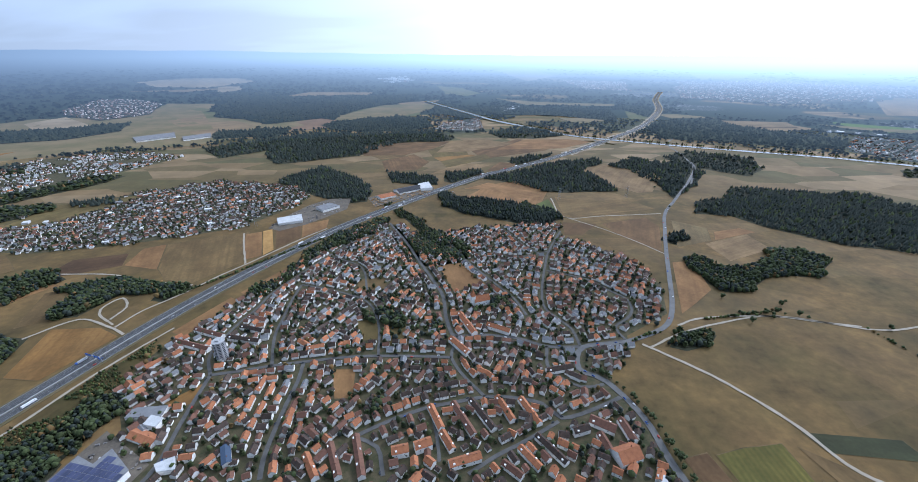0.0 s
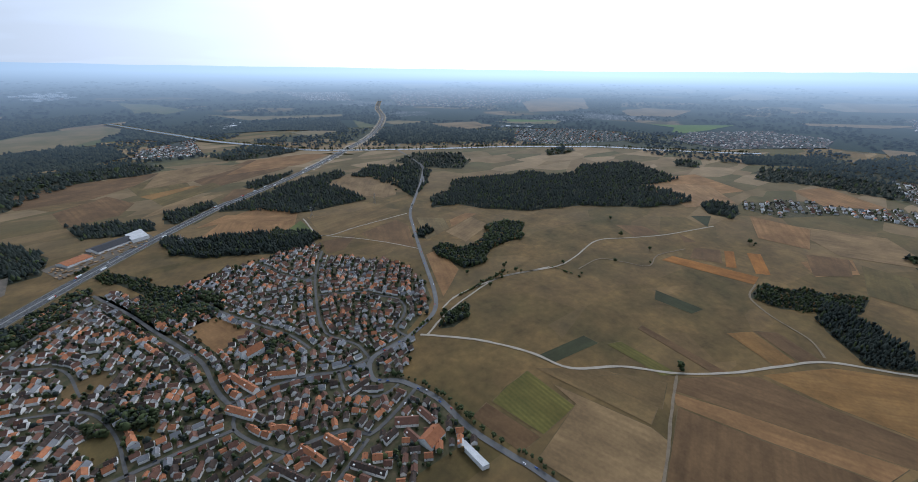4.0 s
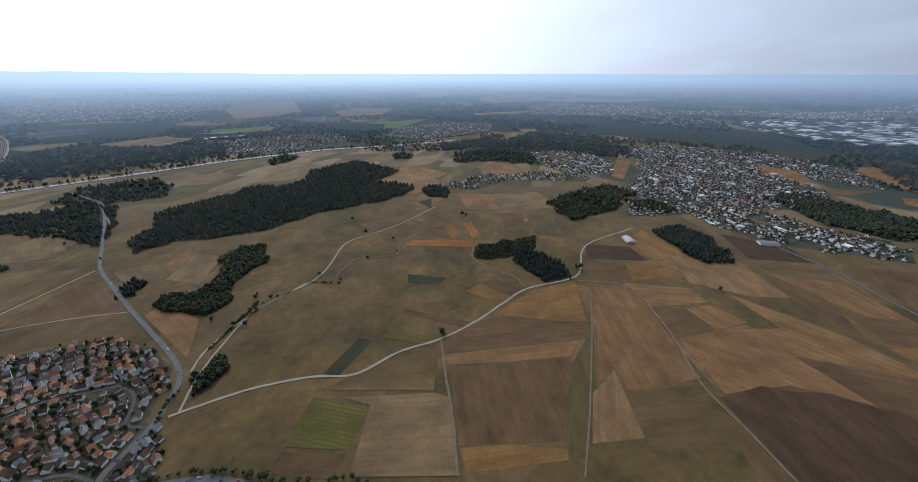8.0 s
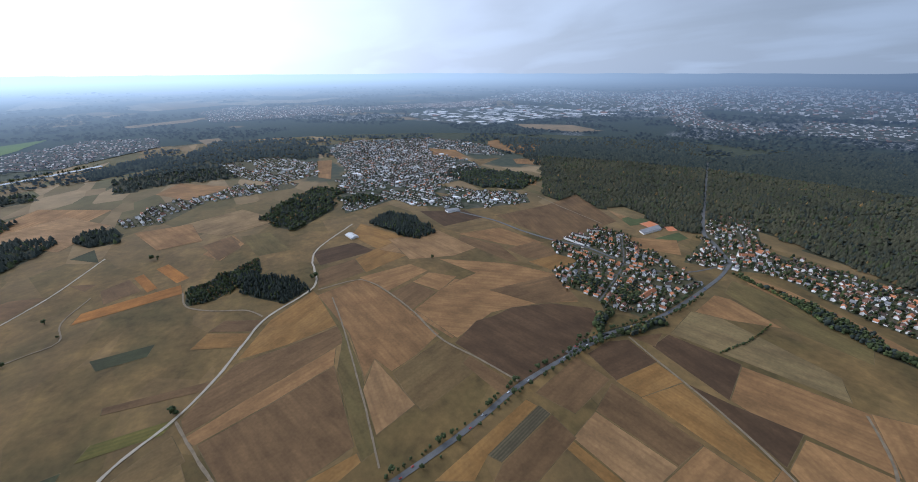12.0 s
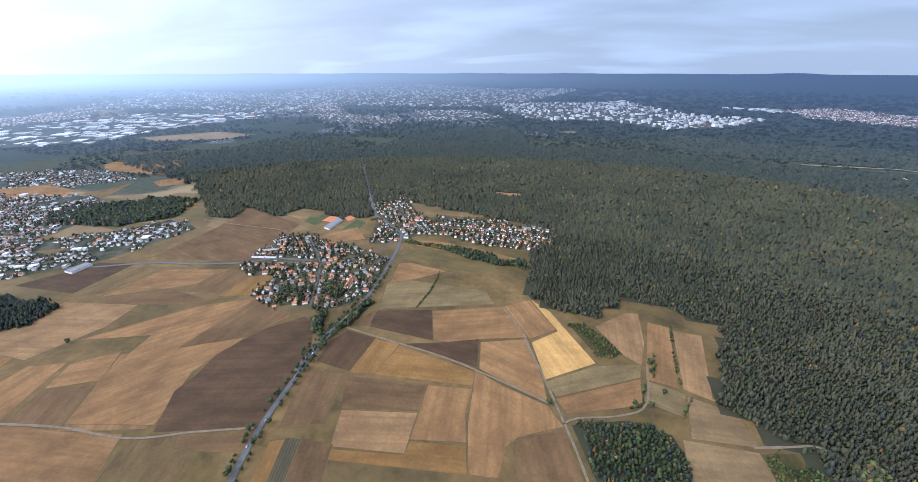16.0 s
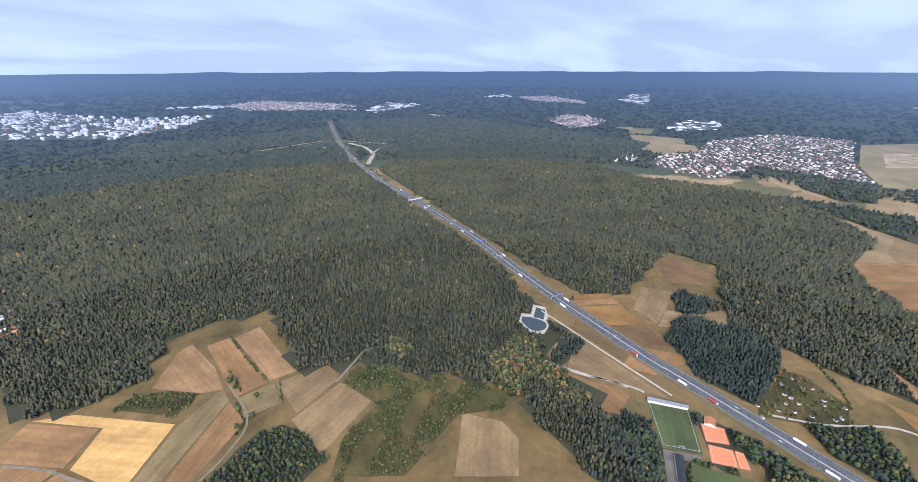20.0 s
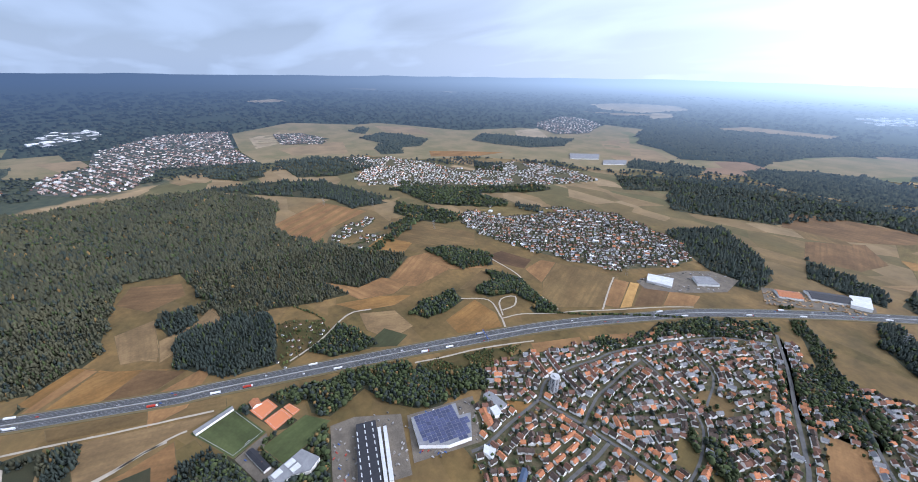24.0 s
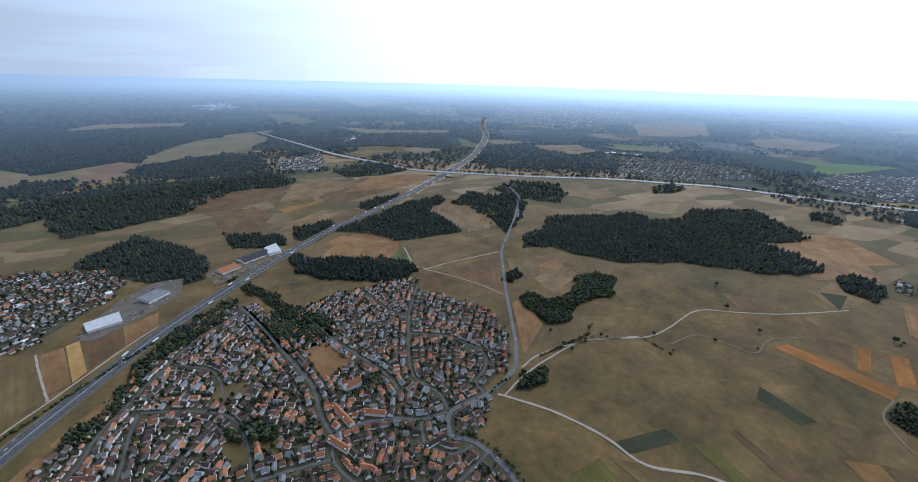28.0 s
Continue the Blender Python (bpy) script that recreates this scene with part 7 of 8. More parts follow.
OLD, PALE = (0.72, 0.18, 0.10), (0.14, 0.22, 0.64)
terrace("orange", 10, 6, (-38, 377), (-22, 342))
terrace("orange", 10, 6, (-21, 337), (-8, 313))
terrace("red", 10, 6, (-8, 382), (18, 333))
terrace("dark", 10, 6, (16, 387), (43, 341))
terrace("orange", 10, 6, (52, 392), (68, 354))
terrace("orange", 10, 6, (83, 389), (101, 349))
terrace("dark", 10, 6, (95, 332), (122, 296))
terrace("orange", 10, 6, (72, 316), (91, 290))
terrace("red", 10, 6, (50, 297), (69, 280))
terrace("orange", 14, 9, (-78, 309), (-60, 313))
terrace("orange", 14, 9, (-52, 315), (-34, 322))
terrace("red", 10, 6, (-154, 321), (-133, 280))
terrace("red", 10, 6, (-126, 332), (-107, 280))
terrace("orange", 10, 6, (-178, 307), (-158, 279))
terrace("orange", 12, 7, (-11, 294), (24, 305))
terrace("red", 10, 6, (-460, 510), (-396, 490))
terrace("red", 10, 6, (-447, 541), (-391, 522))
terrace("dark", 10, 6, (-380, 520), (-325, 509))
terrace("dark", 10, 6, (-373, 548), (-332, 536))
terrace("red", 10, 6, (-374, 576), (-338, 565))
terrace("orange", 9, 5, (-280, 432), (-280, 401))
terrace("orange", 9, 5, (-281, 395), (-279, 371))
terrace("orange", 9, 5, (-279, 367), (-280, 350))
terrace("orange", 9, 5, (-263, 419), (-261, 391))
terrace("orange", 9, 5, (-262, 385), (-261, 362))
terrace("orange", 9, 5, (-262, 358), (-261, 342))
terrace("red", 16, 6, (167, 356), (193, 340))
terrace("red", 11, 6, (205, 355), (210, 324))
terrace("red", 11, 6, (172, 334), (176, 312))
terrace("dark", 12, 7, (140, 337), (160, 343))
terrace("dark", 11, 6, (129, 441), (168, 450))
terrace("orange", 12, 7, (1, 584), (26, 528))
terrace("orange", 12, 7, (49, 551), (85, 532))
terrace("orange", 12, 7, (-13, 514), (14, 479))
terrace("orange", 10, 6, (-241, 491), (-216, 498))
terrace("white", 12, 7, (866, -823), (796, -841))
terrace("white", 12, 7, (882, -865), (831, -891))
terrace("white", 12, 7, (881, -931), (861, -966))
terrace("orange", 16, 7, (502, -735), (514, -796))
terrace("orange", 16, 7, (541, -1176), (520, -1212))
for key, poly in AREA.items():
    if key.startswith(("hall_", "pitch_", "yard_", "car_park")):
        TAKEN.append(poly)
settlement("village_houses", AREA["village"], 62, (0.28, 0.31, 0.41), 12.4, 15.6, 0.08, 11, "white village houses with dark and orange roofs", trees=3, things=270)
settlement("west_village_houses", AREA["west_village"], 40, (0.10, 0.20, 0.70), 14.5, 18, 0.1, 12, "white houses with dark and red roofs", trees=4, big=0.85)
settlement("south_village_houses", AREA["south_village"], 20, (0.4, 0.3, 0.3), 17, 22, 0.15, 13, "white houses with orange and dark roofs", trees=6)
settlement("row_village_houses", AREA["row_village"], 8, (0.3, 0.35, 0.35), 16, 21, 0.15, 14, "white houses along the forest edge", trees=6)
TOWNS = {  # turn of the streets, house spacing, size, garden trees a house
    "town_a": (20, 20, 0.86, 3), "town_b": (35, 20, 0.86, 3), "town_c": (28, 20, 0.86, 3), "town_strip": (15, 19, 0.95, 3), "mid_village": (40, 19, 0.95, 3), "left_town": (30, 27, 1.1, 2),
    "church_village": (40, 20, 1.0, 2), "canal_town": (30, 24, 1.1, 2), "canal_town_north": (55, 26, 1.1, 1), "white_village": (20, 36, 1.3, 2), "plain_hamlet": (10, 22, 1.05, 3),
    "plain_village": (10, 24, 1.1, 2), "west_hamlet": (10, 22, 1.05, 2), "west_town_small": (10, 28, 1.3, 2), "west_town": (10, 28, 1.3, 2), "west_rows": (30, 42, 1.6, 0), "far_row": (0, 42, 1.6, 0),
    "west_ribbon": (30, 42, 1.6, 0), "north_far_town": (20, 42, 1.6, 0), "north_east_town": (50, 52, 1.8, 0), "logistics_town": (30, 40, 1.6, 0), "far_ribbon": (20, 42, 1.5, 0), "north_row": (20, 42, 1.5, 0),
    "valley_town": (40, 52, 1.8, 0)}
for seed, (key, (angle, gap, big, trees)) in enumerate(TOWNS.items(), 15):
    if max(math.hypot(*z) for z in AREA[key]) >= 2900:
        far_field("town", *AREA[key])
    settlement("town_houses", AREA[key], angle, PALE, gap, gap * 1.3, 0.16, seed, "white houses of a small town in the distance", trees=trees, big=big)

for key, seed in (("edge_hamlet", 31), ("edge_hamlet_two", 32)):
    settlement("hamlet_houses", AREA[key], 30, (0.3, 0.3, 0.4), 22, 26, 0.25, seed, "white houses of a hamlet at the forest edge", trees=3)

for p in SPARE:
    for o in (*p.children_recursive, p):
        bpy.data.objects.remove(o)

# ---- large buildings ----
def prism(poly, z0, z1, inset=0.0):
    p = np.array(poly, float)
    c = p.mean(0)
    if inset:
        p = c + (p - c) * (1 - inset)
    bm = bmesh.new()
    lo = [bm.verts.new((x - c[0], y - c[1], z0)) for x, y in p]
    hi = [bm.verts.new((x - c[0], y - c[1], z1)) for x, y in p]
    bm.faces.new(hi); bm.faces.new(lo[::-1])
    n = len(p)
    for i in range(n):
        bm.faces.new((lo[i], lo[(i + 1) % n], hi[(i + 1) % n], hi[i]))
    bmesh.ops.recalc_face_normals(bm, faces=bm.faces)
    return bm, c


def hall(key, height, roof, label, extra=None):
    poly = AREA[key]
    thing = new("hall")
    bm, c = prism(poly, -0.3, height)
    part("wall", bm, M["plaster"] if roof != "bitumen" else M["concrete"], thing)
    bm, c = prism(poly, height, height + 0.7, -0.015)
    cover = part("roof", bm, M[roof], thing)
    thing.location = (c[0], c[1], 0.4)
    p = np.array(poly, float) - c
    e = p[1] - p[0]
    u = e / np.hypot(*e)
    v = np.array((-u[1], u[0]))
    span_u, span_v = (p @ u), (p @ v)
    if extra:
        what, su, sv, mat, raise_, fill = extra
        nu, nv = max(1, int((span_u.max() - span_u.min()) / su)), max(1, int((span_v.max() - span_v.min()) / sv))
        for i in range(nu):
            for j in range(nv):
                q = u * (span_u.min() + (i + 0.5) * (span_u.max() - span_u.min()) / nu) + v * (span_v.min() + (j + 0.5) * (span_v.max() - span_v.min()) / nv)
                w, h = u * su * fill[0] / 2, v * sv * fill[1] / 2
                corners = [q - w - h, q + w - h, q + w + h, q - w + h]
                if not all(inside(np.array([k[0]]), np.array([k[1]]), [tuple(z) for z in p * 0.999])[0] for k in corners):
                    continue
                b2 = bmesh.new()
                lo = [b2.verts.new((k[0], k[1], height + 0.6)) for k in corners]
                hi = [b2.verts.new((k[0], k[1], height + 0.7 + raise_)) for k in corners]
                b2.faces.new(hi)
                for k in range(4):
                    b2.faces.new((lo[k], lo[(k + 1) % 4], hi[(k + 1) % 4], hi[k]))
                part(what, b2, M[mat], cover)
    return tagged(thing, label, "hall")


def gable_hall(key, height, steep, roof, label):
    p = np.array(AREA[key], float)
    c = p.mean(0)
    e0, e1 = p[1] - p[0], p[2] - p[1]
    if np.hypot(*e0) < np.hypot(*e1):
        e0, e1 = e1, e0
    t = house("orange", np.hypot(*e1), np.hypot(*e0), height, steep)
    t.name = "hall"
    for o in t.children:
        if o.name.startswith("roof_slope"):
            o.data.materials[0] = M[roof]
    t.matrix_world = pose(c[0], c[1], 0.4, 0, 0, math.degrees(math.atan2(e0[1], e0[0])))
    return tagged(t, label, "hall", group="halls")


plot_ground(AREA["yard_black"], M["yard"], "pale paved yard round the works halls")
plot_ground(AREA["yard_solar"], M["yard"], "pale paved yard round the works halls")
plot_ground(AREA["yard_logistics"], M["yard"], "pale paved yard round the logistics halls")
plot_ground(AREA["car_park"], M["yard"], "grey car park beside the sports ground")
plot_ground(AREA["sawmill_yard"], M["yard"], "bare timber yard beside the motorway")
hall("hall_black", 10, "bitumen", "long hall with a black roof and white skylights", ("skylight", 11, 11, "sheet", 0.5, (0.14, 0.6)))
hall("hall_white_one", 8, "sheet", "narrow white-roofed hall beside the black hall")
hall("hall_white_two", 7, "sheet", "narrow white-roofed store on the yard")
hall("hall_solar", 9, "grey_roof", "wide works hall covered with blue solar panels", ("solar_panel", 7.4, 6.4, "solar", 0.25, (0.96, 0.93)))
gable_hall("hall_orange", 5, 0.4, "tile_orange", "low market hall with an orange tiled roof")
hall("hall_cube", 8, "sheet", "white cube-shaped works building")
hall("hall_grey", 6, "grey_roof", "flat grey-roofed commercial building")
gable_hall("hall_club", 5, 0.3, "bitumen", "sports club house with a dark roof")
hall("hall_school", 8, "grey_roof", "pale angular school building with grey flat roofs", ("roof_block", 17, 13, "sheet", 1.2, (0.8, 0.7)))
hall("hall_nursery", 6, "sheet", "white flat-roofed building at the forest edge")
hall("hall_white_three", 6, "sheet", "white flat-roofed shop by the street")
gable_hall("hall_blue", 6, 0.3, "blue_roof", "hall with a blue-grey sheet roof")
gable_hall("hall_church", 8, 0.7, "tile_orange", "modern church with a broad orange roof")
hall("hall_market", 7, "sheet", "long white-roofed supermarket beside the road")
hall("hall_mill_white", 9, "sheet", "white-roofed sawmill hall by the motorway")
gable_hall("hall_mill_orange", 6, 0.25, "tile_orange", "long orange-roofed sawmill shed")
gable_hall("hall_mill_dark", 6, 0.25, "bitumen", "dark-roofed timber shed at the sawmill")
hall("hall_grey_big", 6, "sheet", "big pale logistics hall at the village edge")
hall("hall_grey_small", 7, "grey_roof", "grey-roofed store beside the logistics hall")
hall("hall_stand", 4, "grey_roof", "long pale-roofed stand beside the football turf")
gable_hall("hall_hut", 3, 0.5, "tile_orange", "small orange-roofed hut beside the tennis courts")
gable_hall("hall_farm", 4, 0.3, "sheet", "farm shed with a pale roof by the track")
hall("hall_school_far", 5, "grey_roof", "white school hall beside sports courts")
hall("hall_trade_one", 7, "grey_roof", "white trade hall on the plain")
hall("hall_trade_two", 7, "grey_roof", "white trade hall on the plain")
hall("hall_petrol", 5, "grey_roof", "white petrol station canopy at the town edge")

# the round tower block
tower = new("tower_block")
N, R, FLOORS = 8, 9.0, 11
bm = bmesh.new()
bmesh.ops.create_cone(bm, cap_ends=True, segments=N, radius1=R, radius2=R, depth=33.5, matrix=Matrix.Translation((0, 0, 16.5)))
part("wall", bm, M["concrete"], tower)
bm = bmesh.new()
bmesh.ops.create_cone(bm, cap_ends=True, segments=N, radius1=R + 0.5, radius2=R + 0.5, depth=1.2, matrix=Matrix.Translation((0, 0, 33.6)))
part("parapet", bm, M["concrete"], tower)
bm = bmesh.new()
box(bm, -3, -3, 34, 3, 3, 36.5)
part("lift_house", bm, M["concrete"], tower)
pane = None
for k in range(N):
    a = (k + 0.5) * 2 * math.pi / N
    for f in range(FLOORS):
        r = R * math.cos(math.pi / N) + 0.02
        if pane is None:
            bm = bmesh.new()
            box(bm, -0.06, -1.9, -0.7, 0.06, 1.9, 0.7)
            ob = part("window", bm, M["glass"], tower)
            pane = ob.data
        else:
            ob = new("window", pane)
            ob.parent = tower
        ob.matrix_local = pose(r * math.cos(a), r * math.sin(a), 2.0 + f * 2.9, 0, 0, math.degrees(a))
tower.location = (-365, 474, 0.3)
tagged(tower, "pale grey eight-sided concrete tower block of eleven storeys", "tower block")

# the old church in the village centre
church = house("orange", 15, 30, 11, 1.15)
church.name = "church"
bm = bmesh.new(); box(bm, -21, -4, -0.3, -13, 4, 22); part("tower_wall", bm, M["plaster"], church, "pale square church tower")
bm = bmesh.new()
bmesh.ops.create_cone(bm, cap_ends=True, segments=4, radius1=6.4, radius2=0.2, depth=13, matrix=Matrix.Translation((-17, 0, 28.4)) @ pose(0, 0, 0, 0, 0, 45))
part("spire", bm, M["tile_orange"], church, "pointed orange tiled spire")
church.matrix_world = pose(42, 622, 0.3, 0, 0, 20)
tagged(church, "sandstone village church with orange roof and spire", "church")

# ---- sports ground, basins ----
for key in ("pitch_tennis_one", "pitch_tennis_two", "pitch_tennis_three", "pitch_tennis_four", "pitch_tennis_five"):
    ob = plot_ground(AREA[key], M["clay"], "orange clay tennis court beside the pitch", "tennis court")
    ob.name = "tennis_court"
    c = np.array(AREA[key], float)
    for i in range(4):
        a, b = c[i] * 0.82 + c.mean(0) * 0.18, c[(i + 1) % 4] * 0.82 + c.mean(0) * 0.18
        ribbon("court_line", [tuple(a), tuple((a + b) / 2), tuple(b)], 0.35, level[0] + 0.02, M["white_line"], 0, ob, 0.01)
rim = plot_ground(AREA["pond_rim"], M["gravel"], "pale gravel rim of the rain basins", "gravel")
for key in ("pond_square", "pond_round"):
    p = np.array(AREA[key], float)
    q = glide([tuple(z) for z in np.vstack([p, p[:1]])], 6.0)[:-1] if key == "pond_round" else p
    ob = plot_ground([tuple(z) for z in q], M["basin"], "dark still water in a rain basin", "pond")
    ob.name = "pond"

pitch = [(-631, -80), (-661, -20), (-567, 20), (-543, -30)]
c = np.mean(np.array(pitch, float), 0)
for i in range(4):
    a, b = np.array(pitch[i]) * 0.9 + c * 0.1, np.array(pitch[(i + 1) % 4]) * 0.9 + c * 0.1
    ob = ribbon("pitch_line", [tuple(a), tuple((a + b) / 2), tuple(b)], 0.5, 0.75, M["white_line"], 0, None, 0.02)
    tagged(ob, "white line painted on the football turf", "pitch line", kind="structure")

def goal(x, y, angle):
    t = new("football_goal")
    for s in (-1, 1):
        bm = bmesh.new(); box(bm, -0.1, s * 3.66 - 0.1, -0.2, 0.1, s * 3.66 + 0.1, 2.44); part("post", bm, M["paint_white"], t)
    bm = bmesh.new(); box(bm, -0.1, -3.76, 2.44, 0.1, 3.76, 2.64); part("crossbar", bm, M["paint_white"], t)
    t.matrix_world = pose(x, y, 0.75, 0, 0, angle)
    return tagged(t, "white football goal on the green turf", "goal", group="football goals")


pq = np.array(pitch, float)
ax = (pq[0] + pq[1]) / 2 - (pq[2] + pq[3]) / 2
for sgn in (-0.44, 0.44):
    goal(*(c + ax * sgn), math.degrees(math.atan2(ax[1], ax[0])))


def stacks(key, number, seed, mats, label, size):
    """Stacks of stored goods, too many to count, in one mesh."""
    rng = np.random.default_rng(seed)
    px, py = scatter(swell(AREA[key], -6), size * 1.7, rng)
    ok = np.ones(len(px), bool)
    for k2, q in AREA.items():
        if k2.startswith("hall_"):
            ok &= ~inside(px, py, swell(q, 4))
    px, py = px[ok], py[ok]
    pick = rng.permutation(len(px))[:number]
    bm = bmesh.new()
    for k in pick:
        w, h = size * (0.35 + 0.3 * rng.random()), 1.2 + 2.2 * rng.random()
        n0 = len(bm.verts)
        box(bm, -w, -w * 0.45, 0.1, w, w * 0.45, h)
        bm.verts.ensure_lookup_table()
        m = pose(px[k], py[k], 0.2, 0, 0, 20 + 90 * rng.integers(0, 2) + 6 * rng.random())
        for v in bm.verts[n0:]:
            v.co = m @ v.co
    me = bpy.data.meshes.new("stacks")
    bm.to_mesh(me); bm.free()
    me.materials.append(mats)
    return tagged(new("stacks", me), label, "stacks", kind="stuff")


M["timber"] = material("stacked_timber", (0.34, 0.22, 0.11), (0.24, 0.15, 0.08), 0.2, island=0.4)
M["goods"] = material("stored_goods", (0.30, 0.29, 0.28), (0.16, 0.14, 0.12), 0.2, island=0.6)
stacks("sawmill_yard", 60, 41, M["timber"], "stacks of sawn timber on the yard", 8)
stacks("yard_black", 40, 42, M["goods"], "pallets and goods stacked on the yard", 4)
stacks("yard_logistics", 45, 44, M["goods"], "pallets and goods stacked on the yard", 5)
stacks("yard_solar", 22, 43, M["goods"], "pallets and goods stacked on the yard", 4)

# ---- far works and towns: halls on the backdrop ----
def far_blocks(key, count_, seed, label, low=5, high=12, wide=(18, 60), mix=(0.5, 0.2, 0.2, 0.1)):
    rng = np.random.default_rng(seed)
    p = np.array(AREA[key], float)
    lo, hi = p.min(0), p.max(0)
    x, y = lo[0] + (hi[0] - lo[0]) * rng.random(count_ * 3), lo[1] + (hi[1] - lo[1]) * rng.random(count_ * 3)
    k = inside(x, y, AREA[key])
    x, y = x[k][:count_], y[k][:count_]
    cube = np.array([(-1, -1, 0), (1, -1, 0), (1, 1, 0), (-1, 1, 0), (-1, -1, 1), (1, -1, 1), (1, 1, 1), (-1, 1, 1)], float)
    tri = np.array([(4, 5, 6), (4, 6, 7), (0, 1, 5), (0, 5, 4), (1, 2, 6), (1, 6, 5), (2, 3, 7), (2, 7, 6), (3, 0, 4), (3, 4, 7)])
    fx, fy, fz, fk = far(x, y, 0.0)
    n = len(x)
    a = 0.5 + 0.2 * rng.integers(0, 2, n) * 7.85
    w, d, h = (wide[0] + (wide[1] - wide[0]) * rng.random(n) ** 2) * fk / 2, (wide[0] + (wide[1] - wide[0]) * rng.random(n) ** 2) * fk / 2, (low + (high - low) * rng.random(n) ** 2) * fk
    lx, ly = cube[None, :, 0] * w[:, None], cube[None, :, 1] * d[:, None]
    v = np.stack([fx[:, None] + lx * np.cos(a)[:, None] - ly * np.sin(a)[:, None], fy[:, None] + lx * np.sin(a)[:, None] + ly * np.cos(a)[:, None], fz[:, None] - 2 + cube[None, :, 2] * (h + 2)[:, None]], 2)
    f = tri[None] + (np.arange(n) * 8)[:, None, None]
    mi = np.repeat(rng.choice(4, n, p=mix), len(tri))
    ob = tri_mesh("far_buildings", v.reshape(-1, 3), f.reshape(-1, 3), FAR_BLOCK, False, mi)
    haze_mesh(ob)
    return tagged(ob, label, "buildings", kind="stuff")


WHITE, RED = (0.5, 0.3, 0.15, 0.05), (0.34, 0.08, 0.14, 0.44)
for seed, (key, number, label, low_, high_, wide, mix) in enumerate((
        ("logistics", 330, "white and grey halls of a distant logistics park", 6, 14, (30, 130), WHITE), ("city", 4200, "pale blocks of a distant city", 6, 24, (14, 60), (0.5, 0.12, 0.18, 0.2)),
        ("red_city", 700, "red-roofed old quarter of the distant city", 7, 16, (10, 26), RED), ("city_edge", 420, "pale houses at the edge of the city", 6, 14, (10, 30), (0.45, 0.15, 0.15, 0.25)),
        ("city_suburb", 1500, "pale blocks of a distant suburb", 6, 20, (14, 50), (0.5, 0.1, 0.2, 0.2)), ("blocks", 760, "white apartment blocks at the forest edge", 8, 36, (12, 44), WHITE),
        ("west_blocks", 170, "white apartment blocks at the forest edge", 8, 30, (12, 40), WHITE), ("far_blocks", 40, "white halls at the city edge", 8, 20, (20, 60), WHITE),
        ("canal_halls", 10, "white halls beside the canal", 6, 9, (20, 50), WHITE), ("far_halls", 40, "white halls of a far works", 6, 12, (40, 120), WHITE), ("kiosk_halls", 10, "white halls of a gravel works", 6, 10, (30, 70), WHITE),
        ("canal_far_halls", 36, "white halls beside the far canal", 6, 12, (40, 110), WHITE), ("left_town_halls", 46, "white halls of a works beside the town", 6, 14, (24, 80), WHITE),
        ("hill_halls", 44, "white halls of a far works", 6, 14, (40, 120), WHITE), ("west_works", 30, "white halls of a far works", 6, 12, (40, 110), WHITE), ("west_halls", 70, "white halls of a far works", 6, 12, (30, 110), WHITE),
        ("far_works", 26, "white halls of a far works", 6, 12, (40, 110), WHITE), ("south_halls", 26, "white halls of a far works", 6, 14, (40, 120), WHITE), ("ribbon_halls", 14, "white halls of a far works", 6, 12, (30, 90), WHITE),
        ("town_a", 40, "white blocks and shops of the small town", 4, 9, (9, 22), WHITE), ("town_b", 90, "white blocks and shops of the small town", 4, 11, (9, 26), WHITE),
        ("town_c", 80, "white blocks and shops of the small town", 4, 11, (9, 26), WHITE), ("west_village", 70, "white flat-roofed blocks among the village houses", 4, 8, (8, 22), WHITE), ("left_town", 90, "white blocks and shops of the small town", 5, 12, (10, 30), WHITE)), 1):
    if key not in TOWNS and key != "west_village":
        far_field("town", *AREA[key])
    far_blocks(key, number, seed, label, low_, high_, wide, mix)

# ---- allotment gardens by the motorway ----
def shed(w, l, h, roof, label):
    t = house("red", w, l, h, 0.45)
    t.name = "garden_shed"
    for o in list(t.children_recursive):
        if o.name.startswith("chimney"):
            bpy.data.objects.remove(o)
        elif o.name.startswith("roof_slope"):
            o.data.materials[0] = M[roof]
    return tagged(t, label, "shed", group="garden sheds")


SHEDS = [shed(3.6, 5.0, 2.4, "grey_roof", "small garden shed with a grey sheet roof"), shed(3.4, 4.4, 2.3, "tile_red", "small garden shed with a brown roof"), shed(3.8, 5.6, 2.4, "bitumen", "small garden shed with a black felt roof")]
rng = np.random.default_rng(61)
plot_ground(AREA["allotment"], M["scrub"], "patchwork of allotment garden plots", z=0.046)
sx, sy = scatter(AREA["allotment"], 26, rng)
for x, y in zip(sx, sy):
    copy_thing(SHEDS[rng.integers(0, 3)], pose(x, y, 0.2, 0, 0, 35 + 90 * rng.integers(0, 2)))
bx_, by_ = scatter(AREA["allotment"], 7.5, rng)
clear = np.array([np.hypot(sx - u, sy - v).min() > 6 for u, v in zip(bx_, by_)]) & (rng.random(len(bx_)) < 0.6)
grow("garden_bushes", bx_[clear], by_[clear], 2.5 + 5.5 * rng.random(clear.sum()) ** 2, CROWNS["round"], [M["mixleaf"], M["scrubleaf"], M["autumn"]], rng, "fruit trees and bushes of the allotment gardens", "bushes", picks=(0.6, 0.3, 0.1))
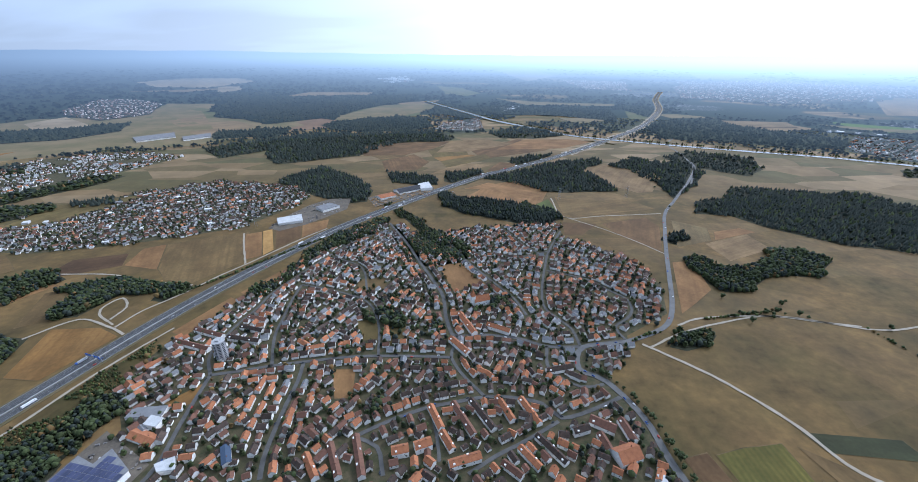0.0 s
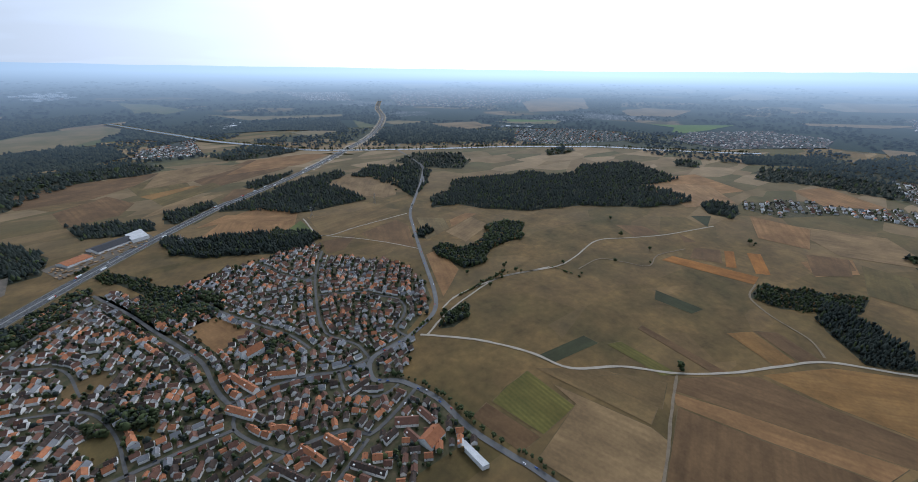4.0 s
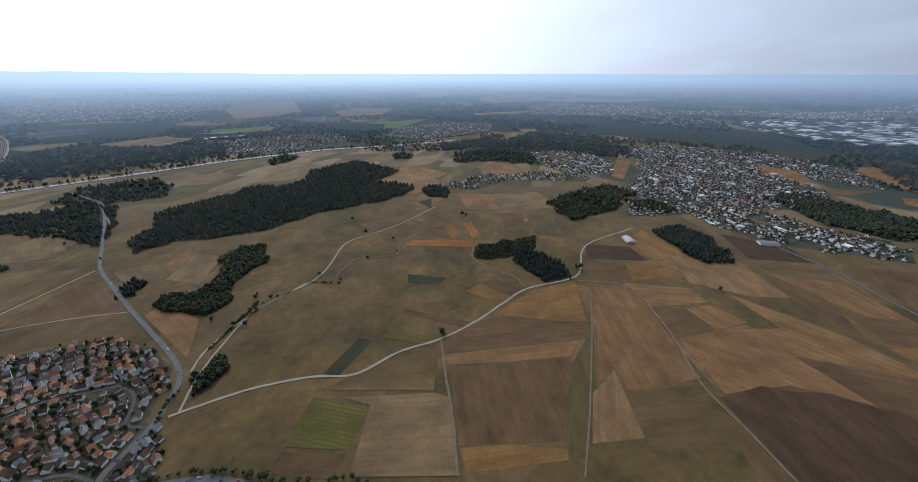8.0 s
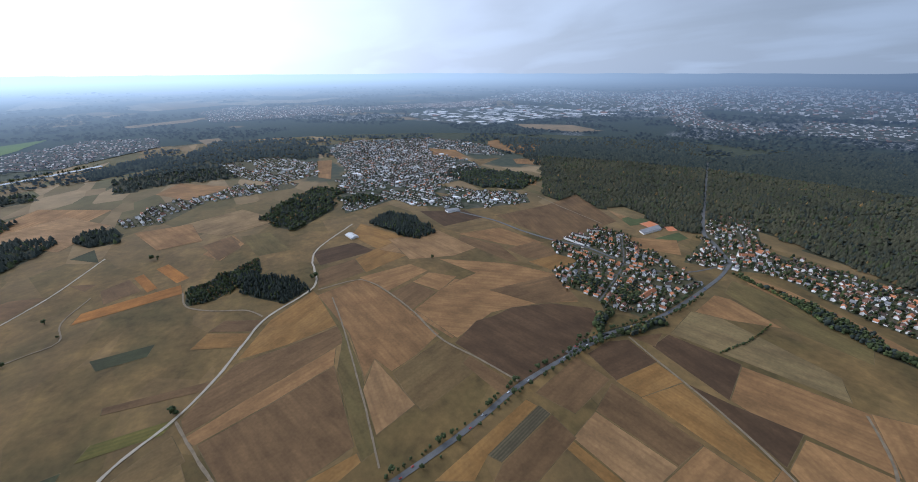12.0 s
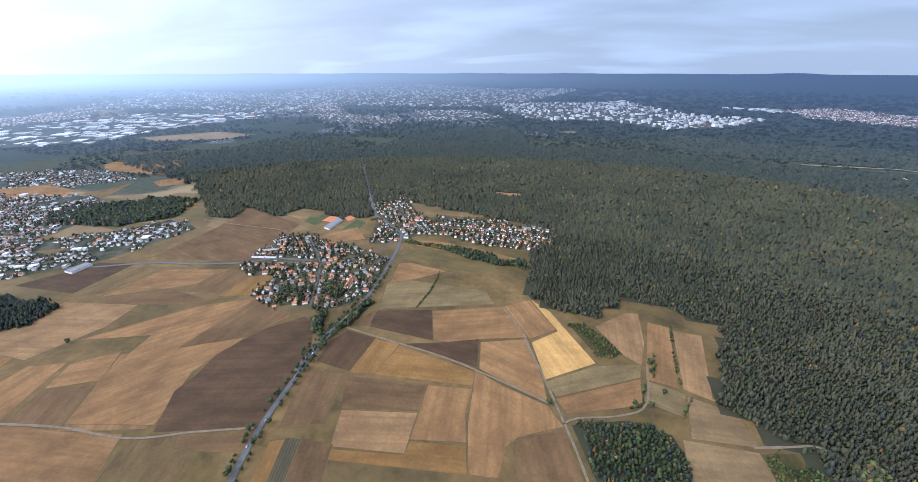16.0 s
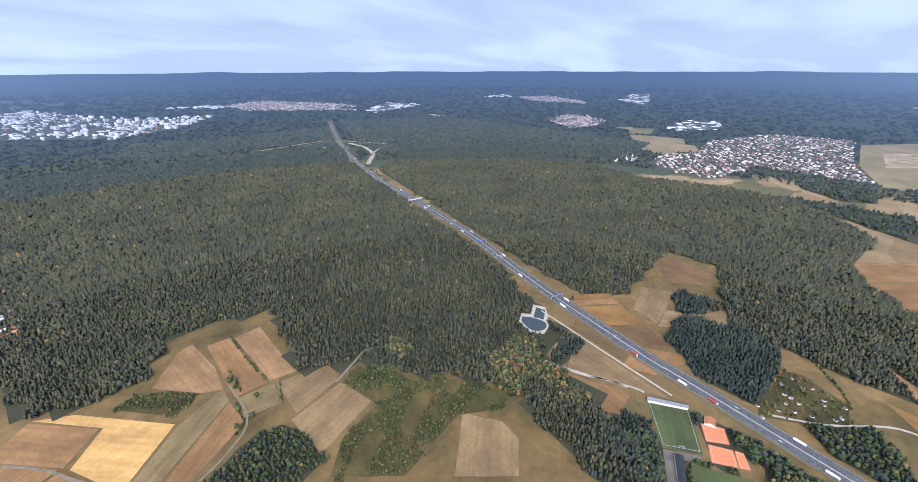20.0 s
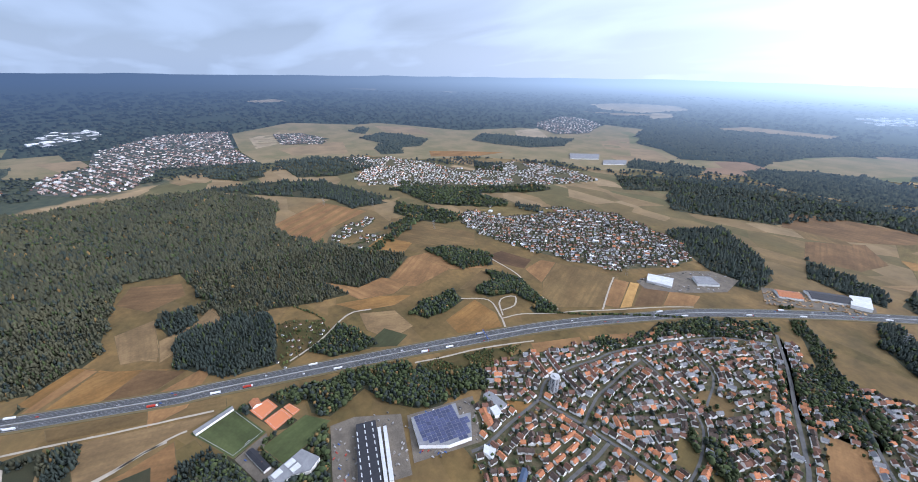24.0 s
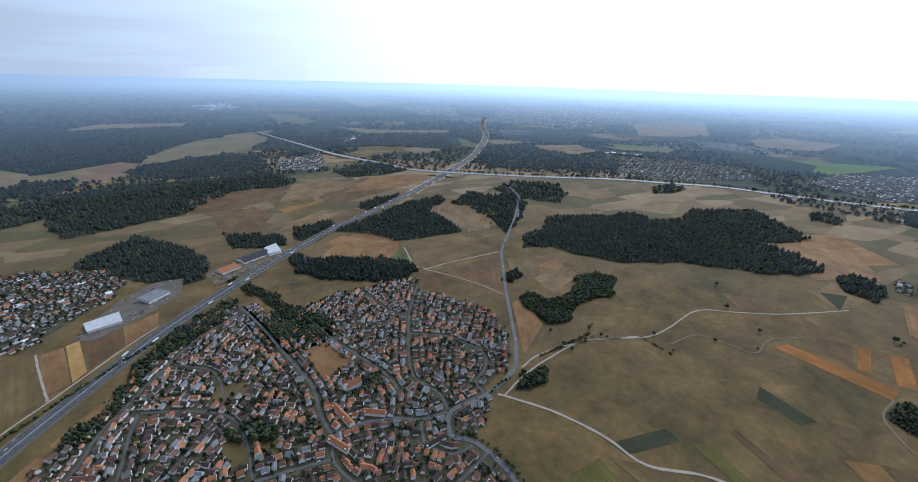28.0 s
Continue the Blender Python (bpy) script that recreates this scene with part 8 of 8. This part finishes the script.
for p in SHEDS:
    for o in (*p.children_recursive, p):
        bpy.data.objects.remove(o)

# ---- single trees ----
def tree(height, spread, seed, leaf="mixleaf"):
    rng = np.random.default_rng(seed)
    thing = new("tree")
    bm = bmesh.new()
    bmesh.ops.create_cone(bm, cap_ends=True, segments=7, radius1=height * 0.035, radius2=height * 0.012, depth=height * 0.6, matrix=Matrix.Translation((0, 0, height * 0.3)))
    part("trunk", bm, M["bark"], thing)
    for k in range(1 + seed % 2):
        a = rng.random() * 6.28
        bm = bmesh.new()
        m = Matrix.Translation((0, 0, height * (0.35 + 0.08 * k))) @ Matrix.Rotation(a, 4, "Z") @ Matrix.Rotation(0.8, 4, "Y") @ Matrix.Translation((0, 0, spread * 0.22))
        bmesh.ops.create_cone(bm, cap_ends=True, segments=5, radius1=height * 0.014, radius2=height * 0.005, depth=spread * 0.45, matrix=m)
        part("limb", bm, M["bark"], thing)
    bm = bmesh.new()
    for k in range(16):
        a, r = rng.random() * 6.28, spread * 0.36 * math.sqrt(rng.random())
        z = height * (0.42 + 0.45 * rng.random())
        q = spread * (0.13 + 0.10 * rng.random()) * (1.15 - 0.5 * abs(z / height - 0.6))
        g = bmesh.ops.create_icosphere(bm, subdivisions=1, radius=q, matrix=Matrix.Translation((r * math.cos(a), r * math.sin(a), z)))
        for v in g["verts"]:
            v.co += Vector(rng.random(3) - 0.5) * q * 0.7
    for f in bm.faces:
        f.smooth = True
    part("crown", bm, M[leaf], thing)
    return tagged(thing, "round green broadleaf tree standing among the fields", "tree", group="single trees")


TREES = [tree(11, 11, 1), tree(9, 8, 2), tree(13, 10, 3), tree(7, 8, 4)]


def plant(x, y, rng, low=0.8):
    copy_thing(TREES[rng.integers(0, 4)], pose(x, y, 0.2, 0, 0, rng.random() * 360) @ Matrix.Scale(low + 0.5 * rng.random(), 4))


trng = np.random.default_rng(5)
for x, y in ((1104, 656), (914, 414), (725, 478), (602, 613), (918, -392), (1253, 314), (1262, 302), (1247, 300), (586, 176), (590, 180), (1012, 560), (620, 625), (560, 575), (575, 590), (512, 560),
             (850, 470), (985, 455), (1000, 190), (940, -72), (945, -80), (960, -70), (508, 640), (735, 540), (700, 1350), (655, 1150), (-150, -560), (-175, -565), (-200, -600), (-15, -520), (-186, -650), (-186, -672)):
    plant(x, y, trng)
def avenue(key, start, stop, gap, side, rng, keep=0.8):
    c = glide(ROADS[key][1], 4.0)
    run = np.concatenate([[0], np.cumsum(np.hypot(*np.diff(c, axis=0).T))])
    t = np.gradient(c, axis=0)
    t /= np.linalg.norm(t, axis=1)[:, None]
    s = start
    while s < min(stop, run[-1]):
        i = int(np.searchsorted(run, s))
        if rng.random() < keep:
            off = side * (ROADS[key][0] / 2 + 3 + 4 * rng.random())
            plant(c[i, 0] - t[i, 1] * off, c[i, 1] + t[i, 0] * off, rng, 0.55)
        s += gap * (0.6 + 0.8 * rng.random())


avenue("edge_road", 120, 420, 9, 1, trng)
avenue("edge_road", 620, 1200, 11, 1, trng)
avenue("edge_road", 620, 1200, 14, -1, trng)
avenue("long_road", 40, 420, 12, 1, trng)
avenue("long_road", 0, 420, 9, -1, trng)
avenue("wood_path", 150, 330, 16, 1, trng, 0.6)
for p in TREES:
    for o in (*p.children_recursive, p):
        bpy.data.objects.remove(o)

# scrub of the clearings
for k, plot in enumerate(q for q, w in zip(PLOTS, PLOT_KINDS) if w == "scrub"):
    rng = np.random.default_rng(70 + k)
    x, y = scatter(plot, 4.2, rng)
    keep = np.sin(x / 17 + 2 * np.sin(y / 23)) + np.cos(y / 13) > -0.6
    grow("bushes", x[keep], y[keep], 2.0 + 3.5 * rng.random(keep.sum()), CROWNS["round"], [M["mixleaf"], M["scrubleaf"], M["autumn"]], rng, "low green scrub of young trees", "bushes", picks=(0.6, 0.33, 0.07))

# ---- motorway traffic and gear ----
def wheel(thing, x, y, r):
    bm = bmesh.new()
    bmesh.ops.create_cone(bm, cap_ends=True, segments=10, radius1=r, radius2=r, depth=0.35, matrix=Matrix.Translation((x, y, r)) @ Matrix.Rotation(math.pi / 2, 4, "X"))
    part("wheel", bm, M["rubber"], thing)


def lorry(box_mat, cab_mat, label):
    t = new("lorry")
    bm = bmesh.new(); box(bm, -6.8, -1.3, 1.1, 6.8, 1.3, 4.0); bmesh.ops.bevel(bm, geom=bm.edges[:], offset=0.06, segments=1); part("trailer", bm, M[box_mat], t)
    bm = bmesh.new(); box(bm, -6.6, -1.1, 0.8, 8.6, 1.1, 1.1); part("chassis", bm, M["rubber"], t)
    bm = bmesh.new(); box(bm, 7.2, -1.25, 0.7, 9.4, 1.25, 3.7); bmesh.ops.bevel(bm, geom=bm.edges[:], offset=0.15, segments=2); part("cab", bm, M[cab_mat], t)
    bm = bmesh.new(); box(bm, 9.36, -1.1, 2.1, 9.44, 1.1, 3.1); part("windscreen", bm, M["glass"], t)
    for x in (-5.6, -4.3, -3.0, 6.2, 8.4):
        for s in (-1.1, 1.1):
            wheel(t, x, s, 0.5)
    return tagged(t, label, "lorry", group="motorway traffic")


def car(mat, label):
    t = new("car")
    bm = bmesh.new(); box(bm, -2.2, -0.9, 0.3, 2.2, 0.9, 0.95); bmesh.ops.bevel(bm, geom=bm.edges[:], offset=0.12, segments=2); part("body", bm, M[mat], t)
    bm = bmesh.new()
    v = [bm.verts.new(p) for p in ((-1.9, -0.8, 0.93), (1.0, -0.8, 0.93), (1.0, 0.8, 0.93), (-1.9, 0.8, 0.93), (-1.5, -0.65, 1.48), (0.3, -0.65, 1.48), (0.3, 0.65, 1.48), (-1.5, 0.65, 1.48))]
    for q in ((0, 1, 5, 4), (1, 2, 6, 5), (2, 3, 7, 6), (3, 0, 4, 7)):
        bm.faces.new([v[i] for i in q])
    part("cabin_glass", bm, M["glass"], t)
    bm = bmesh.new(); box(bm, -1.5, -0.66, 1.46, 0.3, 0.66, 1.52); part("roof", bm, M[mat], t)
    for x in (-1.4, 1.4):
        for s in (-0.8, 0.8):
            wheel(t, x, s, 0.33)
    return tagged(t, label, "car", group="road traffic")


LORRIES = [lorry("paint_white", "paint_white", "white articulated lorry on the motorway"), lorry("paint_white", "paint_red", "white box lorry with a red cab"),
           lorry("paint_red", "paint_white", "lorry with a red trailer on the motorway"), lorry("paint_silver", "paint_blue", "silver lorry with a blue cab")]
CARS = [car("paint_white", "white car on the road"), car("paint_dark", "dark car on the road"), car("paint_silver", "silver car on the road"), car("paint_red", "red car on the road"), car("paint_blue", "blue car on the road")]


def drive(key, start, stop, gap, offsets, rng, heavy, z):
    c = glide(ROADS[key][1], 4.0)
    run = np.concatenate([[0], np.cumsum(np.hypot(*np.diff(c, axis=0).T))])
    t = np.gradient(c, axis=0)
    t /= np.linalg.norm(t, axis=1)[:, None]
    for off in offsets:
        s = start + rng.random() * gap
        while s < min(stop, run[-1] - 5):
            i = int(np.searchsorted(run, s))
            if np.hypot(*c[i]) < 2600:
                outer = abs(off) > 11 or heavy >= 1
                proto = LORRIES[rng.choice(4, p=(0.6, 0.15, 0.1, 0.15))] if outer and rng.random() < heavy else CARS[rng.integers(0, 5)]
                a = math.degrees(math.atan2(t[i, 1], t[i, 0])) + (180 if off > 0 else 0)
                copy_thing(proto, pose(c[i, 0] - t[i, 1] * off, c[i, 1] + t[i, 0] * off, z, 0, 0, a))
            s += gap * (0.35 + 1.3 * rng.random())


vr = np.random.default_rng(9)
drive("motorway", 0, 9000, 150, (-13.0, 13.0), vr, 0.75, 0.88)
drive("motorway", 0, 9000, 240, (-8.0, 8.0), vr, 0, 0.88)
drive("motorway", 0, 9000, 420, (-4.5, 4.5), vr, 0, 0.88)
drive("edge_road", 0, 1300, 90, (-2.0, 2.0), vr, 0, 0.85)
drive("long_road", 0, 500, 110, (-2.0, 2.0), vr, 0, 0.85)
drive("north_road", 0, 1500, 130, (-2.0, 2.0), vr, 0, 0.85)
for name in ("west", "cross", "slope", "lower", "main", "rows", "south"):
    drive("street " + name, 5, 900, 135, (-2.6, 2.6), vr, 0, 0.62)
# cars left on the yards and car parks
for key, number in (("car_park", 8), ("yard_black", 8), ("yard_solar", 8)):
    p = AREA[key]
    c = np.mean(np.array(p, float), 0)
    px, py = scatter(swell(p, -9), 7.0, vr)
    ok = np.ones(len(px), bool)
    for k2, q in AREA.items():
        if k2.startswith("hall_"):
            ok &= ~inside(px, py, swell(q, 5))
    for x, y in list(zip(px[ok], py[ok]))[:number * 3:3]:
        copy_thing(CARS[vr.integers(0, 5)], pose(x, y, 0.62, 0, 0, 25 + 90 * vr.integers(0, 2)))
for p in LORRIES + CARS:
    for o in (*p.children_recursive, p):
        bpy.data.objects.remove(o)


def gantry(x, y, angle):
    t = new("sign_gantry")
    for s in (-1, 1):
        bm = bmesh.new(); box(bm, -0.4, s * 17.5 - 0.4, -0.5, 0.4, s * 17.5 + 0.4, 8); part("post", bm, M["steel"], t)
    bm = bmesh.new(); box(bm, -0.4, -17.5, 7.2, 0.4, 17.5, 8.0); part("beam", bm, M["steel"], t)
    for s in (-9, 9):
        bm = bmesh.new(); box(bm, -0.7, s - 6, 5.8, -0.4, s + 6, 9.6); panel = part("sign_panel", bm, M["sign_blue"], t, "blue direction sign")
        for k in range(3):
            bm = bmesh.new(); box(bm, -0.76, s - 4.5 + k * 0.6, 6.6 + k * 0.9, -0.7, s + 3 - k, 7.0 + k * 0.9); part("sign_bar", bm, M["white_line"], panel)
    t.matrix_world = pose(x, y, 0.8, 0, 0, angle)
    return tagged(t, "steel sign gantry with blue panels over the motorway", "gantry")


way = glide(ROADS["motorway"][1], 4.0)
for gx, gy in ((-840, -340), (-985, -690), (-1190, -1290), (-560, 470)):
    i = int(np.argmin(np.hypot(way[:, 0] - gx, way[:, 1] - gy)))
    d = way[i + 1] - way[i]
    gantry(way[i, 0], way[i, 1], math.degrees(math.atan2(d[1], d[0])))


def overpass(x, y, angle, span=70):
    t = new("overpass")
    bm = bmesh.new(); box(bm, -4, -span / 2, 6, 4, span / 2, 7.2); deck = part("deck", bm, M["concrete"], t)
    for s in (-1, 1):
        bm = bmesh.new(); box(bm, s * 4 - 0.25, -span / 2, 7.2, s * 4 + 0.25, span / 2, 8.3); part("parapet", bm, M["concrete"], deck)
    for y_ in (-18, 0, 18):
        bm = bmesh.new(); box(bm, -3, y_ - 0.6, -0.5, 3, y_ + 0.6, 6); part("pier", bm, M["concrete"], t)
    for s in (-1, 1):
        bm = bmesh.new()
        v = [bm.verts.new(p) for p in ((-5, s * span / 2, 7.1), (5, s * span / 2, 7.1), (9, s * span / 2, -0.6), (-9, s * span / 2, -0.6), (-5, s * (span / 2 + 60), 0.2), (5, s * (span / 2 + 60), 0.2))]
        for q in ((0, 1, 5, 4), (0, 3, 2, 1), (1, 2, 5), (0, 4, 3)):
            bm.faces.new([v[i] for i in q])
        bmesh.ops.recalc_face_normals(bm, faces=bm.faces)
        part("ramp", bm, M["verge"], t, "sloping earth ramp")
    t.matrix_world = pose(x, y, 0.8, 0, 0, angle)
    return tagged(t, "concrete road bridge over the motorway", "bridge")


for gx, gy in ((-1185, -1170), (800, 2160)):
    i = int(np.argmin(np.hypot(way[:, 0] - gx, way[:, 1] - gy)))
    d = way[i + 1] - way[i]
    overpass(way[i, 0], way[i, 1], math.degrees(math.atan2(d[1], d[0])))


def pylon(x, y, angle, h=38):
    t = new("power_pylon")
    for sx in (-1, 1):
        for sy in (-1, 1):
            bm = bmesh.new()
            a, b = Vector((sx * 3.2, sy * 3.2, -0.3)), Vector((sx * 0.4, sy * 0.4, h))
            m = Matrix.Translation((a + b) / 2) @ (b - a).to_track_quat("Z", "Y").to_matrix().to_4x4()
            bmesh.ops.create_cone(bm, cap_ends=True, segments=4, radius1=0.25, radius2=0.2, depth=(b - a).length, matrix=m)
            part("leg", bm, M["steel"], t)
    for z, w in ((h - 2, 5), (h - 8, 8), (h - 14, 6)):
        bm = bmesh.new(); box(bm, -w, -0.3, z - 0.25, w, 0.3, z + 0.25); part("cross_arm", bm, M["steel"], t)
    for k in range(5):
        z = 3 + k * 6
        q = 3.2 - 2.8 * z / h
        bm = bmesh.new(); box(bm, -q, -0.15, z - 0.15, q, 0.15, z + 0.15); part("brace", bm, M["steel"], t)
    t.matrix_world = pose(x, y, 0.2, 0, 0, angle)
    return tagged(t, "grey lattice steel power pylon in the fields", "pylon", group="power line")


for x, y in ((-1690, 470), (-1555, 640), (-1180, 720), (-560, 1000), (-20, 1200), (330, 1230), (560, 1250)):
    pylon(x, y, 30)
